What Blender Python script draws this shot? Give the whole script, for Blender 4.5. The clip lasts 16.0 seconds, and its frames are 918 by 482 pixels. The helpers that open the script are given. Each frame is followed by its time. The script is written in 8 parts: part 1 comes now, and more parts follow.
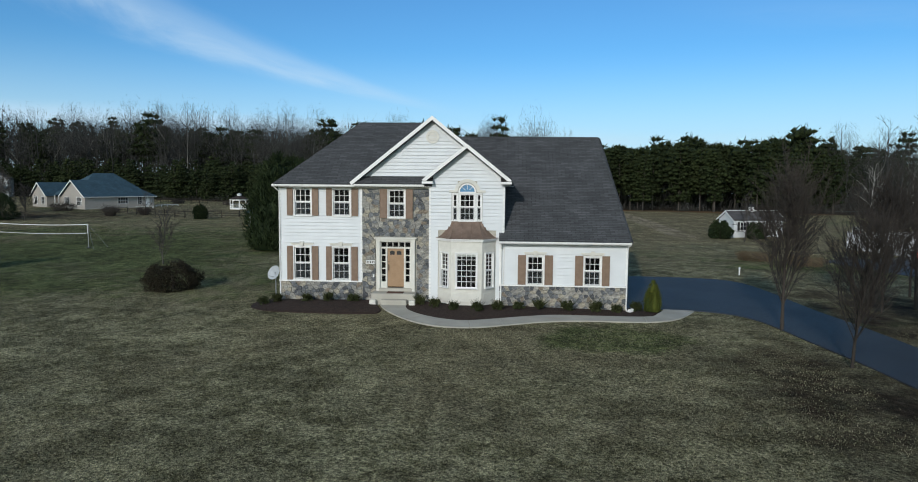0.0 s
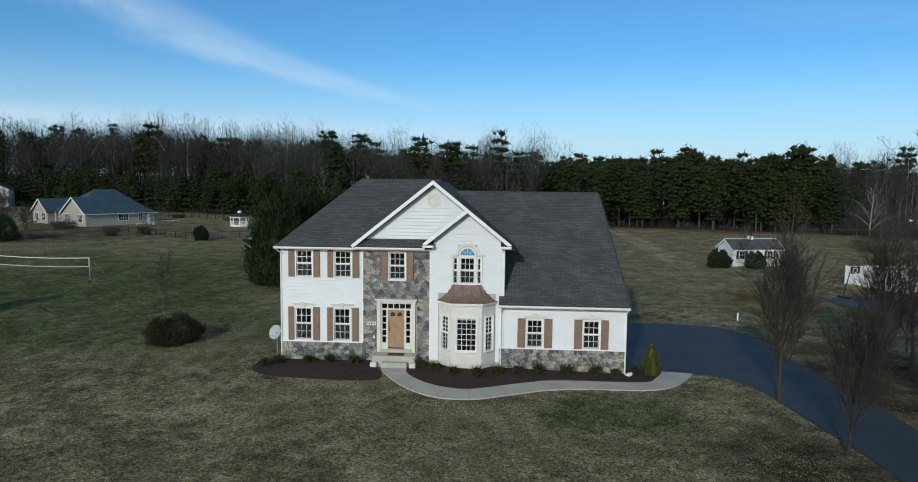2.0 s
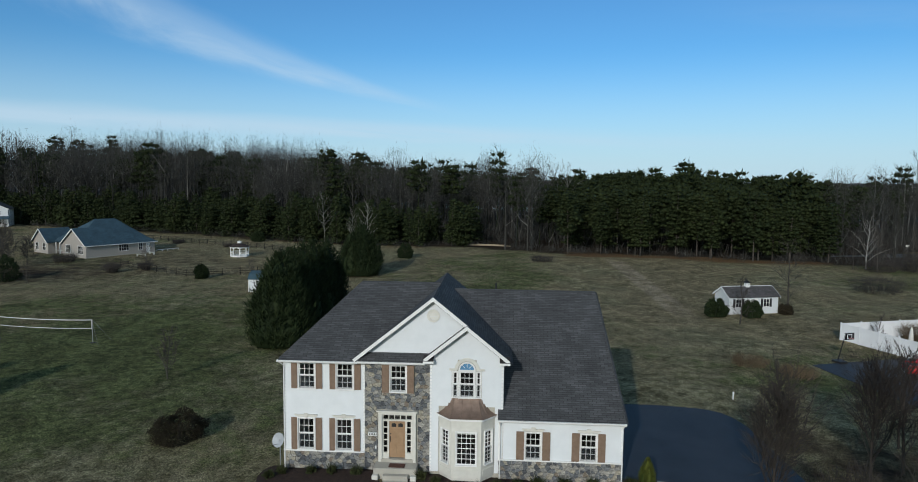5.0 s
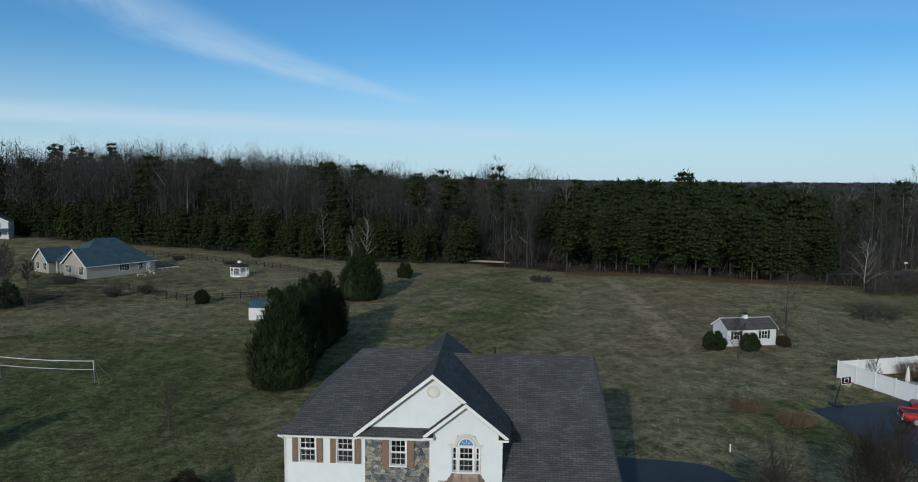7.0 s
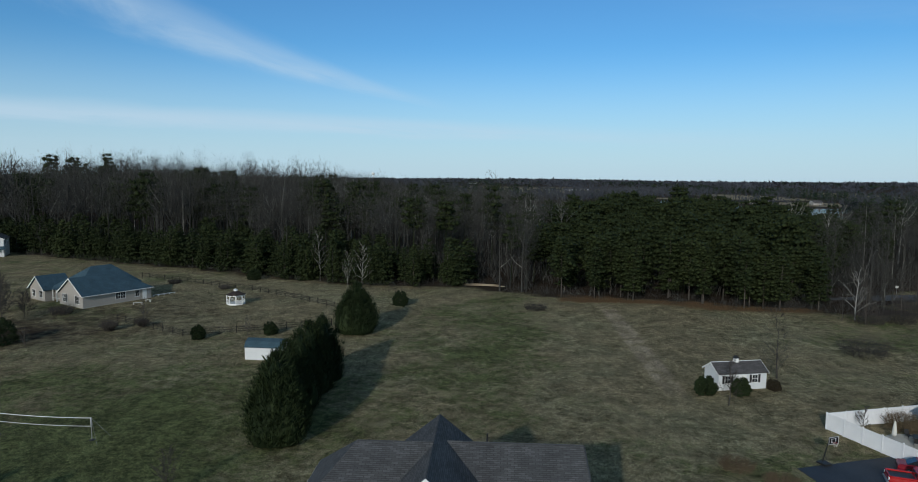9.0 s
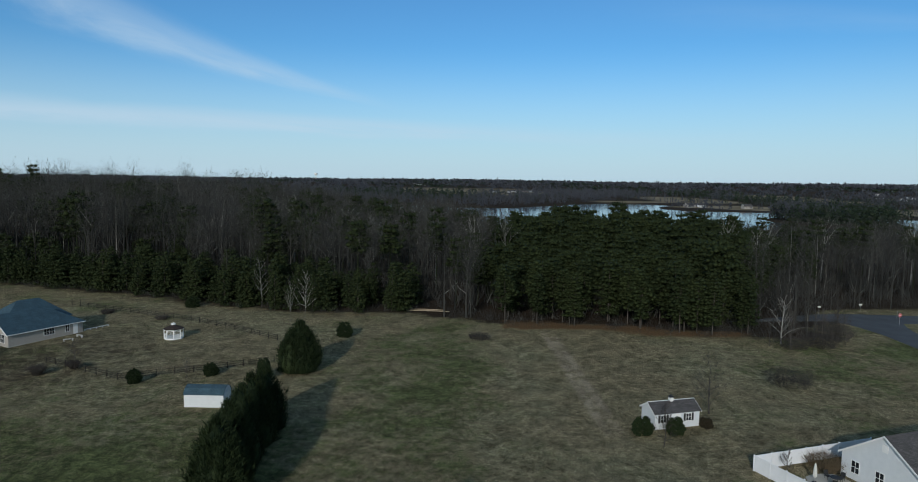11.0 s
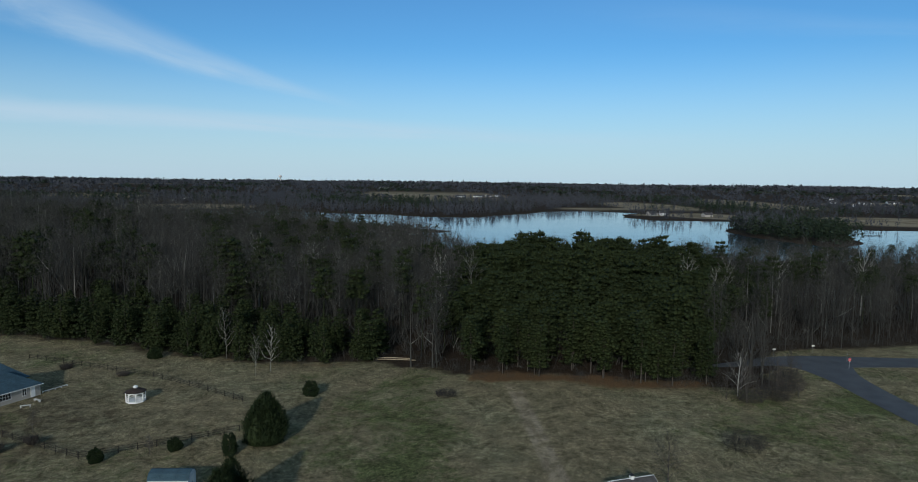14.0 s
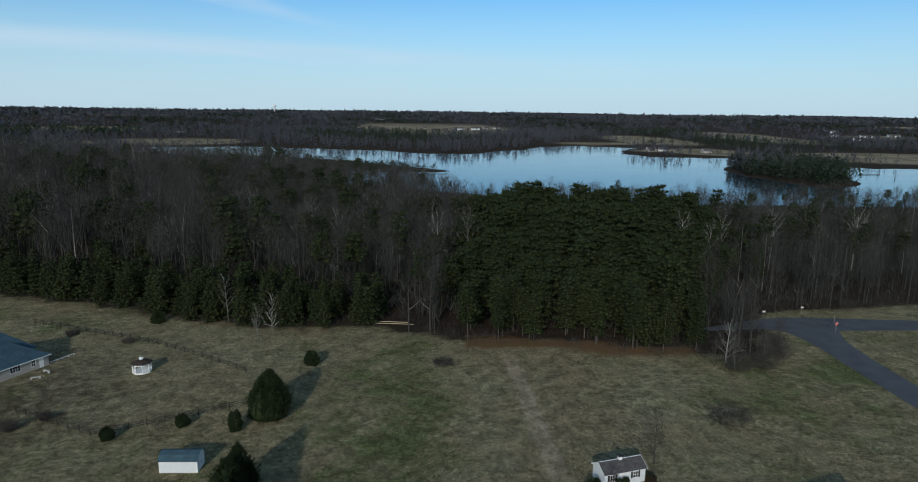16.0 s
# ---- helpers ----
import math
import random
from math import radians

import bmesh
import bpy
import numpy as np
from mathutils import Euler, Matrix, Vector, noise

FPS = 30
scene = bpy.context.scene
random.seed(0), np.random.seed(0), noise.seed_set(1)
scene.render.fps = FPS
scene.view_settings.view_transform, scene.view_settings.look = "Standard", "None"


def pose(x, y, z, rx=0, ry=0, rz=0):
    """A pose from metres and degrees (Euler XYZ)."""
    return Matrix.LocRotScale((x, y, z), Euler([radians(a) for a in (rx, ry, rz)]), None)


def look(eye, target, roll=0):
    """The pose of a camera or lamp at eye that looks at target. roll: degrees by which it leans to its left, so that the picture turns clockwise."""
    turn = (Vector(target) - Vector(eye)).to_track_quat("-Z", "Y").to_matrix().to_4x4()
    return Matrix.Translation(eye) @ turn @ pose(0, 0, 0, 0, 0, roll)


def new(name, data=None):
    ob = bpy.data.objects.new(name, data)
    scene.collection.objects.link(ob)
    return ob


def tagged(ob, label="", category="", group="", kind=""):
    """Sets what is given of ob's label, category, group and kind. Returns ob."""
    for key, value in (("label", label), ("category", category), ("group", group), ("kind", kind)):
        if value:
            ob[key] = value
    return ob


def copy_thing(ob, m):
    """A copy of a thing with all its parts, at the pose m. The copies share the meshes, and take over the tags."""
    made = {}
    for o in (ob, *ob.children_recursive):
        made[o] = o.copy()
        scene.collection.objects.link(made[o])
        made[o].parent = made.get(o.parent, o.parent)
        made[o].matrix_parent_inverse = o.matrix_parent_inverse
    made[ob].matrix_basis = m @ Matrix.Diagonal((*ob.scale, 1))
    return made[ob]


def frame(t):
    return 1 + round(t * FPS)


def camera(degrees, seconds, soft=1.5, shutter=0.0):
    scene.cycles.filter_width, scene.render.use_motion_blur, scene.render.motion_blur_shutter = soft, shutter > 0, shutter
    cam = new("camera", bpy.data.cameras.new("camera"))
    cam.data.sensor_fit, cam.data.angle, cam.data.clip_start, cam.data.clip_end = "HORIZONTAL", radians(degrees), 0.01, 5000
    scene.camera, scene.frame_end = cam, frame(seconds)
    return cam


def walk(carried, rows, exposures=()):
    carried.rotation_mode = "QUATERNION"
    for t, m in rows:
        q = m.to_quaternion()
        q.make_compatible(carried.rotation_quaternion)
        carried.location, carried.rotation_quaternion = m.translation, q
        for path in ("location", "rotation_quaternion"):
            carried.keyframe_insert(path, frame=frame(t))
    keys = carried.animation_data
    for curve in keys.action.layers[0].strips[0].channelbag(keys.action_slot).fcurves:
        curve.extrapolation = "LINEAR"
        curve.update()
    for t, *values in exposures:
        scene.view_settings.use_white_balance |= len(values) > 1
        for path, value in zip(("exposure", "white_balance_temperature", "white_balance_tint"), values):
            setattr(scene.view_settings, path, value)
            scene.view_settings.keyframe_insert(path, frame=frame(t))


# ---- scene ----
cam = camera(70.1, 16.0, soft=1.0)
PATH = [
    (0, (2.283, -35.762, 6.51), (2.163, -33.773, 6.331), 0.5),
    (0.5, (2.245, -35.731, 7.36), (2.125, -33.742, 7.179), 0.5),
    (1, (2.255, -35.769, 8.118), (2.135, -33.781, 7.939), 0.6),
    (1.5, (2.273, -35.797, 8.97), (2.153, -33.809, 8.794), 0.6),
    (2, (2.213, -35.748, 9.895), (2.094, -33.759, 9.72), 0.7),
    (2.5, (2.147, -35.722, 10.759), (2.028, -33.733, 10.586), 0.7),
    (3, (2.146, -35.738, 11.85), (2.027, -33.749, 11.674), 0.7),
    (3.5, (2.17, -35.743, 12.949), (2.051, -33.754, 12.772), 0.8),
    (4, (2.145, -35.785, 14.165), (2.027, -33.796, 13.988), 0.7),
    (6.5, (2.079, -35.889, 19.635), (1.965, -33.901, 19.448), 0.6),
    (7, (2.078, -35.833, 20.851), (1.964, -33.845, 20.665), 0.6),
    (7.5, (2.046, -35.892, 22.248), (1.934, -33.904, 22.061), 0.7),
    (8, (2.054, -35.969, 23.785), (1.943, -33.981, 23.597), 0.7),
    (8.5, (2.187, -36.004, 25.443), (2.073, -34.016, 25.252), 0.6),
    (11, (2.321, -36.182, 33.498), (2.387, -34.193, 33.306), 0.7),
    (11.5, (2.191, -36.14, 35.133), (2.299, -34.152, 34.943), 0.7),
    (12, (2.077, -36.213, 37.017), (2.213, -34.226, 36.828), 0.8),
    (12.5, (2.224, -36.182, 38.863), (2.371, -34.196, 38.675), 0.8),
    (13, (2.263, -36.253, 40.992), (2.421, -34.268, 40.805), 0.8),
    (13.5, (2.287, -36.351, 43.119), (2.45, -34.366, 42.931), 0.7),
    (14, (2.332, -36.271, 45.494), (2.5, -34.287, 45.303), 0.7),
    (14.5, (2.376, -36.182, 47.946), (2.547, -34.198, 47.751), 0.7),
    (15, (2.437, -36.114, 50.263), (2.61, -34.132, 50.064), 0.7),
    (15.5, (2.417, -36.106, 52.504), (2.592, -34.128, 52.263), 0.7),
    (16, (2.453, -36.039, 54.635), (2.628, -34.088, 54.232), 0.7),
]
walk(cam, [(t, look(e, g, r)) for t, e, g, r in PATH], [(0, 0.07), (4, -0.05), (8, -0.13), (14, -0.16), (16, -0.06)])

# ---- world, sun, exposure ----
SUN_DIR = Vector((-0.272, -0.892, 0.362))          # towards the sun
SUN_EL = math.asin(SUN_DIR.normalized().z)
sun = new("sun", bpy.data.lights.new("sun", "SUN"))
sun.data.energy, sun.data.angle, sun.data.color = 2.1, radians(1.5), (0.99, 0.965, 0.92)
sun.matrix_world = look(SUN_DIR * 100, (0, 0, 0))


def build_world():
    w = bpy.data.worlds.new("sky")
    scene.world = w
    w.use_nodes = True
    nt = w.node_tree
    nt.nodes.clear()
    n, l = nt.nodes, nt.links
    sky = n.new("ShaderNodeTexSky")
    sky.sky_type, sky.sun_disc = "NISHITA", False
    sky.sun_elevation = SUN_EL
    sky.sun_rotation = math.atan2(SUN_DIR.x, SUN_DIR.y)
    sky.air_density, sky.dust_density, sky.ozone_density = 1.0, 0.4, 3.0
    # thin cirrus, laid on a plane high above: direction divided by its height
    co = n.new("ShaderNodeTexCoord")
    sep = n.new("ShaderNodeSeparateXYZ")
    l.new(co.outputs["Generated"], sep.inputs[0])

    def m(op, a, b=None):
        k = n.new("ShaderNodeMath")
        k.operation = op
        for i, v in enumerate((a, b)):
            if v is None:
                continue
            if isinstance(v, (int, float)):
                k.inputs[i].default_value = v
            else:
                l.new(v, k.inputs[i])
        return k.outputs[0]

    # the northern sky on an upright plane: u to the right, v up
    ahead = m("MAXIMUM", sep.outputs["Y"], 0.05)
    u, v = m("DIVIDE", sep.outputs["X"], ahead), m("DIVIDE", sep.outputs["Z"], ahead)

    def ease(x, a, b, lo=0.0, hi=1.0):
        r = n.new("ShaderNodeMapRange")
        r.interpolation_type = "SMOOTHSTEP"
        for key, k in (("From Min", a), ("From Max", b), ("To Min", lo), ("To Max", hi)):
            r.inputs[key].default_value = k
        l.new(x, r.inputs[0])
        return r.outputs[0]

    def fibres(along, across, sx, sy, off):
        comb = n.new("ShaderNodeCombineXYZ")
        l.new(m("MULTIPLY", along, sx), comb.inputs[0]), l.new(m("MULTIPLY", across, sy), comb.inputs[1])
        comb.inputs[2].default_value = off
        nz = n.new("ShaderNodeTexNoise")
        for key, k in (("Scale", 1.0), ("Detail", 7), ("Roughness", 0.58), ("Distortion", 0.5)):
            nz.inputs[key].default_value = k
        l.new(comb.outputs[0], nz.inputs[0])
        return nz.outputs[0]

    def streak(end, height, slope, curl, thin, widen, soft, off):
        """A bank of cirrus along a curved line: sharp below, feathered above, wider away from its end."""
        du = m("SUBTRACT", u, end)
        line = m("ADD", m("ADD", m("MULTIPLY", du, slope), height), m("MULTIPLY", m("MULTIPLY", du, du), curl))
        d = m("SUBTRACT", v, line)
        w = m("ADD", m("MULTIPLY", m("MAXIMUM", m("MULTIPLY", du, -1.0), 0.0), widen), thin)
        q = m("DIVIDE", d, w)
        f = fibres(du, q, 5.0, 0.9, off)
        q = m("ADD", q, m("MULTIPLY", m("SUBTRACT", f, 0.5), 1.1))
        body = m("MULTIPLY", ease(q, -soft, 0.15), ease(q, 1.25, 0.0))
        return m("MULTIPLY", body, ease(f, 0.22, 0.70, 0.45, 1.0)), du

    front = ease(sep.outputs["Y"], 0.1, 0.35)
    first, du = streak(-0.142, 0.121, -0.24, 0.17, 0.013, 0.105, 0.8, 3.1)
    first = m("MULTIPLY", first, ease(du, 0.10, -0.10))
    second, du2 = streak(0.044, 0.066, -0.032, 0.012, 0.017, 0.010, 1.0, 8.2)
    second = m("MULTIPLY", second, ease(du2, 0.36, -0.25))
    wisp, du3 = streak(0.75, 0.245, 0.0, 0.03, 0.02, 0.03, 1.0, 5.6)
    wisp = m("MULTIPLY", wisp, ease(du3, -0.6, -0.2))
    plume = m("MULTIPLY", fibres(u, v, 1.6, 16.0, 1.7), ease(v, 0.14, 0.05))
    cirrus = m("ADD", m("ADD", m("MULTIPLY", first, 0.52), m("MULTIPLY", second, 0.72)), m("ADD", m("MULTIPLY", wisp, 0.10), m("MULTIPLY", ease(plume, 0.46, 0.75), 0.22)))
    cirrus = m("MULTIPLY", cirrus, front)
    veil = n.new("ShaderNodeMapRange")
    veil.inputs["From Min"].default_value, veil.inputs["From Max"].default_value = 0.20, -0.01
    veil.inputs["To Min"].default_value, veil.inputs["To Max"].default_value = 0.0, 0.80
    veil.interpolation_type = "SMOOTHSTEP"
    l.new(sep.outputs["Z"], veil.inputs[0])
    cover = m("MINIMUM", m("ADD", m("MULTIPLY", cirrus, m("SUBTRACT", 1.0, veil.outputs[0])), veil.outputs[0]), 0.8)
    mix = n.new("ShaderNodeMix")
    mix.data_type = "RGBA"
    l.new(cover, mix.inputs["Factor"])
    tint = n.new("ShaderNodeMix")
    tint.data_type, tint.blend_type = "RGBA", "MULTIPLY"
    # the sky is whiter towards the sun and bluer away from it
    near = n.new("ShaderNodeVectorMath")
    near.operation = "DOT_PRODUCT"
    l.new(co.outputs["Generated"], near.inputs[0])
    near.inputs[1].default_value = SUN_DIR.normalized()
    side = n.new("ShaderNodeMapRange")
    side.interpolation_type = "SMOOTHSTEP"
    for key, v in (("From Min", -0.35), ("From Max", 0.55), ("To Min", 0.0), ("To Max", 1.0)):
        side.inputs[key].default_value = v
    l.new(near.outputs["Value"], side.inputs[0])
    high = n.new("ShaderNodeMapRange")
    high.interpolation_type = "SMOOTHSTEP"
    high.inputs["From Min"].default_value, high.inputs["From Max"].default_value = 0.28, 0.55
    l.new(sep.outputs["Z"], high.inputs[0])
    hue = n.new("ShaderNodeMix")
    hue.data_type = "RGBA"
    l.new(m("MAXIMUM", side.outputs[0], high.outputs[0]), hue.inputs["Factor"])
    hue.inputs["A"].default_value, hue.inputs["B"].default_value = SKY_TINT, SKY_HIGH
    l.new(hue.outputs["Result"], tint.inputs["B"])
    tint.inputs["Factor"].default_value = 1.0
    l.new(sky.outputs[0], tint.inputs["A"])
    l.new(tint.outputs["Result"], mix.inputs["A"])
    mix.inputs["B"].default_value = CLOUD
    bg = n.new("ShaderNodeBackground")
    bg.inputs["Strength"].default_value = SKY_STRENGTH
    out = n.new("ShaderNodeOutputWorld")
    l.new(mix.outputs["Result"], bg.inputs["Color"])
    l.new(bg.outputs[0], out.inputs[0])


SKY_STRENGTH = 0.098
SKY_TINT = (0.51, 0.97, 1.27, 1)
SKY_HIGH = (1.45, 1.45, 1.20, 1)
CLOUD = (5.8, 7.5, 9.0, 1)
build_world()


# ---- materials ----
MATS = {}


def surface(name, c1, c2, scale=4.0, rough=0.8, bump=0.2, metal=0.0, fine=40.0, vary=0.0, spec=0.4, c3=None, coord="Object", stretch=(1, 1, 1), bump_dist=0.02):
    """Two-scale noise between two or three colours, with fine relief; vary: share of per-object variation."""
    if name in MATS:
        return MATS[name]
    ma = bpy.data.materials.new(name)
    ma.use_nodes = True
    nt = ma.node_tree
    n, l = nt.nodes, nt.links
    bs = n["Principled BSDF"]
    bs.inputs["Roughness"].default_value = rough
    bs.inputs["Metallic"].default_value = metal
    bs.inputs["Specular IOR Level"].default_value = spec
    co = n.new("ShaderNodeTexCoord")
    mp = n.new("ShaderNodeMapping")
    mp.inputs["Scale"].default_value = stretch
    l.new(co.outputs[coord], mp.inputs[0])
    big, small = n.new("ShaderNodeTexNoise"), n.new("ShaderNodeTexNoise")
    big.inputs["Scale"].default_value, small.inputs["Scale"].default_value = scale, fine
    big.inputs["Detail"].default_value, small.inputs["Detail"].default_value = 5, 4
    l.new(mp.outputs[0], big.inputs[0]), l.new(mp.outputs[0], small.inputs[0])
    add = n.new("ShaderNodeMath")
    add.operation = "MULTIPLY_ADD"
    l.new(small.outputs[0], add.inputs[0])
    add.inputs[1].default_value = 0.45
    l.new(big.outputs[0], add.inputs[2])
    ramp = n.new("ShaderNodeValToRGB")
    ramp.color_ramp.elements[0].position, ramp.color_ramp.elements[1].position = 0.48, 0.98
    ramp.color_ramp.elements[0].color, ramp.color_ramp.elements[1].color = (*c1, 1), (*c2, 1)
    if c3:
        e = ramp.color_ramp.elements.new(0.72)
        e.color = (*c3, 1)
    src = add.outputs[0]
    if vary:
        info = n.new("ShaderNodeObjectInfo")
        k = n.new("ShaderNodeMath")
        k.operation = "MULTIPLY_ADD"
        l.new(info.outputs["Random"], k.inputs[0])
        k.inputs[1].default_value = vary
        l.new(src, k.inputs[2])
        k2 = n.new("ShaderNodeMath")
        k2.operation = "SUBTRACT"
        l.new(k.outputs[0], k2.inputs[0])
        k2.inputs[1].default_value = vary / 2
        src = k2.outputs[0]
    l.new(src, ramp.inputs[0])
    l.new(ramp.outputs[0], bs.inputs["Base Color"])
    if bump:
        b = n.new("ShaderNodeBump")
        b.inputs["Strength"].default_value, b.inputs["Distance"].default_value = bump, bump_dist
        l.new(small.outputs[0], b.inputs["Height"])
        l.new(b.outputs[0], bs.inputs["Normal"])
    MATS[name] = ma
    return ma


def foliage(name, c1, c2, rough=0.75, vary=0.5, pale=None):
    """Leaves: colour varies leaf by leaf and tree by tree."""
    ma = bpy.data.materials.new(name)
    ma.use_nodes = True
    n, l = ma.node_tree.nodes, ma.node_tree.links
    bs = n["Principled BSDF"]
    bs.inputs["Roughness"].default_value = rough
    bs.inputs["Specular IOR Level"].default_value = 0.15
    geo, info = n.new("ShaderNodeNewGeometry"), n.new("ShaderNodeObjectInfo")
    k = n.new("ShaderNodeMath")
    k.operation = "MULTIPLY_ADD"
    l.new(info.outputs["Random"], k.inputs[0])
    k.inputs[1].default_value = vary
    k2 = n.new("ShaderNodeMath")
    k2.operation = "MULTIPLY"
    l.new(geo.outputs["Random Per Island"], k2.inputs[0])
    k2.inputs[1].default_value = 1 - vary
    l.new(k2.outputs[0], k.inputs[2])
    ramp = n.new("ShaderNodeValToRGB")
    ramp.color_ramp.elements[0].color, ramp.color_ramp.elements[1].color = (*c1, 1), (*c2, 1)
    if pale:                                  # here and there a light-barked stem
        ramp.color_ramp.elements[1].position = 0.965
        e = ramp.color_ramp.elements.new(0.985)
        e.color = (*pale, 1)
    l.new(k.outputs[0], ramp.inputs[0])
    l.new(ramp.outputs[0], bs.inputs["Base Color"])
    return ma


def glass_mat():
    ma = bpy.data.materials.new("window_glass")
    ma.use_nodes = True
    n, l = ma.node_tree.nodes, ma.node_tree.links
    bs = n["Principled BSDF"]
    bs.inputs["Base Color"].default_value = (0.9, 0.95, 0.97, 1)
    bs.inputs["Roughness"].default_value = 0.02
    bs.inputs["Transmission Weight"].default_value = 1.0
    bs.inputs["IOR"].default_value = 1.45
    return ma


def screen_mat():
    """Insect screen: fine grey mesh that lets half the view through."""
    ma = bpy.data.materials.new("insect_screen")
    ma.use_nodes = True
    n, l = ma.node_tree.nodes, ma.node_tree.links
    bs = n["Principled BSDF"]
    bs.inputs["Base Color"].default_value = (0.07, 0.085, 0.10, 1)
    bs.inputs["Roughness"].default_value = 0.6
    clear, mix = n.new("ShaderNodeBsdfTransparent"), n.new("ShaderNodeMixShader")
    mix.inputs[0].default_value = 0.13
    l.new(clear.outputs[0], mix.inputs[1]), l.new(bs.outputs[0], mix.inputs[2])
    l.new(mix.outputs[0], n["Material Output"].inputs[0])
    return ma


def water_mat():
    ma = bpy.data.materials.new("lake_water")
    ma.use_nodes = True
    n, l = ma.node_tree.nodes, ma.node_tree.links
    bs = n["Principled BSDF"]
    bs.inputs["Base Color"].default_value = (0.02, 0.035, 0.045, 1)
    bs.inputs["Roughness"].default_value = 0.06
    bs.inputs["IOR"].default_value = 1.33
    co = n.new("ShaderNodeTexCoord")
    mp = n.new("ShaderNodeMapping")
    mp.inputs["Scale"].default_value = (0.05, 0.5, 1)
    nz = n.new("ShaderNodeTexNoise")
    nz.inputs["Scale"].default_value, nz.inputs["Detail"].default_value = 1.0, 6
    l.new(co.outputs["Object"], mp.inputs[0]), l.new(mp.outputs[0], nz.inputs[0])
    b = n.new("ShaderNodeBump")
    b.inputs["Strength"].default_value, b.inputs["Distance"].default_value = 0.12, 0.05
    l.new(nz.outputs[0], b.inputs["Height"]), l.new(b.outputs[0], bs.inputs["Normal"])
    # patches of ruffled water are duller
    nz2 = n.new("ShaderNodeTexNoise")
    nz2.inputs["Scale"].default_value = 0.35
    l.new(mp.outputs[0], nz2.inputs[0])
    r = n.new("ShaderNodeMapRange")
    r.inputs["To Min"].default_value, r.inputs["To Max"].default_value = 0.02, 0.16
    l.new(nz2.outputs[0], r.inputs[0]), l.new(r.outputs[0], bs.inputs["Roughness"])
    return ma


def shingle_mat(name, c1, c2, course=0.14):
    """Asphalt shingles: courses and tabs laid on the slope, tab by tab a little lighter or darker."""
    ma = bpy.data.materials.new(name)
    ma.use_nodes = True
    n, l = ma.node_tree.nodes, ma.node_tree.links
    bs = n["Principled BSDF"]
    bs.inputs["Roughness"].default_value = 0.9
    bs.inputs["Specular IOR Level"].default_value = 0.25
    uv = n.new("ShaderNodeUVMap")
    uv.uv_map = "slope"
    br = n.new("ShaderNodeTexBrick")
    br.inputs["Scale"].default_value = 1.0
    br.inputs["Brick Width"].default_value = 0.46
    br.inputs["Row Height"].default_value = course
    br.inputs["Mortar Size"].default_value = 0.013
    br.inputs["Mortar Smooth"].default_value = 0.3
    br.inputs["Bias"].default_value = -0.35
    br.inputs["Color1"].default_value, br.inputs["Color2"].default_value = (*c1, 1), (*c2, 1)
    br.inputs["Mortar"].default_value = (*[c * 0.45 for c in c1], 1)
    l.new(uv.outputs[0], br.inputs[0])
    nz = n.new("ShaderNodeTexNoise")
    nz.inputs["Scale"].default_value, nz.inputs["Detail"].default_value = 0.7, 6
    l.new(uv.outputs[0], nz.inputs[0])
    r = n.new("ShaderNodeMapRange")
    r.inputs["From Min"].default_value, r.inputs["From Max"].default_value = 0.3, 0.7
    r.inputs["To Min"].default_value, r.inputs["To Max"].default_value = 0.80, 1.18
    l.new(nz.outputs[0], r.inputs[0])
    mx = n.new("ShaderNodeMix")
    mx.data_type, mx.blend_type = "RGBA", "MULTIPLY"
    mx.inputs["Factor"].default_value = 1
    l.new(br.outputs["Color"], mx.inputs["A"]), l.new(r.outputs[0], mx.inputs["B"])
    l.new(mx.outputs["Result"], bs.inputs["Base Color"])
    b = n.new("ShaderNodeBump")
    b.inputs["Strength"].default_value, b.inputs["Distance"].default_value = 0.6, 0.015
    b.invert = True
    l.new(br.outputs["Fac"], b.inputs["Height"]), l.new(b.outputs[0], bs.inputs["Normal"])
    return ma


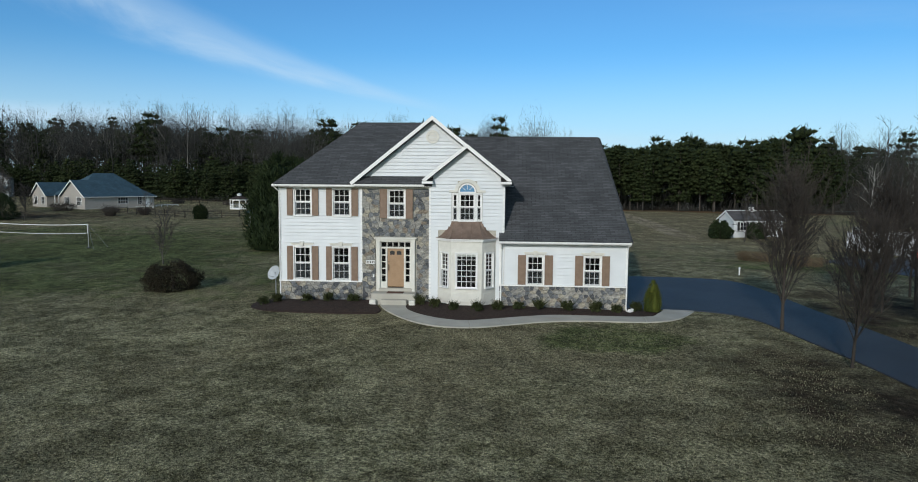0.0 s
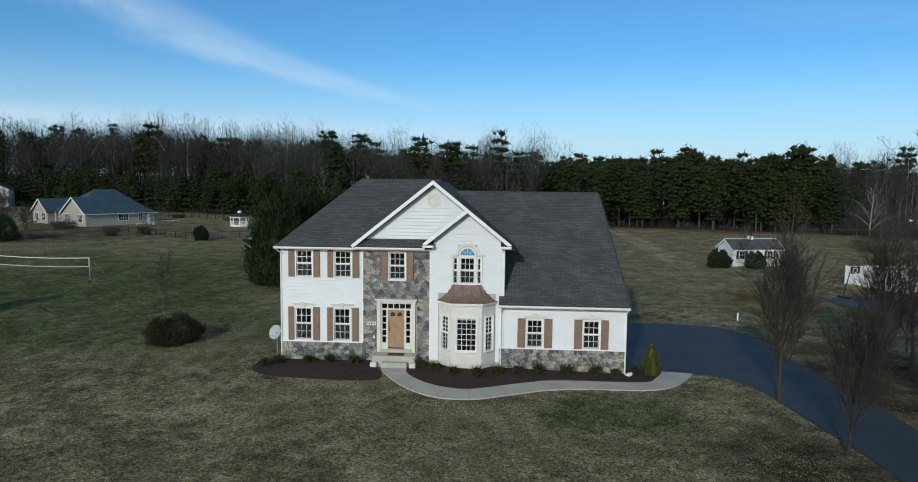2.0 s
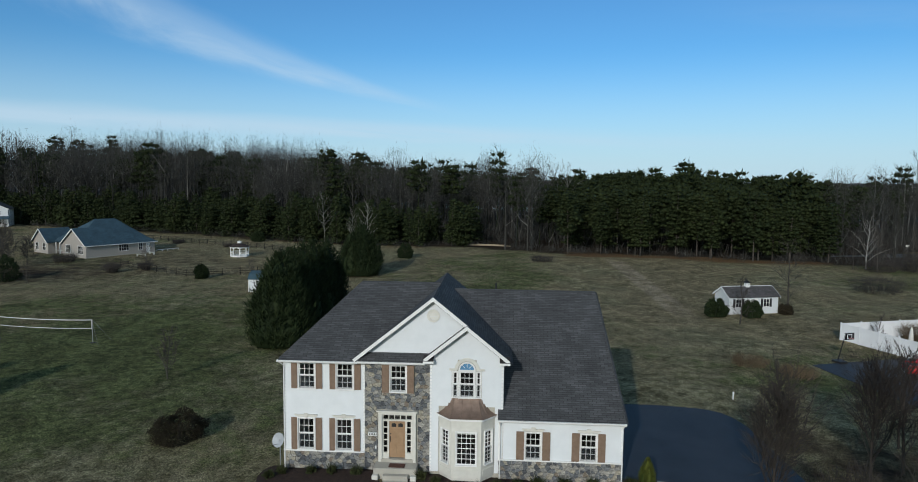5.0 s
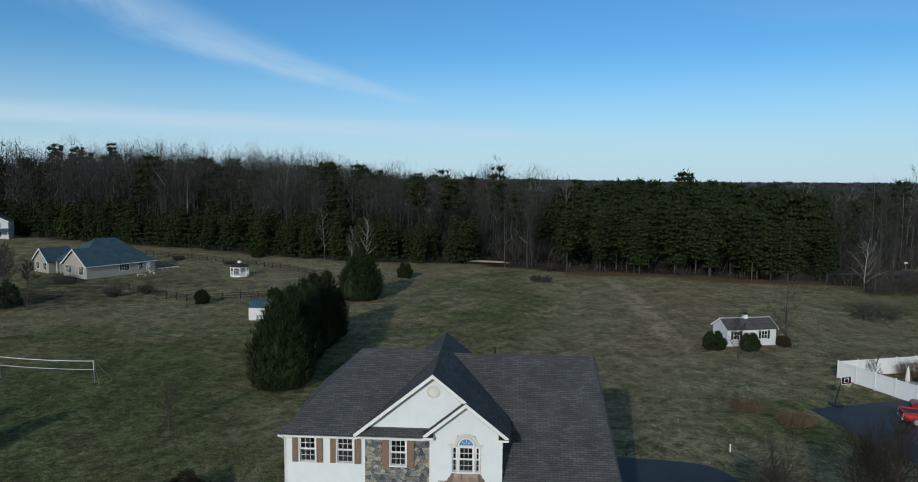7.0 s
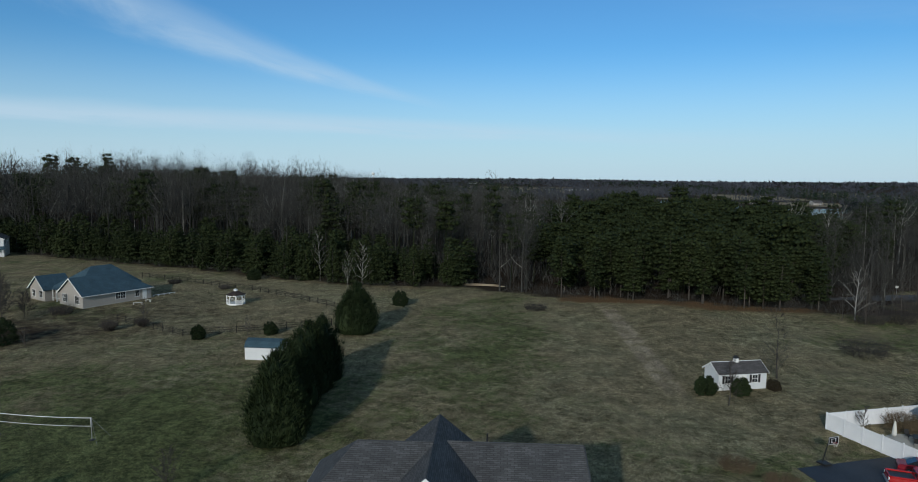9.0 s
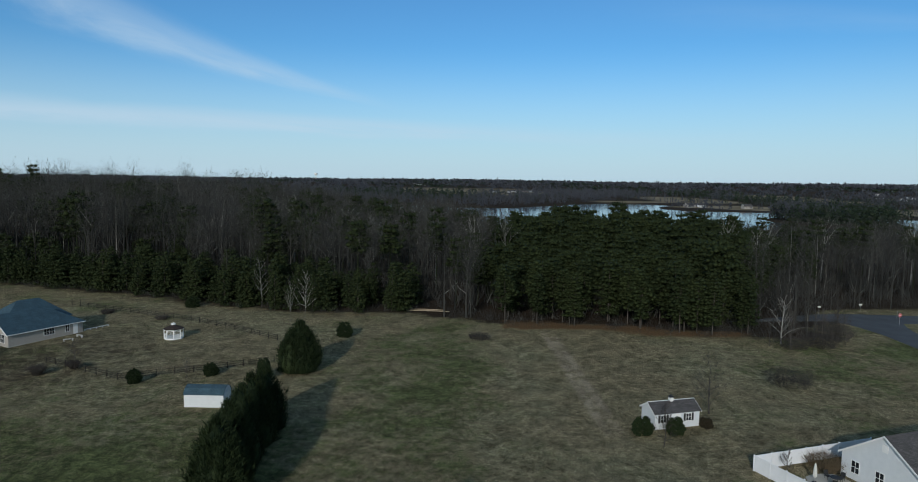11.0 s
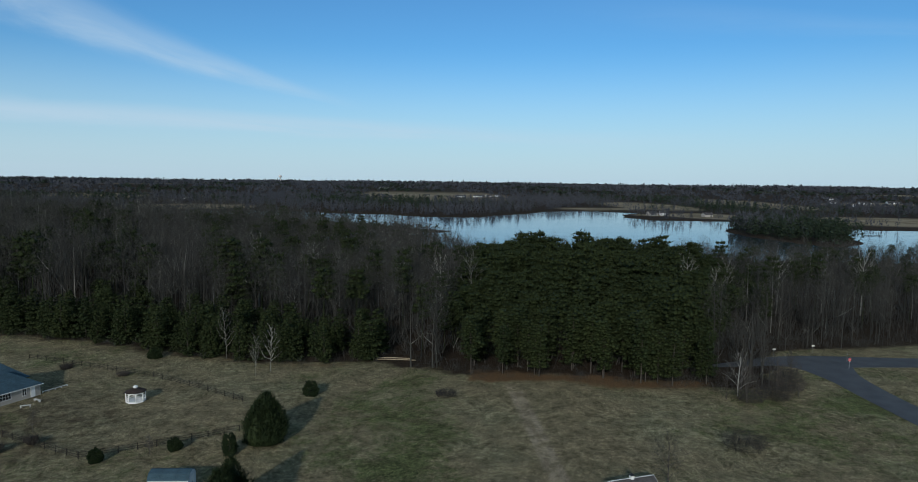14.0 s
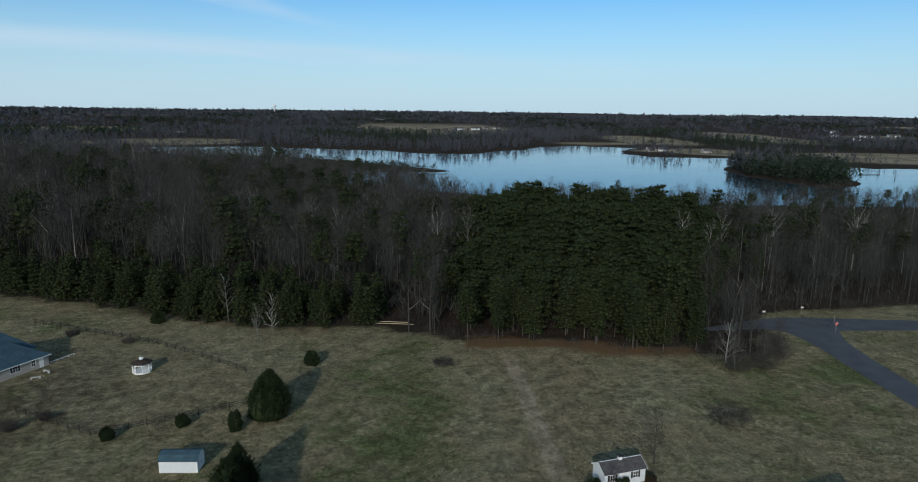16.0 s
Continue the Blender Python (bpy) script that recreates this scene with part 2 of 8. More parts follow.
def ground_mat():
    """Winter lawn: straw-coloured grass with green patches and mowing streaks; leaf litter under the trees."""
    ma = bpy.data.materials.new("winter_grass")
    ma.use_nodes = True
    n, l = ma.node_tree.nodes, ma.node_tree.links
    bs = n["Principled BSDF"]
    bs.inputs["Roughness"].default_value = 1.0
    bs.inputs["Specular IOR Level"].default_value = 0.05
    co = n.new("ShaderNodeTexCoord")

    def noise_of(scale, detail=5, stretch=(1, 1, 1), rot=0, rough=0.55, dist=0.0):
        mp = n.new("ShaderNodeMapping")
        mp.inputs["Scale"].default_value = stretch
        mp.inputs["Rotation"].default_value = (0, 0, radians(rot))
        l.new(co.outputs["Object"], mp.inputs[0])
        t = n.new("ShaderNodeTexNoise")
        t.inputs["Scale"].default_value, t.inputs["Detail"].default_value = scale, detail
        t.inputs["Roughness"].default_value, t.inputs["Distortion"].default_value = rough, dist
        l.new(mp.outputs[0], t.inputs[0])
        return t.outputs[0]

    def rng(v, a, b, c=0.0, d=1.0):
        r = n.new("ShaderNodeMapRange")
        r.interpolation_type = "SMOOTHSTEP"
        for key, x in (("From Min", a), ("From Max", b), ("To Min", c), ("To Max", d)):
            r.inputs[key].default_value = x
        l.new(v, r.inputs[0])
        return r.outputs[0]

    def mix(f, a, b, mode="MIX"):
        k = n.new("ShaderNodeMix")
        k.data_type, k.blend_type = "RGBA", mode
        for key, v in (("Factor", f), ("A", a), ("B", b)):
            if isinstance(v, (tuple, float, int)):
                k.inputs[key].default_value = v
            else:
                l.new(v, k.inputs[key])
        return k.outputs["Result"]

    def mul(a, b):
        k = n.new("ShaderNodeMath")
        k.operation = "MULTIPLY"
        for i, v in enumerate((a, b)):
            if isinstance(v, (float, int)):
                k.inputs[i].default_value = v
            else:
                l.new(v, k.inputs[i])
        return k.outputs[0]

    at = n.new("ShaderNodeAttribute")
    at.attribute_name = "cover"
    sep = n.new("ShaderNodeSeparateColor")
    l.new(at.outputs["Color"], sep.inputs[0])
    place = n.new("ShaderNodeSeparateXYZ")
    l.new(co.outputs["Object"], place.inputs[0])
    field_y = place.outputs["Y"]
    litter, green, field = sep.outputs[0], sep.outputs[1], sep.outputs[2]
    straw = mix(rng(noise_of(1.1, 8, rough=0.78), 0.40, 0.60), (0.130, 0.119, 0.064, 1), (0.335, 0.307, 0.188, 1))
    straw = mix(rng(noise_of(0.07, 5, dist=0.3), 0.42, 0.62, 0, 0.55), straw, (0.265, 0.222, 0.136, 1))
    rough = mul(rng(field_y, 12, 34), rng(noise_of(0.045, 5, rough=0.6), 0.30, 0.58))
    straw = mix(mul(rough, 0.62), straw, mix(rng(noise_of(1.4, 8, rough=0.78), 0.40, 0.60), (0.112, 0.087, 0.048, 1), (0.345, 0.270, 0.162, 1)))
    turf = mix(rng(noise_of(1.7, 7, rough=0.78), 0.40, 0.60), (0.050, 0.068, 0.025, 1), (0.150, 0.168, 0.066, 1))
    patch = mix(0.5, noise_of(0.075, 6, rough=0.6, dist=0.2), noise_of(0.62, 9, rough=0.80))
    k = n.new("ShaderNodeMath")
    k.operation = "MULTIPLY_ADD"
    l.new(green, k.inputs[0])
    k.inputs[1].default_value = 0.40
    l.new(patch, k.inputs[2])
    col = mix(rng(k.outputs[0], 0.485, 0.63, 0.02, 0.90), straw, turf)
    # two faint wheel tracks from the pines down the field

    def line(a, b, c):
        s = n.new("ShaderNodeVectorMath")
        s.operation = "DOT_PRODUCT"
        l.new(co.outputs["Object"], s.inputs[0])
        s.inputs[1].default_value = (a, b, 0)
        w = n.new("ShaderNodeMath")
        w.operation = "ADD"
        l.new(s.outputs["Value"], w.inputs[0])
        w.inputs[1].default_value = c
        q = n.new("ShaderNodeMath")
        q.operation = "ABSOLUTE"
        l.new(w.outputs[0], q.inputs[0])
        return q.outputs[0]

    span = mul(rng(field_y, 42, 56), rng(field_y, 104, 96))
    ruts = mul(rng(line(*TRACK[0]), 1.25, 0.2), span)
    ruts2 = mul(rng(line(*TRACK[1]), 1.25, 0.2), span)
    for q in (ruts, ruts2):
        col = mix(mul(mul(q, rng(noise_of(0.35, 5), 0.30, 0.55)), 0.95), col, (0.345, 0.280, 0.195, 1))
    tuft = rng(noise_of(8.5, 6, rough=0.8), 0.40, 0.61, 0.42, 1.66)
    fine = rng(noise_of(26.0, 4, rough=0.78), 0.40, 0.60, 0.50, 1.55)
    worn = rng(noise_of(0.30, 8, rough=0.74), 0.38, 0.62, 0.70, 1.22)
    col = mix(1.0, col, worn, "MULTIPLY")
    col = mix(1.0, col, tuft, "MULTIPLY")
    col = mix(1.0, col, fine, "MULTIPLY")
    leaf = mix(rng(noise_of(3.0, 6), 0.35, 0.7), (0.026, 0.020, 0.015, 1), (0.070, 0.050, 0.034, 1))
    litter2 = n.new("ShaderNodeMath")
    litter2.operation = "MULTIPLY_ADD"
    l.new(noise_of(0.5, 5), litter2.inputs[0])
    litter2.inputs[1].default_value = 0.8
    l.new(litter, litter2.inputs[2])
    col = mix(rng(litter2.outputs[0], 0.66, 1.16), col, leaf)
    at2 = n.new("ShaderNodeAttribute")
    at2.attribute_name = "pine_straw"
    ps = n.new("ShaderNodeMath")
    ps.operation = "MULTIPLY_ADD"
    l.new(noise_of(0.6, 5), ps.inputs[0])
    ps.inputs[1].default_value = 0.7
    l.new(at2.outputs["Fac"], ps.inputs[2])
    col = mix(rng(ps.outputs[0], 0.75, 1.15), col, mix(rng(noise_of(4.0, 6), 0.35, 0.7), (0.115, 0.068, 0.034, 1), (0.250, 0.150, 0.078, 1)))
    col = mix(field, col, mix(rng(noise_of(0.02, 4), 0.4, 0.6), (0.20, 0.16, 0.10, 1), (0.31, 0.25, 0.165, 1)))
    l.new(col, bs.inputs["Base Color"])
    b = n.new("ShaderNodeBump")
    b.inputs["Strength"].default_value, b.inputs["Distance"].default_value = 1.0, 0.22
    l.new(noise_of(9.0, 5, rough=0.7), b.inputs["Height"]), l.new(b.outputs[0], bs.inputs["Normal"])
    return ma


TRACK = ((1.0, 0.0, -25.2), (1.0, 0.0, -26.9))      # lines of the wheel tracks: a x + b y + c
M_GROUND, M_WATER, M_GLASS = ground_mat(), water_mat(), glass_mat()
M_GLASS.name = "window_glass"
M_SIDING = surface("white_vinyl_siding", (0.62, 0.645, 0.665), (0.68, 0.705, 0.725), 1.5, 0.55, 0.05, fine=30)
M_TRIM = surface("white_trim", (0.74, 0.74, 0.725), (0.82, 0.82, 0.81), 3, 0.5, 0.03)
M_CREAM = surface("cream_trim", (0.60, 0.585, 0.535), (0.69, 0.675, 0.62), 3, 0.55, 0.05)
M_SHUTTER = surface("tan_shutter", (0.185, 0.122, 0.085), (0.245, 0.168, 0.120), 5, 0.6, 0.1)
M_DOOR = surface("tan_door", (0.31, 0.195, 0.110), (0.38, 0.245, 0.145), 3, 0.5, 0.05)
M_COPPER = surface("aged_copper", (0.165, 0.115, 0.088), (0.275, 0.195, 0.152), 2.5, 0.45, 0.05, metal=0.35)
M_MORTAR = surface("mortar", (0.36, 0.34, 0.29), (0.48, 0.45, 0.39), 8, 0.95, 0.3)
M_ROOF = shingle_mat("charcoal_shingles", (0.066, 0.068, 0.072), (0.108, 0.111, 0.116))
M_ROOF_BLUE = shingle_mat("blue_grey_shingles", (0.046, 0.090, 0.120), (0.070, 0.118, 0.150))
M_ROOF_GREY = shingle_mat("grey_shingles", (0.085, 0.080, 0.080), (0.14, 0.13, 0.13))
# near-black: the shade of unlit rooms is put into this colour
M_ROOM_SHADE = surface("room_shade_black", (0.010, 0.010, 0.011), (0.022, 0.021, 0.020), 2, 0.95, 0)
M_CURTAIN = surface("pale_blind", (0.42, 0.42, 0.40), (0.55, 0.55, 0.52), 6, 0.9, 0.1)
M_CONCRETE = surface("concrete", (0.35, 0.33, 0.285), (0.48, 0.455, 0.40), 0.8, 0.9, 0.25, fine=60)
M_ASPHALT = surface("asphalt", (0.019, 0.023, 0.031), (0.040, 0.046, 0.058), 0.35, 0.62, 0.5, fine=70)
M_ROAD = surface("worn_road", (0.056, 0.062, 0.070), (0.090, 0.097, 0.107), 0.3, 0.85, 0.3, fine=40)
M_MULCH = surface("dark_mulch", (0.020, 0.011, 0.008), (0.060, 0.035, 0.026), 6, 1.0, 1.0, fine=45, bump_dist=0.05)
M_BARK = surface("grey_brown_bark", (0.042, 0.036, 0.031), (0.095, 0.083, 0.072), 3, 0.95, 0.4, vary=0.3)
M_PALEBARK = surface("pale_sycamore_bark", (0.17, 0.167, 0.152), (0.35, 0.343, 0.318), 1.2, 0.9, 0.3, vary=0.6)
M_PALETWIG = surface("pale_twigs", (0.060, 0.058, 0.052), (0.130, 0.126, 0.115), 0.3, 0.95, 0, vary=0.3)
M_TWIG = surface("bare_twigs", (0.034, 0.030, 0.027), (0.078, 0.067, 0.058), 0.2, 0.95, 0, vary=0.5)
M_PINE = foliage("pine_needles", (0.013, 0.021, 0.0075), (0.030, 0.040, 0.013), vary=0.45)
M_CYPRESS = foliage("cypress_sprays", (0.007, 0.015, 0.006), (0.030, 0.044, 0.016), vary=0.2)
M_SHRUB = foliage("evergreen_shrub", (0.018, 0.026, 0.010), (0.065, 0.072, 0.028), vary=0.4)
M_RUST = foliage("russet_shrub", (0.015, 0.0135, 0.009), (0.042, 0.034, 0.020), vary=0.2)
M_GOLD = foliage("yellow_green_conifer", (0.022, 0.040, 0.010), (0.115, 0.125, 0.022), vary=0.2)
M_WOODRAIL = surface("weathered_rail", (0.014, 0.011, 0.009), (0.036, 0.029, 0.023), 3, 0.95, 0.4, vary=0.4)
M_WHITEVINYL = surface("white_vinyl_fence", (0.74, 0.75, 0.77), (0.82, 0.83, 0.85), 1, 0.45, 0.02)
M_BLACK = surface("black_metal", (0.012, 0.012, 0.013), (0.03, 0.03, 0.03), 5, 0.5, 0.05)
M_GREYMETAL = surface("grey_metal", (0.30, 0.31, 0.32), (0.42, 0.43, 0.44), 5, 0.45, 0.05, metal=0.5)
M_RED = surface("red_car_paint", (0.36, 0.012, 0.014), (0.42, 0.018, 0.018), 2, 0.25, 0)
M_MAROON = surface("maroon_car_paint", (0.20, 0.010, 0.022), (0.24, 0.014, 0.028), 2, 0.25, 0)
M_NET = surface("net_cord", (0.30, 0.30, 0.29), (0.40, 0.40, 0.39), 5, 0.9, 0)
M_PEARTWIG = surface("dark_pear_twigs", (0.030, 0.025, 0.021), (0.065, 0.054, 0.046), 0.2, 0.95, 0, vary=0.3)
M_SCREEN = screen_mat()
M_WEEDS = surface("dry_weeds", (0.075, 0.055, 0.032), (0.17, 0.125, 0.075), 0.4, 1.0, 0, vary=0.4)


# ---- building helpers ----
class Shape:
    """Collects vertices and faces of one part."""

    def __init__(self):
        self.v, self.f = [], []

    def add(self, verts, faces):
        k = len(self.v)
        self.v += [tuple(p) for p in verts]
        self.f += [tuple(i + k for i in q) for q in faces]
        return self

    def box(self, x0, x1, y0, y1, z0, z1, c=0.0):
        """A box; c: chamfer of its upright and top edges."""
        if c <= 0:
            return self.add([(x0, y0, z0), (x1, y0, z0), (x1, y1, z0), (x0, y1, z0), (x0, y0, z1), (x1, y0, z1), (x1, y1, z1), (x0, y1, z1)],
                            [(0, 3, 2, 1), (4, 5, 6, 7), (0, 1, 5, 4), (1, 2, 6, 5), (2, 3, 7, 6), (3, 0, 4, 7)])
        ring = [(x0 + c, y0), (x1 - c, y0), (x1, y0 + c), (x1, y1 - c), (x1 - c, y1), (x0 + c, y1), (x0, y1 - c), (x0, y0 + c)]
        mx, my = (x0 + x1) / 2, (y0 + y1) / 2
        sx, sy = 1 - 2 * c / max(x1 - x0, 1e-6), 1 - 2 * c / max(y1 - y0, 1e-6)
        top = [(mx + (x - mx) * sx, my + (y - my) * sy, z1) for x, y in ring]
        v = [(x, y, z0) for x, y in ring] + [(x, y, z1 - c) for x, y in ring] + top
        f = [tuple(range(7, -1, -1)), tuple(range(16, 24))]
        for k in (0, 8):
            f += [(k + i, k + (i + 1) % 8, k + 8 + (i + 1) % 8, k + 8 + i) for i in range(8)]
        return self.add(v, f)

    def prism(self, outline, lo, hi, axis="z"):
        """An outline of 2D points pushed along an axis from lo to hi."""
        n = len(outline)
        at = {"z": lambda a, b, h: (a, b, h), "y": lambda a, b, h: (a, h, b), "x": lambda a, b, h: (h, a, b)}[axis]
        v = [at(a, b, lo) for a, b in outline] + [at(a, b, hi) for a, b in outline]
        return self.add(v, [tuple(range(n - 1, -1, -1)), tuple(range(n, 2 * n))] + [(i, (i + 1) % n, n + (i + 1) % n, n + i) for i in range(n)])

    def tube(self, path, radii, n=8, caps=True):
        pts = [Vector(p) for p in path]
        if isinstance(radii, (int, float)):
            radii = [radii] * len(pts)
        rings = []
        for i, p in enumerate(pts):
            d = (pts[min(i + 1, len(pts) - 1)] - pts[max(i - 1, 0)]).normalized()
            a = d.cross(Vector((0.31, 0.17, 0.93)) if abs(d.z) < 0.9 else Vector((1, 0, 0))).normalized()
            b = d.cross(a)
            rings.append([p + (a * math.cos(2 * math.pi * j / n) + b * math.sin(2 * math.pi * j / n)) * radii[i] for j in range(n)])
        v = [q for r in rings for q in r]
        f = [(i * n + j, i * n + (j + 1) % n, (i + 1) * n + (j + 1) % n, (i + 1) * n + j) for i in range(len(pts) - 1) for j in range(n)]
        if caps:
            f += [tuple(range(n - 1, -1, -1)), tuple(range(len(v) - n, len(v)))]
        return self.add(v, f)

    def lathe(self, profile, n=16, at=(0, 0, 0)):
        v = [(at[0] + r * math.cos(2 * math.pi * j / n), at[1] + r * math.sin(2 * math.pi * j / n), at[2] + z) for r, z in profile for j in range(n)]
        f = [(i * n + j, i * n + (j + 1) % n, (i + 1) * n + (j + 1) % n, (i + 1) * n + j) for i in range(len(profile) - 1) for j in range(n)]
        f += [tuple(range(n - 1, -1, -1)), tuple(range(len(v) - n, len(v)))]
        return self.add(v, f)

    def slab(self, pts, depth):
        """A planar polygon in space with thickness below it."""
        nrm = (Vector(pts[1]) - Vector(pts[0])).cross(Vector(pts[2]) - Vector(pts[0])).normalized()
        if nrm.z < 0:
            pts, nrm = pts[::-1], -nrm
        n = len(pts)
        v = [tuple(p) for p in pts] + [tuple(Vector(p) - nrm * depth) for p in pts]
        return self.add(v, [tuple(range(n)), tuple(range(2 * n - 1, n - 1, -1))] + [(i + n, (i + 1) % n + n, (i + 1) % n, i) for i in range(n)])

    def mesh(self, name):
        me = bpy.data.meshes.new(name)
        me.from_pydata(self.v, [], self.f)
        me.update()
        return me


def part(name, shape, material, parent=None, label="", smooth=False):
    """Links a shape as one mesh object, under a thing or part where one is given."""
    me = shape if isinstance(shape, bpy.types.Mesh) else shape.mesh(name)
    if not me.materials:
        me.materials.append(material)
    if smooth:
        me.polygons.foreach_set("use_smooth", [True] * len(me.polygons))
    ob = new(name, me)
    ob.parent = parent
    if label:
        ob["label"] = label
    return ob


def thing(name, label, category, at=None, group="", kind=""):
    e = new(name)
    e.empty_display_size = 0.3
    if at is not None:
        e.matrix_world = at
    return tagged(e, label, category, group, kind)


def np_mesh(name, verts, tris, material):
    """A mesh of triangles from arrays."""
    me = bpy.data.meshes.new(name)
    verts, tris = np.ascontiguousarray(verts, np.float32), np.ascontiguousarray(tris, np.int32)
    me.vertices.add(len(verts))
    me.vertices.foreach_set("co", verts.ravel())
    me.loops.add(tris.size)
    me.loops.foreach_set("vertex_index", tris.ravel())
    me.polygons.add(len(tris))
    me.polygons.foreach_set("loop_start", np.arange(0, tris.size, 3, dtype=np.int32))
    me.update(calc_edges=True)
    me.materials.append(material)
    return me


def sst(a, b, v):
    v = np.clip((v - a) / (b - a), 0, 1)
    return v * v * (3 - 2 * v)


# ---- ground and lake ----
WATER_Z = -3.6
LAKE = [(-60, 470), (60, 400), (200, 345), (330, 345), (520, 390), (900, 400), (1000, 560), (700, 575), (562, 588), (490, 606), (462, 640), (430, 735), (377, 750), (310, 750), (286, 800),
        (330, 880), (385, 930), (330, 960), (255, 985), (215, 960), (160, 862), (88, 792), (30, 786), (-32, 850), (-122, 878), (-200, 905), (-235, 900), (-330, 885), (-345, 830), (-285, 755), (-170, 735),
        (-90, 700), (-20, 635), (30, 590), (50, 566), (38, 553), (-20, 560), (-80, 565), (-110, 530)]
ISLAND = [(329, 600), (317, 548), (319, 492), (331, 436), (352, 446), (388, 500), (409, 532), (424, 588), (402, 632), (352, 628)]
EDGE_X = [-600, -160, -97, -81, -62, -46, -31, -15, -4, 7, 18, 31, 44, 56, 66.5, 70, 84, 94, 101, 125, 140, 600]
EDGE_Y = [240, 172, 145.5, 141, 131.5, 124, 119.5, 117.5, 117.5, 112, 107, 106, 103, 99, 98, 94, 93, 116, 126, 127, 128, 150]


def inside_island(x, y):
    """Above zero on the wooded island: metres from its shore."""
    x, y = np.asarray(x, float), np.asarray(y, float)
    cx, cy = 365.0, 535.0
    ang = np.arctan2(y - cy, x - cx)
    a = np.array([math.atan2(q - cy, p - cx) for p, q in ISLAND])
    r = np.array([math.hypot(p - cx, q - cy) for p, q in ISLAND])
    o = np.argsort(a)
    return np.interp(ang, a[o], r[o], period=2 * math.pi) - np.hypot(x - cx, y - cy)


def lake_depth(x, y):
    """Above zero inside the lake: rough distance from its shore."""
    x, y = np.asarray(x, float), np.asarray(y, float)
    inside = np.zeros(x.shape, bool)
    dist = np.full(x.shape, 1e9)
    for (ax, ay), (bx, by) in zip(LAKE, LAKE[1:] + LAKE[:1]):
        cond = (ay > y) != (by > y)
        xi = (bx - ax) * (y - ay) / (by - ay if by != ay else 1e-9) + ax
        inside ^= cond & (x < xi)
        t = np.clip(((x - ax) * (bx - ax) + (y - ay) * (by - ay)) / ((bx - ax) ** 2 + (by - ay) ** 2), 0, 1)
        dist = np.minimum(dist, np.hypot(x - ax - t * (bx - ax), y - ay - t * (by - ay)))
    d = np.where(inside, dist, -dist)
    d += 5 * np.sin(x * 0.05 + 1.3 * np.sin(y * 0.031)) + 3 * np.sin(y * 0.13 + x * 0.02)
    return np.minimum(d, -inside_island(x, y))


def ground_z(x, y):
    """Height of the land; a bank falls to the bed of the lake."""
    x, y = np.asarray(x, float), np.asarray(y, float)
    z = -0.45 + 0.4 * np.exp(-((x + 4) / 9) ** 2 - ((y - 4) / 10) ** 2) + 1.2 * sst(20, 110, y) - 3.4 * sst(135, 300, y)
    z = z + 10.0 * np.exp(-((x + 200) / 120) ** 2 - ((y - 300) / 70) ** 2)
    z = z + 14.0 * sst(1000, 2600, np.hypot(x, y)) + 5 * sst(800, 1500, np.hypot(x, y)) * np.sin(x * 0.0031 + 1) * np.sin(y * 0.0023)
    d = lake_depth(x, y)
    return z - 2.2 * sst(-10, 14, d)


def gz(x, y):
    if y < 250 and math.hypot(x, y) < 800:
        a, b = min(1, max(0, (y - 20) / 90)), min(1, max(0, (y - 135) / 165))
        return -0.45 + 0.4 * math.exp(-((x + 4) / 9) ** 2 - ((y - 4) / 10) ** 2) + 1.2 * a * a * (3 - 2 * a) - 3.4 * b * b * (3 - 2 * b) + 10.0 * math.exp(-((x + 200) / 120) ** 2 - ((y - 300) / 70) ** 2)
    return float(ground_z(x, y))


def wooded(x, y):
    """How far a place lies inside the woods (metres past their edge)."""
    return np.asarray(y, float) - np.interp(x, EDGE_X, EDGE_Y)


def far_field(x, y):
    """Open fields on the far shores."""
    x, y = np.asarray(x, float), np.asarray(y, float)
    f = np.zeros(x.shape)
    for cx, cy, rx, ry in ((620, 735, 150, 92), (430, 790, 40, 28), (445, 1130, 70, 165), (330, 1010, 80, 34), (700, 1250, 85, 220), (420, 830, 56, 70), (80, 1640, 200, 360), (-350, 1000, 120, 95), (-640, 1380, 120, 90), (1390, 1660, 70, 80), (980, 1260, 120, 50), (-880, 2300, 80, 60), (350, 848, 32, 26)):
        f = np.maximum(f, sst(1.15, 0.85, np.hypot((x - cx) / rx, (y - cy) / ry)))
    return f


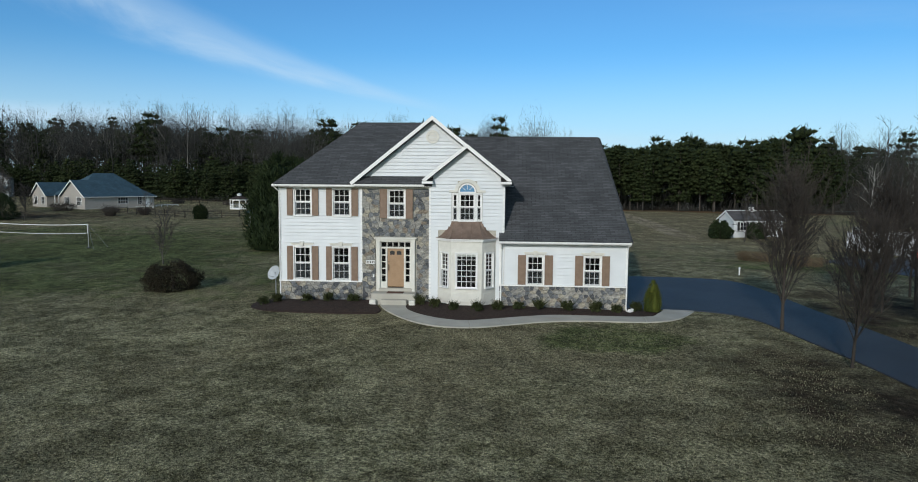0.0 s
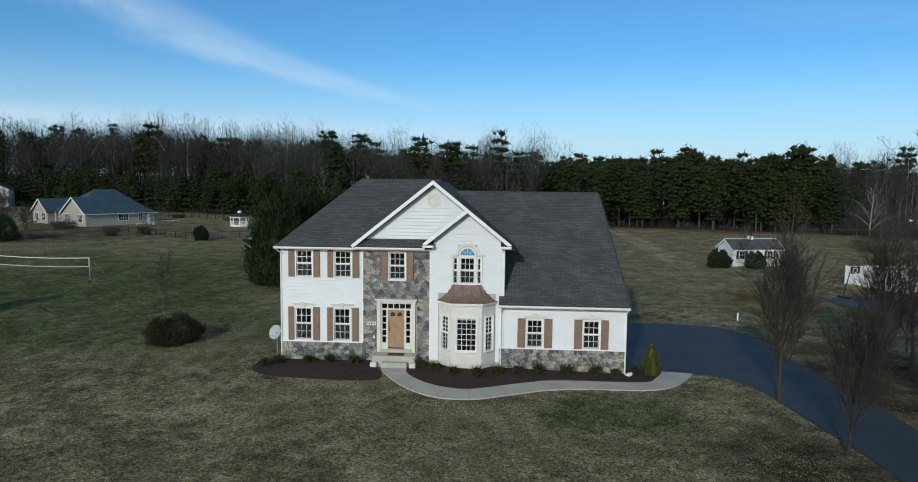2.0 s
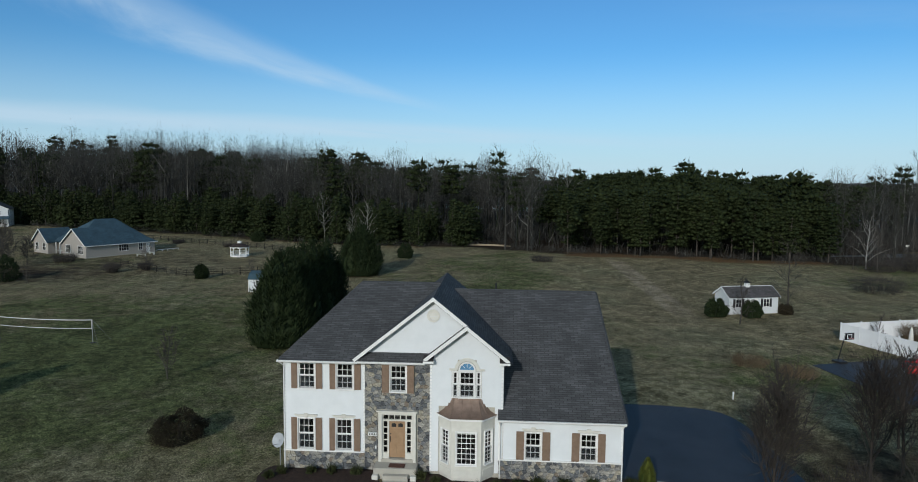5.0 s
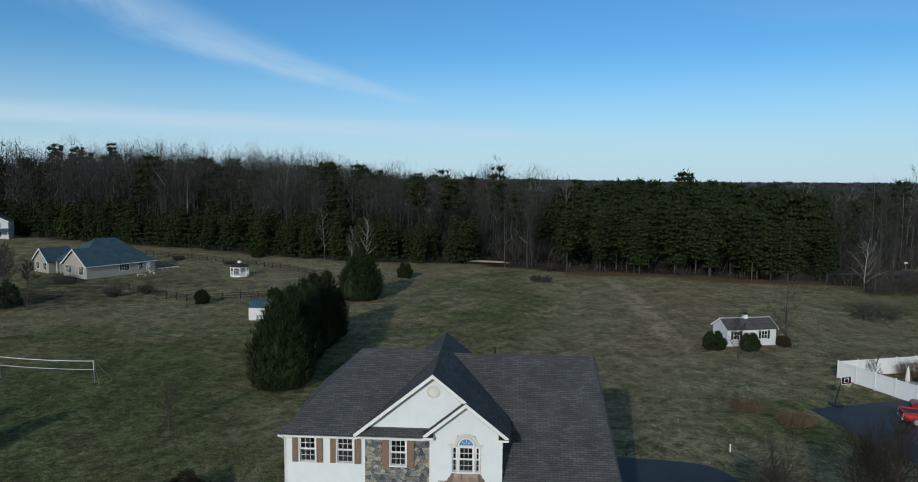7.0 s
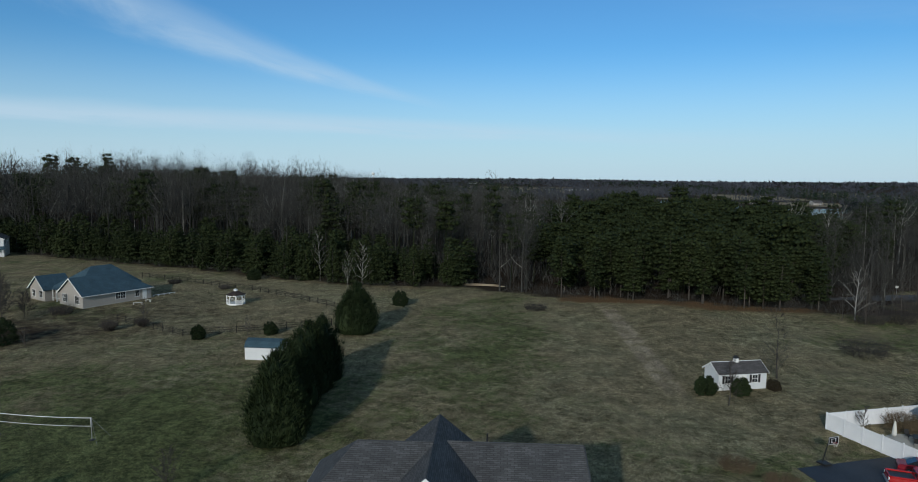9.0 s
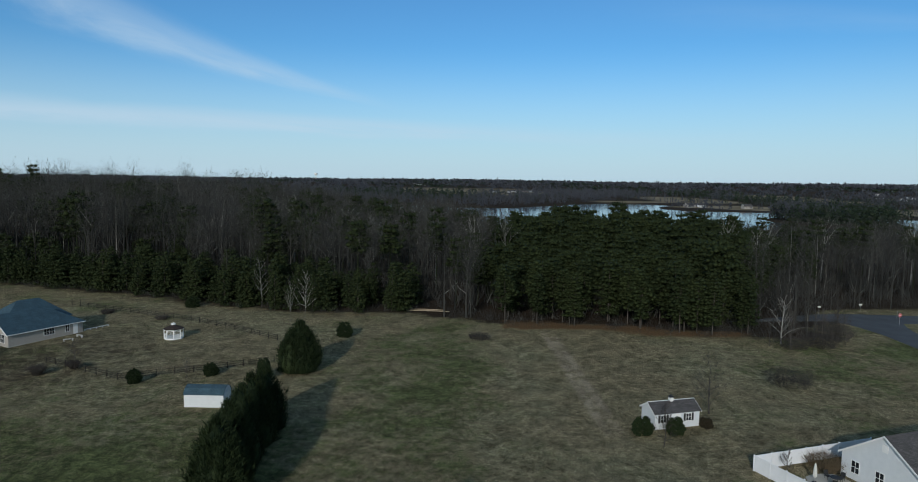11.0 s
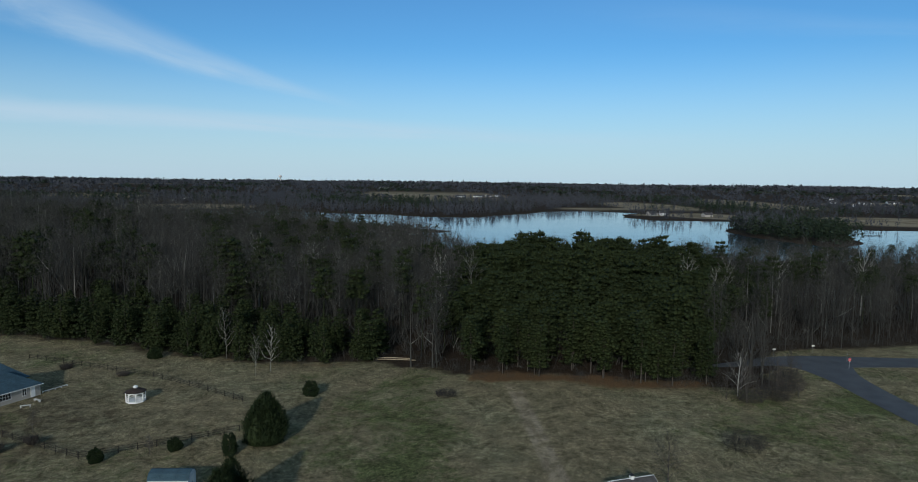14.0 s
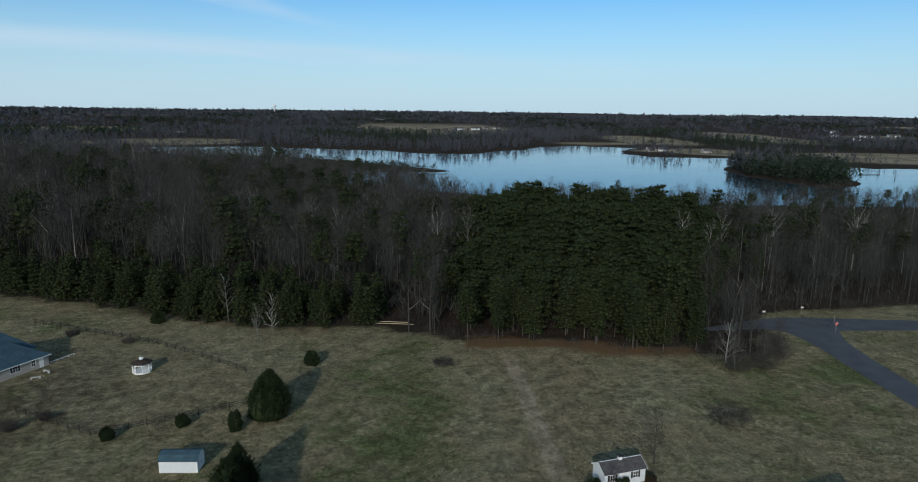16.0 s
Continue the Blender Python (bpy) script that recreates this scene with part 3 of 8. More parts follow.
def build_ground():
    def lines(*runs):
        out = []
        for a, b, s in runs:
            out += list(np.arange(a, b, s))
        return np.array(out + [runs[-1][1]], float)

    xs = lines((-4800, -1200, 300), (-1200, -450, 50), (-450, -66, 8), (-66, 66, 3), (66, 760, 8), (760, 1400, 40), (1400, 4800, 300))
    ys = lines((-900, -120, 80), (-120, -40, 8), (-40, 70, 3), (70, 250, 6), (250, 980, 8), (980, 1800, 40), (1800, 4800, 250))
    X, Y = np.meshgrid(xs, ys)
    Z = ground_z(X, Y)
    nx, ny = len(xs), len(ys)
    v = np.stack([X.ravel(), Y.ravel(), Z.ravel()], 1)
    i = (np.arange(ny - 1)[:, None] * nx + np.arange(nx - 1)[None]).ravel()
    q = np.stack([i, i + 1, i + nx + 1, i + nx], 1)
    me = bpy.data.meshes.new("ground")
    me.from_pydata(v.tolist(), [], q.tolist())
    me.materials.append(M_GROUND)
    me.polygons.foreach_set("use_smooth", [True] * len(me.polygons))
    x, y = v[:, 0], v[:, 1]
    litter = sst(-1, 5, wooded(x, y))
    pear = 1.1 * np.exp(-((x - 14) / 4.2) ** 2 - ((y + 12) / 6.5) ** 2) + 0.8 * np.exp(-((x - 23) / 4) ** 2 - ((y + 2) / 12) ** 2) + 1.2 * np.exp(-((x - 26) / 5) ** 2 - ((y + 2) / 13) ** 2) + 0.95 * np.exp(-((x - 14.5) / 5) ** 2 - ((y + 19) / 9) ** 2)
    litter = np.maximum(litter, 0.60 * np.clip(pear, 0, 1))
    litter = np.maximum(litter, 0.46 * np.exp(-((x + 68) / 40) ** 2 - ((y - 84) / 34) ** 2) + 0.45 * np.exp(-((x + 84) / 16) ** 2 - ((y - 66) / 9) ** 2))
    litter = np.maximum(litter, 0.45 * np.exp(-((x + 20) / 4) ** 2 - ((y - 38) / 14) ** 2))
    green = 0.46 * np.exp(-((x + 38) / 20) ** 2 - ((y - 24) / 26) ** 2) + 0.30 * np.exp(-((x - 3) / 11) ** 2 - ((y - 68) / 26) ** 2) + 0.6 * np.exp(-((x - 7.5) / 3.0) ** 2 - ((y + 7) / 2.2) ** 2)
    green += 0.35 * np.exp(-((x - 30) / 12) ** 2 - ((y - 25) / 12) ** 2) + 0.22 * np.exp(-((x - 90) / 20) ** 2 - ((y - 82) / 12) ** 2)
    green += 0.02 * sst(12, 40, y) + 0.75 * np.exp(-((x - 7.3) / 1.8) ** 2 - ((y + 7) / 2.6) ** 2) + 0.5 * np.exp(-((x + 3) / 2.2) ** 2 - ((y + 19) / 2) ** 2) + 0.45 * np.exp(-((x - 12) / 1.5) ** 2 - ((y + 10.5) / 2.5) ** 2)
    green -= 0.42 * np.exp(-((x - 29) / 15) ** 2 - ((y - 62) / 44) ** 2) + 0.30 * np.exp(-((x + 45) / 22) ** 2 - ((y - 98) / 22) ** 2) + 0.20 * np.exp(-((x - 38) / 14) ** 2 - ((y - 78) / 18) ** 2) + 0.55 * np.exp(-((x - 4) / 12) ** 2 - ((y + 15) / 9) ** 2) + 0.40 * np.exp(-((x + 8) / 9) ** 2 - ((y + 12) / 10) ** 2)
    cov = np.ones((len(v), 4), np.float32)
    cov[:, 0], cov[:, 1], cov[:, 2] = litter, np.clip(green, -0.4, 1), far_field(x, y)
    at = me.color_attributes.new("cover", "FLOAT_COLOR", "POINT")
    at.data.foreach_set("color", cov.ravel())
    straw = 0.9 * sst(-6, -1, wooded(x, y)) * sst(9, 3, wooded(x, y)) * sst(12, 20, x) * sst(76, 66, x) + 0.55 * sst(-6, 0, wooded(x, y)) * sst(8, 2, wooded(x, y)) * sst(-95, -70, x) * sst(-6, -14, x)
    at = me.attributes.new("pine_straw", "FLOAT", "POINT")
    at.data.foreach_set("value", straw.astype(np.float32))
    tagged(new("ground", me), "winter lawn of straw-coloured and green grass, leaf litter under the trees", "ground", kind="structure")
    w = Shape().add([(-700, 250, WATER_Z), (1300, 250, WATER_Z), (1300, 1100, WATER_Z), (-700, 1100, WATER_Z)], [(0, 1, 2, 3)])
    tagged(part("water", w, M_WATER), "calm blue lake reflecting the sky behind the woods", "lake", kind="structure")


build_ground()


def smooth_outline(pts, steps=4, closed=True):
    """A rounded line through a few control points."""
    out, n = [], len(pts)
    for i in range(n if closed else n - 1):
        p = [Vector(pts[k % n] if closed else pts[min(max(k, 0), n - 1)]).to_2d() for k in (i - 1, i, i + 1, i + 2)]
        for s in range(steps):
            t = s / steps
            out.append(0.5 * ((2 * p[1]) + (p[2] - p[0]) * t + (2 * p[0] - 5 * p[1] + 4 * p[2] - p[3]) * t * t + (3 * p[1] - p[0] - 3 * p[2] + p[3]) * t ** 3))
    if not closed:
        out.append(Vector(pts[-1]).to_2d())
    return [(p.x, p.y) for p in out]


def ribbon(left, right, rise, thick, cell=1.6):
    """A paved strip between two lines of equally many points, draped on the ground."""
    s = Shape()
    rows = []
    for (ax, ay), (bx, by) in zip(left, right):
        k = max(2, int(math.hypot(bx - ax, by - ay) / cell) + 1)
        rows.append([(ax + (bx - ax) * j / (k - 1), ay + (by - ay) * j / (k - 1)) for j in range(k)])
    k = max(len(r) for r in rows)
    pts = []
    for (ax, ay), (bx, by) in zip(left, right):
        pts.append([(ax + (bx - ax) * j / (k - 1), ay + (by - ay) * j / (k - 1)) for j in range(k)])
    v = [(x, y, gz(x, y) + rise) for r in pts for x, y in r]
    m = len(pts)
    top = [(i * k + j, i * k + j + 1, (i + 1) * k + j + 1, (i + 1) * k + j) for i in range(m - 1) for j in range(k - 1)]
    s.add(v, top)
    # edges down into the ground
    rim = [i * k for i in range(m)] + [(m - 1) * k + j for j in range(1, k)] + [i * k + k - 1 for i in range(m - 2, -1, -1)] + [j for j in range(k - 2, 0, -1)]
    base = len(s.v)
    s.v += [(v[i][0], v[i][1], v[i][2] - thick) for i in rim]
    s.f += [(rim[i], rim[(i + 1) % len(rim)], base + (i + 1) % len(rim), base + i) for i in range(len(rim))]
    return s


def sheet(outline, rise, thick, cell=1.0, mound=0.0):
    """A bed or patch: a grid clipped to an outline, draped on the ground with a low rim."""
    cx, cy = sum(p[0] for p in outline) / len(outline), sum(p[1] for p in outline) / len(outline)
    rings = 6
    v, f, n = [], [], len(outline)
    for r in range(rings + 1):
        t = 1 - r / rings
        for x, y in outline:
            X, Y = cx + (x - cx) * t, cy + (y - cy) * t
            v.append((X, Y, gz(X, Y) + rise + mound * (1 - t ** 3)))
    for r in range(rings):
        f += [(r * n + i, r * n + (i + 1) % n, (r + 1) * n + (i + 1) % n, (r + 1) * n + i) for i in range(n)]
    k = len(v)
    v += [(x, y, gz(x, y) - thick) for x, y in outline]
    f += [(k + i, k + (i + 1) % n, (i + 1) % n, i) for i in range(n)]
    return Shape().add(v, f)


def build_paving():
    near = smooth_outline([(9.35, 0.4), (12.9, 0.4), (15.4, -1.4), (16.2, -6.8), (16.7, -13), (17, -30), (17, -90)], 5, False)
    far = smooth_outline([(9.35, 13.4), (15.5, 13.4), (19.4, 11.2), (19.9, 1), (20.3, -6), (20.5, -30), (20.5, -90)], 5, False)
    tagged(part("driveway", ribbon(near, far, 0.05, 0.2), M_ASPHALT), "dark sealed asphalt driveway curving past the house", "driveway", kind="structure")
    left = smooth_outline([(31.9, 26.2), (32.8, 22), (34, 17), (37, 4), (41, -12), (44, -60)], 4, False)
    right = smooth_outline([(42.6, 29.6), (47, 25), (50, 19), (52, 4), (53, -12), (53, -60)], 4, False)
    tagged(part("driveway", ribbon(left, right, 0.05, 0.2), M_ASPHALT), "wide dark asphalt parking area of the neighbouring house", "driveway", kind="structure")
    a = smooth_outline([(93, 20), (97.5, 45), (98.3, 69), (98.5, 90), (98.8, 102), (96, 112), (86, 113), (70, 112)], 5, False)
    b = smooth_outline([(101, 18), (105.5, 43), (106, 69), (106.2, 88), (108, 103), (112, 113.5), (108, 121), (96, 121)], 5, False)
    tagged(part("road", ribbon(a, b, 0.05, 0.2, 3), M_ROAD), "worn grey country road bending into the woods", "road", kind="structure")
    a = smooth_outline([(107, 111), (131, 110), (170, 107), (260, 104)], 5, False)
    b = smooth_outline([(107, 121.5), (137, 117.5), (170, 114), (260, 111)], 5, False)
    tagged(part("road", ribbon(a, b, 0.055, 0.2, 3), M_ROAD), "grey side road joining at the junction", "road", kind="structure")
    # the curved concrete walk, slab by slab
    outer = smooth_outline([(-4.1, -1.0), (-3.6, -2.3), (-2.3, -4.2), (-0.7, -5.4), (1.0, -5.5), (2.6, -4.8), (4.7, -3.7), (6.8, -3.2), (9.8, -3.0), (11.5, -2.1), (12.8, -0.2), (13.0, 0.3)], 4, False)
    inner = smooth_outline([(-2.7, -1.0), (-2.4, -2.2), (-1.5, -3.3), (-0.3, -4.0), (0.9, -4.1), (2.4, -3.4), (3.9, -2.6), (5.6, -2.0), (9.9, -1.7), (10.8, -0.8), (11.3, 0.1), (11.4, 0.5)], 4, False)
    walk_base = thing("garden_walk", "pale concrete garden walk curving from the steps to the driveway", "walkway", kind="structure")
    step = 4
    for i in range(0, len(outer) - 1, step):
        lo, hi = outer[i:i + step + 1], inner[i:i + step + 1]
        if len(lo) < 2:
            continue
        for line in (lo, hi):
            d = Vector(line[-1]) - Vector(line[-2])
            line[-1] = tuple(Vector(line[-1]) - d.normalized() * 0.02)
        part("paving_slab", ribbon(lo, hi, 0.06, 0.2, 0.8), M_CONCRETE, walk_base)
    bed1 = smooth_outline([(-10.6, 0.3), (-11.1, -1.3), (-10.1, -2.6), (-7.5, -3.2), (-4.4, -3.3), (-3.75, -2.6), (-4.3, -1.1), (-4.6, -0.1), (-7.5, 0.0)], 4)
    tagged(part("mulch_bed", sheet(bed1, 0.05, 0.15, mound=0.10), M_MULCH), "dark brown mulch bed along the stone base", "mulch bed", kind="structure")
    bed2 = smooth_outline([(-2.4, -0.2), (-2.45, -2.0), (-1.6, -3.2), (-0.3, -3.95), (1.0, -4.0), (2.4, -3.35), (3.9, -2.55), (5.7, -1.95), (9.7, -1.65), (10.8, -0.7), (11.2, 0.2), (9.8, 0.6), (5, 0.1), (1, 0.0)], 4)
    tagged(part("mulch_bed", sheet(bed2, 0.05, 0.15, mound=0.08), M_MULCH), "dark brown mulch bed between house and curved walk", "mulch bed", kind="structure")


build_paving()


# ---- the house ----
def uv_slope(me):
    """Lays a metric map on each slope: along the eave and up the fall line."""
    uv = me.uv_layers.new(name="slope")
    for p in me.polygons:
        nn = p.normal
        side = Vector((-nn.y, nn.x, 0))
        side = side.normalized() if side.length > 1e-4 else Vector((1, 0, 0))
        up = nn.cross(side)
        for li in p.loop_indices:
            co = me.vertices[me.loops[li].vertex_index].co
            uv.data[li].uv = (co.dot(side), co.dot(up))


def roof_slope(pts, parent, material=None, depth=0.16, label="", name="roof"):
    me = Shape().slab(pts, depth).mesh(name)
    uv_slope(me)
    return part(name, me, material or M_ROOF, parent, label)


def siding(parent, x0, x1, z0, z1, y, openings, course=0.19, top=None, axis="y", name="siding", material=None):
    """Lapped boards in front of a wall, cut round openings; top(x): upper limit for gables. Faces -y, or -x for axis x."""
    s = Shape()
    z = z0
    while z < z1 - 0.02:
        zt = min(z + course, z1)
        spans = [(x0, x1)]
        if top:
            xs = [x0 + (x1 - x0) * i / 400 for i in range(401)]
            ok = [x for x in xs if top(x) > z + course * 0.4]
            spans = [(min(ok), max(ok))] if len(ok) > 1 else []
        for ox0, ox1, oz0, oz1 in openings:
            if oz0 < (z + zt) / 2 < oz1:
                nxt = []
                for a, b in spans:
                    if ox1 <= a or ox0 >= b:
                        nxt.append((a, b))
                    else:
                        if ox0 > a:
                            nxt.append((a, ox0))
                        if ox1 < b:
                            nxt.append((ox1, b))
                spans = nxt
        for a, b in spans:
            v = [(a, y - 0.062, z), (b, y - 0.062, z), (b, y - 0.006, zt), (a, y - 0.006, zt), (a, y, z), (b, y, z)]
            if axis == "x":
                v = [(q[1], q[0], q[2]) for q in v]
            s.add(v, [(0, 1, 2, 3), (4, 5, 1, 0)])
        z += course
    return part(name, s, material or M_SIDING, parent)


def lattice(x0, x1, z0, z1, y0, y1, openings):
    """A thick upright sheet with holes right through it, in one piece."""
    s = Shape()
    xs = sorted({x0, x1, *[min(max(v, x0), x1) for o in openings for v in o[:2]]})
    zs = sorted({z0, z1, *[min(max(v, z0), z1) for o in openings for v in o[2:]]})
    nx, nz = len(xs), len(zs)
    s.v = [(x, y, z) for y in (y0, y1) for z in zs for x in xs]
    at = lambda i, j, k: k * nx * nz + j * nx + i

    def solid(i, j):
        if not (0 <= i < nx - 1 and 0 <= j < nz - 1):
            return False
        mx, mz = (xs[i] + xs[i + 1]) / 2, (zs[j] + zs[j + 1]) / 2
        return not any(o[0] < mx < o[1] and o[2] < mz < o[3] for o in openings)

    for i in range(nx - 1):
        for j in range(nz - 1):
            if not solid(i, j):
                continue
            s.f += [(at(i, j, 0), at(i + 1, j, 0), at(i + 1, j + 1, 0), at(i, j + 1, 0)), (at(i, j + 1, 1), at(i + 1, j + 1, 1), at(i + 1, j, 1), at(i, j, 1))]
            for di, dj, a, b in ((-1, 0, (i, j + 1), (i, j)), (1, 0, (i + 1, j), (i + 1, j + 1)), (0, -1, (i, j), (i + 1, j)), (0, 1, (i + 1, j + 1), (i, j + 1))):
                if not solid(i + di, j + dj):
                    s.f.append((at(*b, 0), at(*a, 0), at(*a, 1), at(*b, 1)))
    return s


def wall_core(parent, x0, x1, z0, z1, y0, y1, openings, material, name="wall"):
    return part(name, lattice(x0, x1, z0, z1, y0, y1, openings), material, parent)


def arc_band(cx, cz, r0, r1, y0, y1, n=16, a0=0.0, a1=math.pi):
    """A flat curved band facing -y, in one piece."""
    s = Shape()
    closed = abs(a1 - a0 - 2 * math.pi) < 1e-6
    m = n if closed else n + 1
    for i in range(m):
        a = a0 + (a1 - a0) * i / n
        c, q = math.cos(a), math.sin(a)
        s.v += [(cx + r * c, y, cz + r * q) for r, y in ((r0, y0), (r1, y0), (r1, y1), (r0, y1))]
    for i in range(n):
        k, j = 4 * i, 4 * ((i + 1) % m)
        s.f += [(k + e, k + (e + 1) % 4, j + (e + 1) % 4, j + e) for e in range(4)]
    if not closed:
        s.f += [(3, 2, 1, 0), tuple(range(4 * n, 4 * n + 4))]
    return s


def window(parent, x0, x1, z0, z1, y, cols=3, rows=(2, 2), trim=0.07, blind=0.0, mid=True):
    """A sash window in an opening of a wall that faces -y."""
    s = lattice(x0 - trim, x1 + trim, z0 - trim, z1 + trim, y - 0.075, y + 0.06, [(x0, x1, z0, z1)])
    w = part("window", s, M_TRIM, parent)
    part("window_sill", Shape().box(x0 - trim - 0.02, x1 + trim + 0.02, y - 0.12, y - 0.076, z0 - trim, z0 - trim + 0.05), M_TRIM, w)
    zm = (z0 + z1) / 2
    halves = ((z0, zm, rows[1], 0.045), (zm, z1, rows[0], 0.02)) if mid else ((z0, z1, rows[0], 0.02),)
    for a, b, r, d in halves:
        yy = y + d
        k, g = 0.045, 0.013
        cell = [(x0 + k + (x1 - x0 - 2 * k) * i / cols, x0 + k + (x1 - x0 - 2 * k) * (i + 1) / cols, a + k + (b - a - 2 * k) * j / r, a + k + (b - a - 2 * k) * (j + 1) / r) for i in range(cols) for j in range(r)]
        fr = lattice(x0, x1, a, b, yy - 0.02, yy + 0.02, [(p + g, q - g, u + g, v - g) for p, q, u, v in cell])
        part("sash", fr, M_TRIM, w)
        pane = part("pane", Shape().box(x0 + k * 0.6, x1 - k * 0.6, yy - 0.004, yy + 0.004, a + k * 0.6, b - k * 0.6), M_GLASS, w)
        pane.visible_shadow = False
    if mid:
        part("insect_screen", Shape().box(x0 + 0.004, x1 - 0.004, y + 0.006, y + 0.01, z0 + 0.004, zm - 0.01), M_SCREEN, w, "grey insect screen over the lower sash")
    if blind:
        part("blind", Shape().box(x0, x1, y + 0.16, y + 0.17, z1 - (z1 - z0) * blind, z1 + 0.05), M_CURTAIN, w, "pale lowered blind")
    return w


def shutter(parent, x0, x1, z0, z1, y):
    """A panelled shutter standing just proud of the siding."""
    k, zm = 0.05, z0 + (z1 - z0) * 0.46
    sh = part("shutter", lattice(x0, x1, z0, z1, y - 0.115, y - 0.066, [(x0 + k, x1 - k, z0 + 0.07, zm), (x0 + k, x1 - k, zm + 0.07, z1 - 0.07)]), M_SHUTTER, parent)
    for c, d in ((z0 + 0.07, zm), (zm + 0.07, z1 - 0.07)):
        part("panel", Shape().box(x0 + k, x1 - k, y - 0.095, y - 0.066, c, d).box(x0 + k + 0.04, x1 - k - 0.04, y - 0.108, y - 0.095, c + 0.05, d - 0.05), M_SHUTTER, sh)
    return sh


def crosshead(parent, x0, x1, z, y):
    """Flat moulded head with a keystone over a window."""
    c = (x0 + x1) / 2
    k = part("window_head", Shape().box(x0 - 0.16, x1 + 0.16, y - 0.09, y - 0.02, z, z + 0.09), M_CREAM, parent)
    part("cap_moulding", Shape().box(x0 - 0.20, x1 + 0.20, y - 0.13, y - 0.02, z + 0.091, z + 0.13), M_CREAM, k)
    part("keystone", Shape().prism([(c - 0.07, z - 0.03), (c + 0.07, z - 0.03), (c + 0.12, z + 0.2), (c - 0.12, z + 0.2)], y - 0.15, y - 0.02, "y"), M_CREAM, k)
    return k


def build_house():
    h = thing("house", "two-storey white-sided house with stone entry, tan shutters and charcoal shingle roof", "house", pose(0, 0, 0))
    YS, YW = -0.30, -0.36           # planes of the bay section and of the garage wing
    L, R = -9.9, 9.23
    lower = [(-9.08, -8.17, 1.05, 2.85), (-6.89, -5.98, 1.05, 2.85)]
    upper = [(-9.02, -8.12, 4.62, 6.08), (-6.85, -5.93, 4.62, 6.08)]
    middle = [(-3.77, -2.89, 4.56, 6.06)]
    entry = [(-4.2, -2.55, 0.62, 3.2)]
    wing = [(3.87, 4.72, 1.02, 2.55), (6.93, 7.80, 1.02, 2.55)]
    pall = [(-0.21, 1.33, 4.45, 5.93)]
    # cores
    wall_core(h, L, -5.25, -0.7, 6.3, 0, 0.22, lower + upper, M_MORTAR)
    wall_core(h, -5.25, -1.5, -0.7, 6.3, 0.001, 0.22, middle + entry, M_MORTAR)
    wall_core(h, -1.5, 2.6, -0.7, 6.6, YS, YS + 0.22, pall + [(-0.7, 1.9, 0.3, 3.2)], M_MORTAR)
    wall_core(h, 2.6, R, -0.9, 3.3, YW + 0.001, YW + 0.22, wing, M_MORTAR)
    part("wall", Shape().box(L, L + 0.22, 0.22, 9.5, -0.7, 6.3), M_SIDING, h)
    part("wall", Shape().box(L, 2.4, 9.5, 9.72, -0.7, 6.3), M_SIDING, h)
    part("wall", Shape().box(R - 0.22, R, YW + 0.22, 13.5, -0.9, 3.3), M_SIDING, h)
    part("wall", Shape().box(2.4, R - 0.22, 13.28, 13.5, -0.9, 3.3), M_SIDING, h)
    part("wall", Shape().box(2.2, 2.4, 9.72, 13.5, -0.9, 3.3), M_SIDING, h)
    part("wall", Shape().box(2.38, 2.6, YS + 0.22, 9.5, 3.0, 6.4), M_SIDING, h)
    part("wall", Shape().box(2.601, 2.62, YS, 7.0, 3.2, 6.5), M_SIDING, h)
    # floors and room walls painted near black in place of shade indoors
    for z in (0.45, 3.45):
        part("floor", Shape().box(L + 0.22, R - 0.22, 0.3, 9.5, z - 0.2, z), M_ROOM_SHADE, h)
    part("interior_wall", Shape().box(L + 0.22, R - 0.22, 4.0, 4.1, -0.5, 3.2), M_ROOM_SHADE, h)
    part("interior_wall", Shape().box(L + 0.22, 2.3, 4.0, 4.1, 3.46, 6.3), M_ROOM_SHADE, h)
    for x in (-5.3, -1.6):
        part("interior_wall", Shape().box(x, x + 0.1, 0.25, 4.0, 0.45, 6.3), M_ROOM_SHADE, h)
    # siding
    pad = lambda o, k=0.07: [(a - k, b + k, c - k, d + k) for a, b, c, d in o]
    siding(h, L, -5.27, 1.0, 6.2, 0, pad(lower + upper))
    siding(h, -1.5, 2.6, 0.12, 8.3, YS, pad(pall) + [(0.05, 1.1, 5.9, 6.55), (-1.0, 2.15, 0.1, 3.9)], top=lambda x: 8.32 - 0.80 * abs(x - 0.55) - 0.05)
    siding(h, 2.62, R, 0.98, 3.25, YW, pad(wing))
    siding(h, -5.6, 2.9, 6.82, 9.9, 0, [], top=lambda x: 9.83 - 0.80 * abs(x + 1.35) - 0.05, name="gable_siding")
    part("gable_wall", Shape().prism([(-5.9, 6.3), (3.1, 6.3), (-1.35, 9.85)], 0.002, 0.2, "y"), M_SIDING, h)
    part("gable_wall", Shape().prism([(-1.5, 6.3), (2.6, 6.3), (2.6, 6.65), (0.55, 8.3), (-1.5, 6.65)], YS + 0.002, YS + 0.2, "y"), M_SIDING, h)
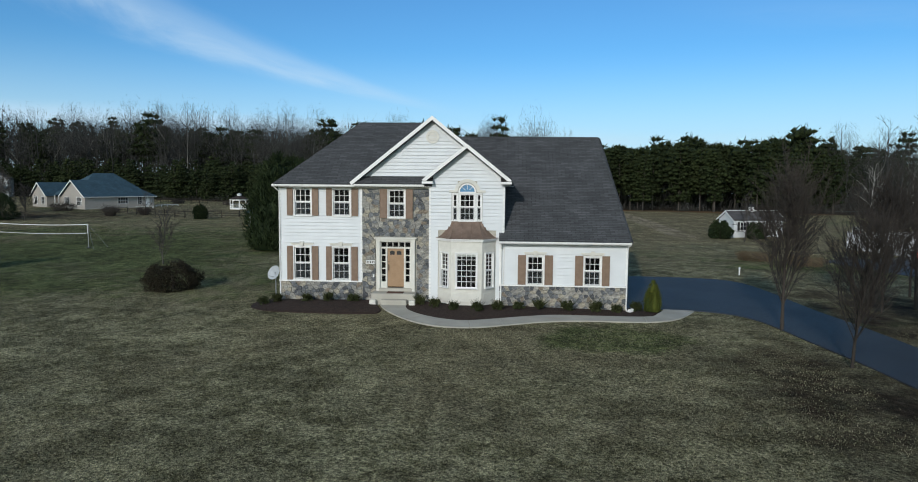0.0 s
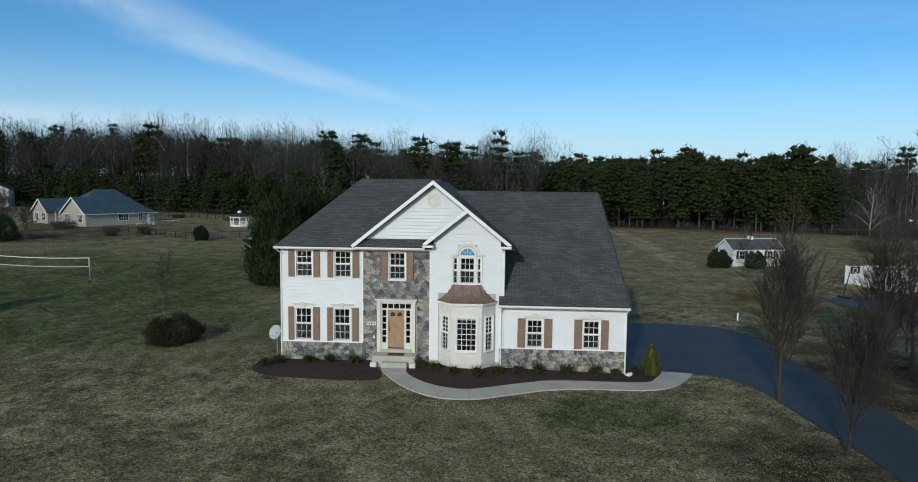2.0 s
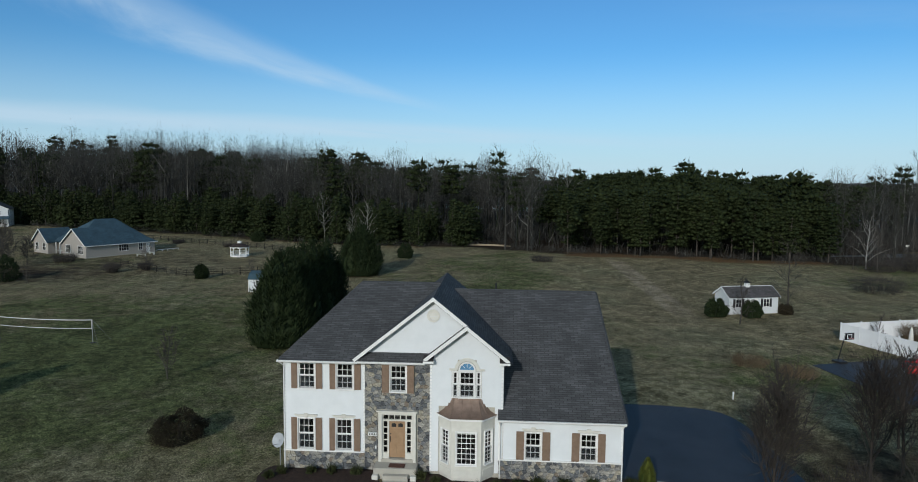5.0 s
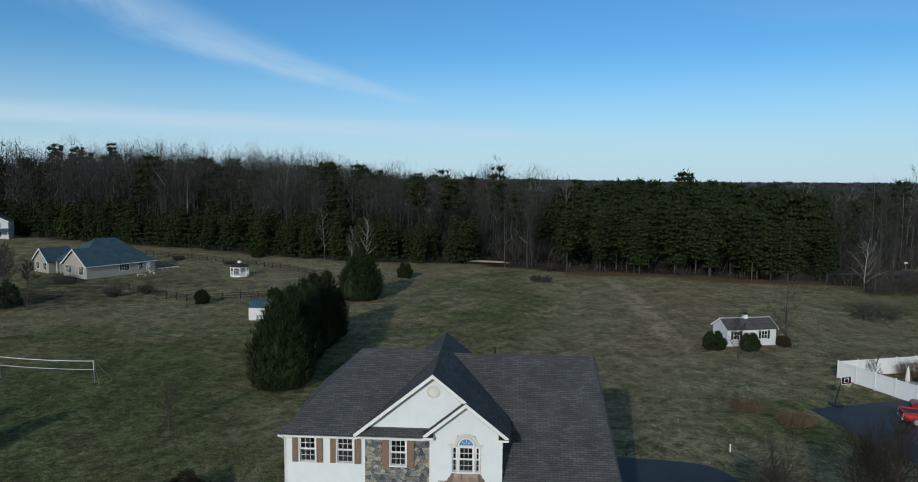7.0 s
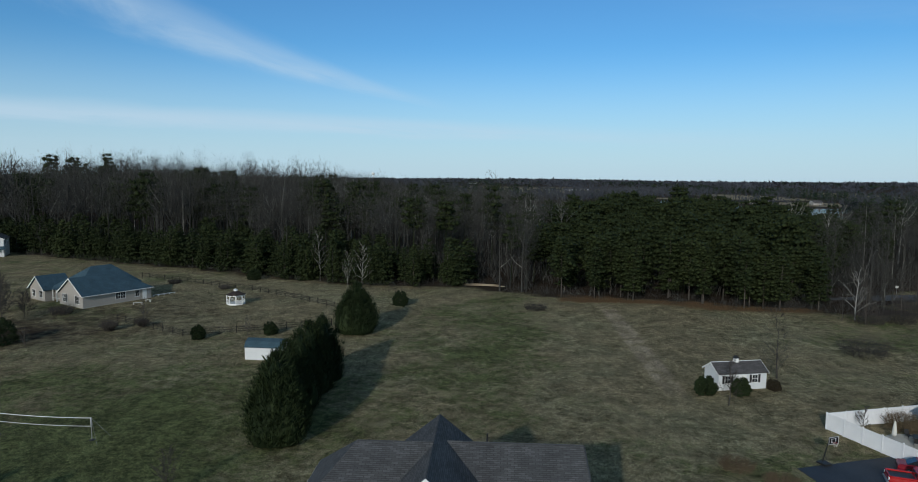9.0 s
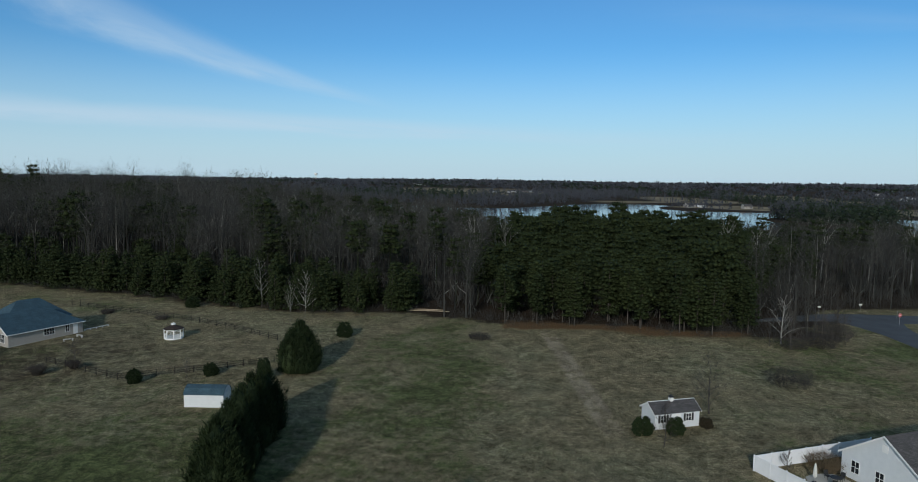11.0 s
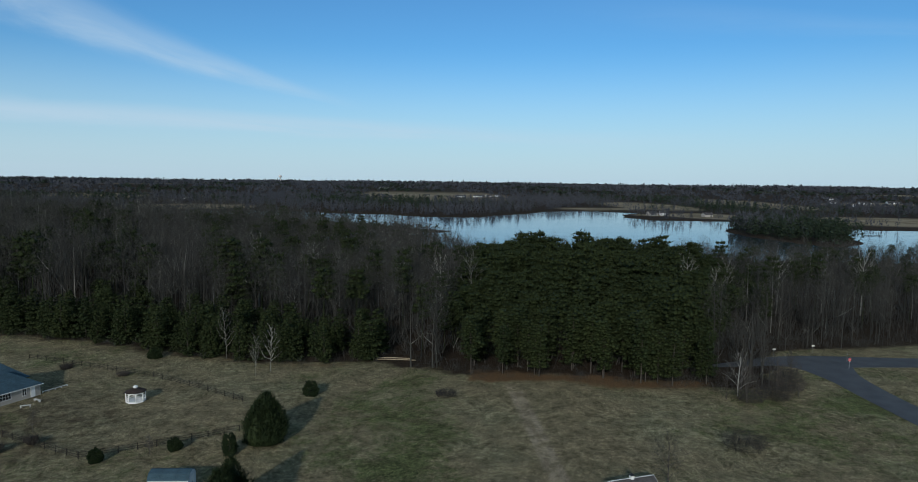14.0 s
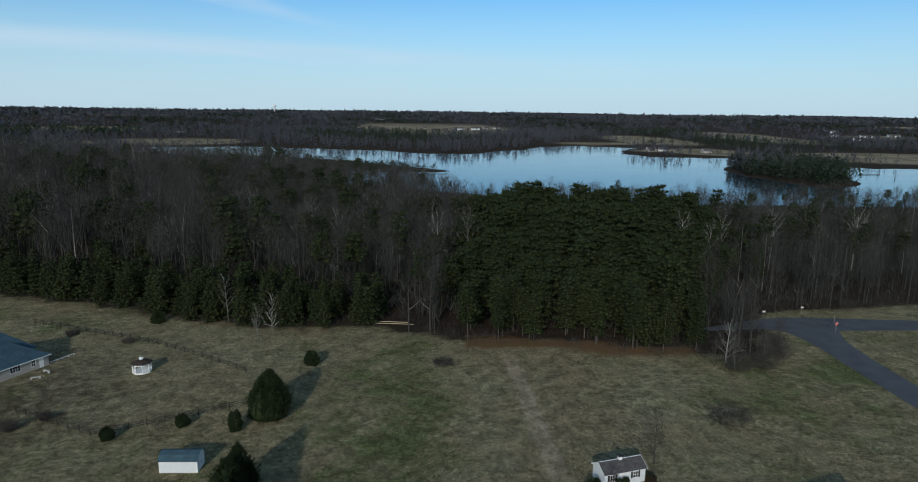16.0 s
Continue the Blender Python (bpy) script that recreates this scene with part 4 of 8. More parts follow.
    # corner boards and water table
    for x, y, z0, z1 in ((L, 0, 0.95, 6.2), (-5.33, 0, 0.95, 6.2), (-1.5, YS, 0.1, 6.4), (2.5, YS, 3.4, 6.4), (2.36, YW, 0.95, 3.2), (R - 0.1, YW, 0.95, 3.2)):
        part("corner_board", Shape().box(x, x + 0.1, y - 0.045, y + 0.02, z0, z1), M_TRIM, h)
    part("corner_board", Shape().box(L - 0.03, L, -0.045, 0.12, 0.95, 6.2), M_TRIM, h)
    part("water_table", Shape().box(L - 0.04, -5.25, -0.11, 0, 0.92, 1.0), M_TRIM, h)
    part("water_table", Shape().box(2.34, R + 0.02, YW - 0.11, YW, 0.92, 0.99), M_TRIM, h)
    part("frieze", Shape().box(L, -1.52, -0.06, 0, 6.12, 6.3), M_CREAM, h)
    # roofs
    ez, ey = 6.36, -0.42
    ry, rz = 4.65, 10.12
    by = 2 * ry - ey
    roof_slope([(-10.12, ey, ez), (-1.35, ey, ez), (-1.35, ry, rz), (-6.3, ry, rz)], h)
    roof_slope([(-10.12, by, ez), (-10.12, ey, ez), (-6.3, ry, rz)], h)
    roof_slope([(-1.35, by, ez), (-10.12, by, ez), (-6.3, ry, rz), (-1.35, ry, rz)], h)
    cz, cx, sl = 10.0, -1.35, 0.80
    roof_slope([(cx, -0.42, cz), (cx, 10.0, cz), (cx - 4.5, 10.0, cz - 4.5 * sl), (cx - 4.5, -0.42, cz - 4.5 * sl)], h)
    roof_slope([(cx, 10.0, cz), (cx, -0.42, cz), (cx + 4.45, -0.42, cz - 4.45 * sl), (cx + 4.45, 10.0, cz - 4.45 * sl)], h)
    gx, gzz, gy = 0.55, 8.50, -0.75
    roof_slope([(gx, gy, gzz), (gx, 3.0, gzz), (gx - 2.4, 3.0, gzz - 2.4 * sl), (gx - 2.4, gy, gzz - 2.4 * sl)], h)
    roof_slope([(gx, 3.0, gzz), (gx, gy, gzz), (gx + 2.4, gy, gzz - 2.4 * sl), (gx + 2.4, 3.0, gzz - 2.4 * sl)], h)
    roof_slope([(2.32, -0.82, 3.42), (9.3, -0.82, 3.42), (8.5, 6.6, 9.42), (-0.75, 6.6, 9.42), (2.32, 3.60, 6.98)], h)
    roof_slope([(9.3, 14.02, 3.42), (2.32, 14.02, 3.42), (-0.75, 9.6, 6.98), (-0.75, 6.6, 9.42), (8.5, 6.6, 9.42)], h)
    roof_slope([(9.3, -0.82, 3.42), (9.3, 14.02, 3.42), (8.5, 6.6, 9.42)], h)
    roof_slope([(-5.7, -0.43, 6.40), (-1.6, -0.43, 6.40), (-1.6, 0.05, 6.84), (-5.7, 0.05, 6.84)], h, depth=0.05, name="pent_roof")
    # ridge caps
    for a, b in (((-6.3, ry, rz), (cx, ry, rz)), ((-0.6, 6.6, 9.42), (8.5, 6.6, 9.42)), ((cx, -0.30, cz), (cx, 10.0, cz)), ((gx, gy + 0.12, gzz), (gx, 1.0, gzz)), ((-10.12, ey, ez), (-6.3, ry, rz)), ((9.3, -0.82, 3.42), (8.5, 6.6, 9.42))):
        d = Vector(b) - Vector(a)
        side = Vector((d.y, -d.x, 0)).normalized() * 0.15
        drop = Vector((0, 0, 0.11))
        up = Vector((0, 0, 0.012))
        A, B = Vector(a) + up, Vector(b) + up
        s = Shape().add([A, B, B + side - drop, A + side - drop, B - side - drop, A - side - drop], [(0, 1, 2, 3), (1, 0, 5, 4)])
        me = s.mesh("ridge_cap")
        uv_slope(me)
        part("ridge_cap", me, M_ROOF, h)
    part("vent_pipe", Shape().tube([(2.1, 7.2, 8.8), (2.1, 7.2, 9.75)], 0.06), M_BLACK, h)

    # rakes, fascia, gutters
    def rake(ax, az, bx, bz, y, w=0.2):
        d = Vector((bx - ax, bz - az)).normalized()
        nn = Vector((-d.y, d.x))
        if nn.y > 0:
            nn = -nn
        w = 0.18
        fall = w / abs(nn.y)
        ax += 0.001 if bx > ax else -0.001
        o = [(ax, az), (bx, bz), (bx + nn.x * w, bz + nn.y * w), (ax, az - fall)]
        part("rake_board", Shape().prism(o, y - 0.035, y + 0.0, "y"), M_TRIM, h)
        part("soffit", Shape().prism([(ax, az - fall * 0.85), (bx + nn.x * 0.153, bz + nn.y * 0.153), (bx + nn.x * 0.172, bz + nn.y * 0.172), (ax, az - fall * 0.95)], y, y + 0.40, "y"), M_TRIM, h)

    rake(cx, cz + 0.05, cx - 4.5, cz + 0.05 - 4.5 * sl, -0.42)
    rake(cx, cz + 0.05, cx + 2.0, cz + 0.05 - 2.0 * sl, -0.42)
    rake(gx, gzz + 0.05, gx - 2.4, gzz + 0.05 - 2.4 * sl, gy)
    rake(gx, gzz + 0.05, gx + 2.4, gzz + 0.05 - 2.4 * sl, gy)
    for sx in (-1, 1):
        x0 = gx + sx * 2.4
        a, b = sorted((x0, x0 - sx * 0.58))
        part("eave_return", Shape().box(a, b, gy - 0.04, YS, 6.42, 6.56, 0.0), M_TRIM, h)
        part("eave_return_cap", Shape().slab([(a, gy - 0.05, 6.565), (b, gy - 0.05, 6.565), (b, YS, 6.78), (a, YS, 6.78)], 0.03), M_ROOF_GREY, h)

    def gutter(x0, x1, y, z):
        s = Shape().prism([(y, z), (y - 0.02, z + 0.12), (y - 0.13, z + 0.12), (y - 0.13, z + 0.06), (y - 0.09, z)], x0, x1, "x")
        part("gutter", s, M_TRIM, h)

    gutter(-10.16, -5.6, ey + 0.02, ez - 0.16)
    gutter(-5.6, -1.75, ey - 0.0, ez - 0.12)
    gutter(2.3, 9.33, -0.80, 3.42 - 0.16)
    part("soffit", Shape().box(-10.1, -1.5, ey, 0, 6.24, 6.26), M_TRIM, h)
    part("soffit", Shape().box(2.62, 9.24, -0.78, YW, 3.22, 3.24), M_TRIM, h)
    part("fascia", Shape().box(-10.14, -10.10, ey, by, ez - 0.16, ez - 0.02), M_TRIM, h)
    # side eave of the wing
    part("fascia", Shape().box(9.25, 9.30, -0.82, 14.0, 3.20, 3.36), M_TRIM, h)
    # downspouts
    for x, y, z in ((L + 0.02, -0.08, 6.2), (2.45, YW - 0.06, 3.2), (R - 0.02, YW - 0.08, 3.2)):
        top = (-0.36 if x < 0 else -0.75)
        part("downspout", Shape().tube([(x - (0.25 if x < 0 else -0.0), top, z + 0.02), (x, y, z - 0.28), (x, y, -0.25), (x, y - 0.25, -0.33)], 0.04, 6), M_TRIM, h)
    # windows and shutters
    for i, o in enumerate(lower):
        window(h, *o, 0.0, 3, (2, 2), blind=0.0)
        crosshead(h, o[0], o[1], o[3] + 0.1, 0)
    for o in upper:
        window(h, *o, 0.0, 3, (2, 2), blind=0.0)
    window(h, *middle[0], 0.0, 3, (2, 2))
    for o in wing:
        window(h, *o, YW, 3, (2, 2))
        crosshead(h, o[0], o[1], o[3] + 0.1, YW)
    for a, b in ((-9.48, -9.15), (-8.06, -7.71), (-7.27, -6.95), (-5.85, -5.49)):
        shutter(h, a, b, 1.0, 2.9, 0)
        shutter(h, a + 0.03, b + 0.03, 4.6, 6.12, 0)
    for a, b in ((-4.24, -3.85), (-2.81, -2.42)):
        shutter(h, a, b, 4.5, 6.1, -0.04)
    for a, b in ((3.36, 3.79), (4.81, 5.24), (6.43, 6.86), (7.87, 8.28)):
        shutter(h, a, b, 1.0, 2.62, YW)
    # arched upper window of the bay section
    y = YS
    window(h, 0.17, 0.97, 4.45, 5.88, y, 3, (2, 2))
    window(h, -0.21, 0.04, 4.45, 5.88, y, 1, (2, 2), trim=0.05)
    window(h, 1.10, 1.33, 4.45, 5.88, y, 1, (2, 2), trim=0.05)
    n = 16
    cxa, cza = 0.57, 5.98
    arch = arc_band(cxa, cza, 0.40, 0.48, y - 0.085, y + 0.05)
    aw = part("arched_window", arch, M_TRIM, h)
    for i in (1, 2, 3):
        a = math.pi * i / 4
        part("muntin", Shape().tube([(cxa + 0.14 * math.cos(a), y - 0.02, cza + 0.14 * math.sin(a)), (cxa + 0.4 * math.cos(a), y - 0.02, cza + 0.4 * math.sin(a))], 0.012, 5), M_TRIM, aw)
    part("transom_bar", Shape().box(cxa - 0.48, cxa + 0.48, y - 0.08, y + 0.05, cza - 0.03, cza + 0.02), M_TRIM, aw)
    part("pane", Shape().prism([(cxa + 0.41 * math.cos(math.pi * i / n), cza + 0.41 * math.sin(math.pi * i / n)) for i in range(n + 1)], y - 0.012, y - 0.004, "y"), M_PAINTED_SKYGLASS, aw, "fanlight glass with the sky's reflection painted in blue")
    head = part("window_head", arc_band(cxa, cza, 0.52, 0.70, y - 0.085, y - 0.02), M_CREAM, h)
    for a, b in ((-0.42, 0.0), (1.14, 1.56)):
        part("head_moulding", Shape().box(a, b, y - 0.10, y - 0.02, 5.96, 6.08), M_CREAM, head)
    # round gable vent
    vent = arc_band(cx, 8.95, 0.24, 0.36, -0.09, -0.02, 24, 0, 2 * math.pi)
    gv = part("gable_vent", vent, M_CREAM, h)
    for i in range(5):
        zz = 8.95 - 0.2 + i * 0.09
        k = math.sqrt(max(0.0, 0.24 ** 2 - (zz + 0.03 - 8.95) ** 2))
        part("slat", Shape().add([(cx - k, -0.085, zz), (cx + k, -0.085, zz), (cx + k, -0.06, zz + 0.075), (cx - k, -0.06, zz + 0.075)], [(0, 1, 2, 3)]), M_CREAM, gv)
    build_bay(h, YS)
    build_entry(h)
    return h


def build_bay(h, y):
    """Canted bay window with a swept copper roof."""
    xa, xb, xc, xd, yf = -0.98, -0.22, 1.42, 2.14, y - 0.78
    faces = [((xa, y), (xb, yf)), ((xb, yf), (xc, yf)), ((xc, yf), (xd, y))]
    bay = part("bay", Shape().prism([(xa, y), (xb, yf), (xc, yf), (xd, y)], 0.08, 0.55), M_CREAM, h)
    part("bay_head", Shape().prism([(xa, y), (xb, yf), (xc, yf), (xd, y)], 2.95, 3.40), M_CREAM, bay)
    for k, (p, q) in enumerate(faces):
        p, q = Vector(p), Vector(q)
        w = (q - p).length
        ang = math.atan2(q.y - p.y, q.x - p.x)
        m = Matrix.Translation((p.x, p.y, 0)) @ Matrix.Rotation(ang, 4, "Z")
        o = (0.27, w - 0.27, 0.86, 2.72) if k == 1 else (0.26, w - 0.22, 0.86, 2.72)
        hold = [c for c in (wall_core(bay, 0, w, 0.55, 2.95, 0.0, 0.1, [o], M_CREAM, "bay_wall"),
                            window(bay, *o, 0.0, 4 if k == 1 else 2, (4, 4) if k != 1 else (6, 6), trim=0.05, mid=k != 1, blind=0.1 if k == 1 else 0))]
        pan = part("panel", Shape().box(0.12, w - 0.12, -0.025, 0.0, 0.25, 0.55), M_CREAM, bay)
        for c in hold + [pan]:
            c.matrix_basis = m
    part("interior_wall", Shape().box(xa, xd, y + 0.3, y + 0.35, 0.1, 0.5), M_ROOM_SHADE, bay)
    # moulding and copper roof
    def ring(grow, z, top=0.0):
        t = top
        x0, x1, x2, x3 = xa - grow, xb - grow * 0.5, xc + grow * 0.5, xd + grow
        u = [(x0, y), (x1, yf - grow), (x2, yf - grow), (x3, y)]
        v = [(-0.28, y), (-0.10, y - 0.03), (1.22, y - 0.03), (1.40, y)]
        return [(a[0] + (b[0] - a[0]) * t, a[1] + (b[1] - a[1]) * t, z) for a, b in zip(u, v)]

    s = Shape()
    for z0, z1, g in ((3.36, 3.44, 0.10), (3.44, 3.50, 0.17)):
        s.prism([p[:2] for p in ring(g, 0)], z0, z1)
    part("cornice", s, M_TRIM, bay)
    cop, ribs, N = Shape(), [], 7
    rows = []
    for i in range(N + 1):
        t = i / N
        rows.append(ring(0.19, 3.50 + 0.92 * t ** 1.9, t))
    v = [p for r in rows for p in r]
    cop.add(v, [(i * 4 + j, i * 4 + j + 1, (i + 1) * 4 + j + 1, (i + 1) * 4 + j) for i in range(N) for j in range(3)])
    roof = part("bay_roof", cop, M_COPPER, bay, "aged brown copper roof with standing seams")
    for j, f in ((0, 0.5), (1, 0.0), (1, 0.33), (1, 0.67), (1, 1.0), (2, 0.5)):
        path = [Vector(r[j]).lerp(Vector(r[j + 1]), f) + Vector((0, -0.005, 0.012)) for r in rows]
        part("seam", Shape().tube(path, 0.014, 5), M_COPPER, bay)
    part("bay_skirt", Shape().prism([(xa + 0.05, y), (xb + 0.02, yf + 0.06), (xc - 0.02, yf + 0.06), (xd - 0.05, y)], -0.1, 0.08), M_CREAM, bay)


def build_entry(h):
    """Front door with side lights, transom, surround, stoop and steps."""
    ent = part("door_surround", lattice(-4.24, -2.50, 0.62, 3.26, -0.05, 0.08, [(-4.16, -3.94, 0.97, 2.82), (-3.84, -2.92, 0.62, 2.83), (-2.82, -2.60, 0.97, 2.82), (-4.18, -2.56, 2.91, 3.18)]), M_CREAM, h, "cream painted door surround with flat cornice")
    for x0, x1 in ((-4.44, -4.24), (-2.50, -2.30)):
        part("pilaster", Shape().box(x0, x1, -0.15, 0.05, 0.46, 3.26), M_CREAM, ent)
    part("frieze_board", Shape().box(-4.46, -2.28, -0.16, 0.05, 3.26, 3.38), M_CREAM, ent)
    part("cornice", Shape().box(-4.54, -2.20, -0.24, 0.05, 3.38, 3.46), M_CREAM, ent)
    d, panels = Shape().box(-3.84, -2.92, 0.0, 0.05, 0.70, 2.83), []
    for x0, x1 in ((-3.74, -3.42), (-3.34, -3.02)):
        for z0, z1 in ((0.86, 1.42), (1.54, 2.34)):
            panels.append(Shape().prism([(x0, z0), (x1, z0), (x1, z1), (x0, z1)], -0.014, -0.001, "y"))
    door = part("door", d, M_DOOR, h, "closed tan panelled front door")
    for p in panels:
        part("door_panel", p, M_DOOR, door)
    for x0, x1 in ((-3.70, -3.44), (-3.32, -3.06)):
        part("door_light", Shape().prism([(x0, 2.48), (x1, 2.48), (x1, 2.66), ((x0 + x1) / 2, 2.71), (x0, 2.66)], -0.015, -0.002, "y"), M_BLACK, door)
    part("door_handle", Shape().tube([(-3.76, -0.06, 1.95), (-3.76, -0.09, 1.8), (-3.76, -0.06, 1.62)], 0.018, 6), M_BLACK, door)
    part("door_lock", Shape().tube([(-3.76, -0.045, 2.08), (-3.76, 0.0, 2.08)], 0.03, 8), M_BLACK, door)
    for x0, x1 in ((-4.2, -3.92), (-2.84, -2.56)):
        g = part("side_light", Shape().box(x0 + 0.02, x1 - 0.02, 0.03, 0.036, 0.95, 2.83), M_GLASS, ent)
        g.visible_shadow = False
        for i in range(1, 5):
            z = 0.97 + (2.82 - 0.97) * i / 5
            part("side_light_bar", Shape().box(x0, x1, 0.0, 0.026, z - 0.03, z + 0.03), M_CREAM, ent)
    g = part("transom", Shape().box(-4.2, -2.54, 0.03, 0.036, 2.91, 3.18), M_GLASS, ent)
    g.visible_shadow = False
    for i in range(1, 5):
        x = -4.2 + 1.66 * i / 5
        part("transom_bar", Shape().box(x - 0.022, x + 0.022, 0.0, 0.026, 2.91, 3.18), M_CREAM, ent)
    # black sheet close behind the side lights, painted as the hall's shade
    part("interior_wall", Shape().box(-4.4, -2.3, 0.6, 0.64, 0.45, 3.3), M_ROOM_SHADE, h)
    # stoop
    st = part("stoop", Shape().box(-4.58, -2.16, -1.0, -0.02, -0.4, 0.46, 0.03), M_CONCRETE, h, "pale concrete front stoop")
    part("step", Shape().box(-4.0, -2.6, -1.32, -1.0, -0.4, 0.18, 0.02), M_CONCRETE, st)
    for x0, x1 in ((-4.62, -4.27), (-2.48, -2.14)):
        part("kerb_stone", Shape().box(x0, x1, -1.30, -1.01, -0.4, 0.16, 0.03), M_CREAM, st)
    part("threshold", Shape().box(-4.3, -2.45, -0.16, -0.02, 0.46, 0.62), M_CONCRETE, st)
    # plate with number bars, and a bell
    pl = part("number_plate", Shape().box(-5.02, -4.50, -0.16, -0.08, 1.98, 2.16, 0.0), M_TRIM, h, "white plate with dark unreadable bars")
    for i in range(5):
        part("bar", Shape().box(-4.97 + i * 0.095, -4.92 + i * 0.095, -0.172, -0.16, 2.02, 2.12), M_BLACK, pl)
    part("mail_holder", Shape().box(-4.64, -4.56, -0.14, -0.08, 1.22, 1.38), M_TRIM, h)
    return st


# the sky mirrored in the fanlight is painted as a blue base colour
M_PAINTED_SKYGLASS = surface("fanlight_painted_sky", (0.10, 0.25, 0.42), (0.14, 0.30, 0.48), 2, 0.05, 0, spec=0.9)
HOUSE = build_house()
MAT = part("doormat", Shape().box(-3.75, -2.85, -0.85, -0.35, 0.46, 0.485, 0.0), surface("doormat_fibre", (0.03, 0.02, 0.018), (0.16, 0.07, 0.05), 14, 1, 0.8))
tagged(MAT, "dark patterned doormat on the stoop", "doormat")


# ---- trees ----
RNG = np.random.default_rng(11)


def clump_tris(centres, radii, per, size, rng, flat=0.6):
    """Small random triangles gathered round centres: needles, sprays or leaves."""
    n = len(centres) * per
    c = np.repeat(np.asarray(centres, float), per, 0)
    r = np.repeat(np.broadcast_to(np.asarray(radii, float), (len(centres),)), per)
    d = rng.normal(size=(n, 3))
    d /= np.linalg.norm(d, axis=1)[:, None]
    p = c + d * (r * rng.uniform(0.35, 1.0, n) ** 0.6)[:, None] * np.array([1, 1, flat])
    a, b = rng.normal(size=(n, 3)), rng.normal(size=(n, 3))
    a /= np.linalg.norm(a, axis=1)[:, None]
    b -= a * (a * b).sum(1)[:, None]
    b /= np.linalg.norm(b, axis=1)[:, None]
    s = size * rng.uniform(0.6, 1.4, n)[:, None]
    v = np.stack([p - a * s * 0.5 - b * s * 0.25, p + a * s * 0.5 - b * s * 0.2, p + b * s * 0.5 + d * s * 0.2], 1).reshape(-1, 3)
    return v, np.arange(len(v)).reshape(-1, 3)


def tri_tube(path, r0, r1, n=5):
    """A tapered limb as arrays of triangles."""
    s = Shape().tube(path, list(np.linspace(r0, r1, len(path))), n, caps=False)
    f = np.array(s.f)
    return np.array(s.v), np.concatenate([f[:, [0, 1, 2]], f[:, [0, 2, 3]]])


def join(parts):
    v, t, k = [], [], 0
    for a, b in parts:
        v.append(a), t.append(b + k)
        k += len(a)
    return np.concatenate(v), np.concatenate(t)


def needles(p0, dirs, length, width):
    """Thin twig triangles from points along directions."""
    n = len(p0)
    side = np.cross(dirs, RNG.normal(size=(n, 3)))
    side /= np.linalg.norm(side, axis=1)[:, None] + 1e-9
    w = np.broadcast_to(np.asarray(width, float), (n,))[:, None]
    v = np.stack([p0 - side * w, p0 + side * w, p0 + dirs * np.broadcast_to(np.asarray(length, float), (n,))[:, None]], 1).reshape(-1, 3)
    return v, np.arange(len(v)).reshape(-1, 3)


def pads(cs, rs, per, size, wide, rng, flat=0.72):
    """Foliage masses: a small dark kernel wrapped in many needle tufts that point out and up."""
    cs, rs = np.asarray(cs, float), np.asarray(rs, float)
    n = len(cs)
    octa = np.array([[1, 0, 0], [-1, 0, 0], [0, 1, 0], [0, -1, 0], [0, 0, 1], [0, 0, -1]], float)
    faces = np.array([[0, 2, 4], [2, 1, 4], [1, 3, 4], [3, 0, 4], [2, 0, 5], [1, 2, 5], [3, 1, 5], [0, 3, 5]])
    k = octa[None] * rng.uniform(0.30, 0.74, (n, 6, 1)) * rs[:, None, None] * np.array([1, 1, flat]) + cs[:, None]
    kernel = k.reshape(-1, 3), (np.arange(n)[:, None, None] * 6 + faces[None]).reshape(-1, 3)
    c, r = np.repeat(cs, per, 0), np.repeat(rs, per)
    out = rng.normal(size=c.shape)
    out /= np.linalg.norm(out, axis=1)[:, None]
    p = c + out * (r * rng.uniform(0.35, 0.95, len(r)))[:, None] * np.array([1, 1, flat])
    dv = out * np.array([1, 1, 0.8]) + np.array([0, 0, 0.30]) + rng.normal(size=c.shape) * 0.45
    dv /= np.linalg.norm(dv, axis=1)[:, None]
    return join([kernel, needles(p - dv * size * 0.25, dv, size * rng.uniform(0.6, 1.4, len(p)), wide)])


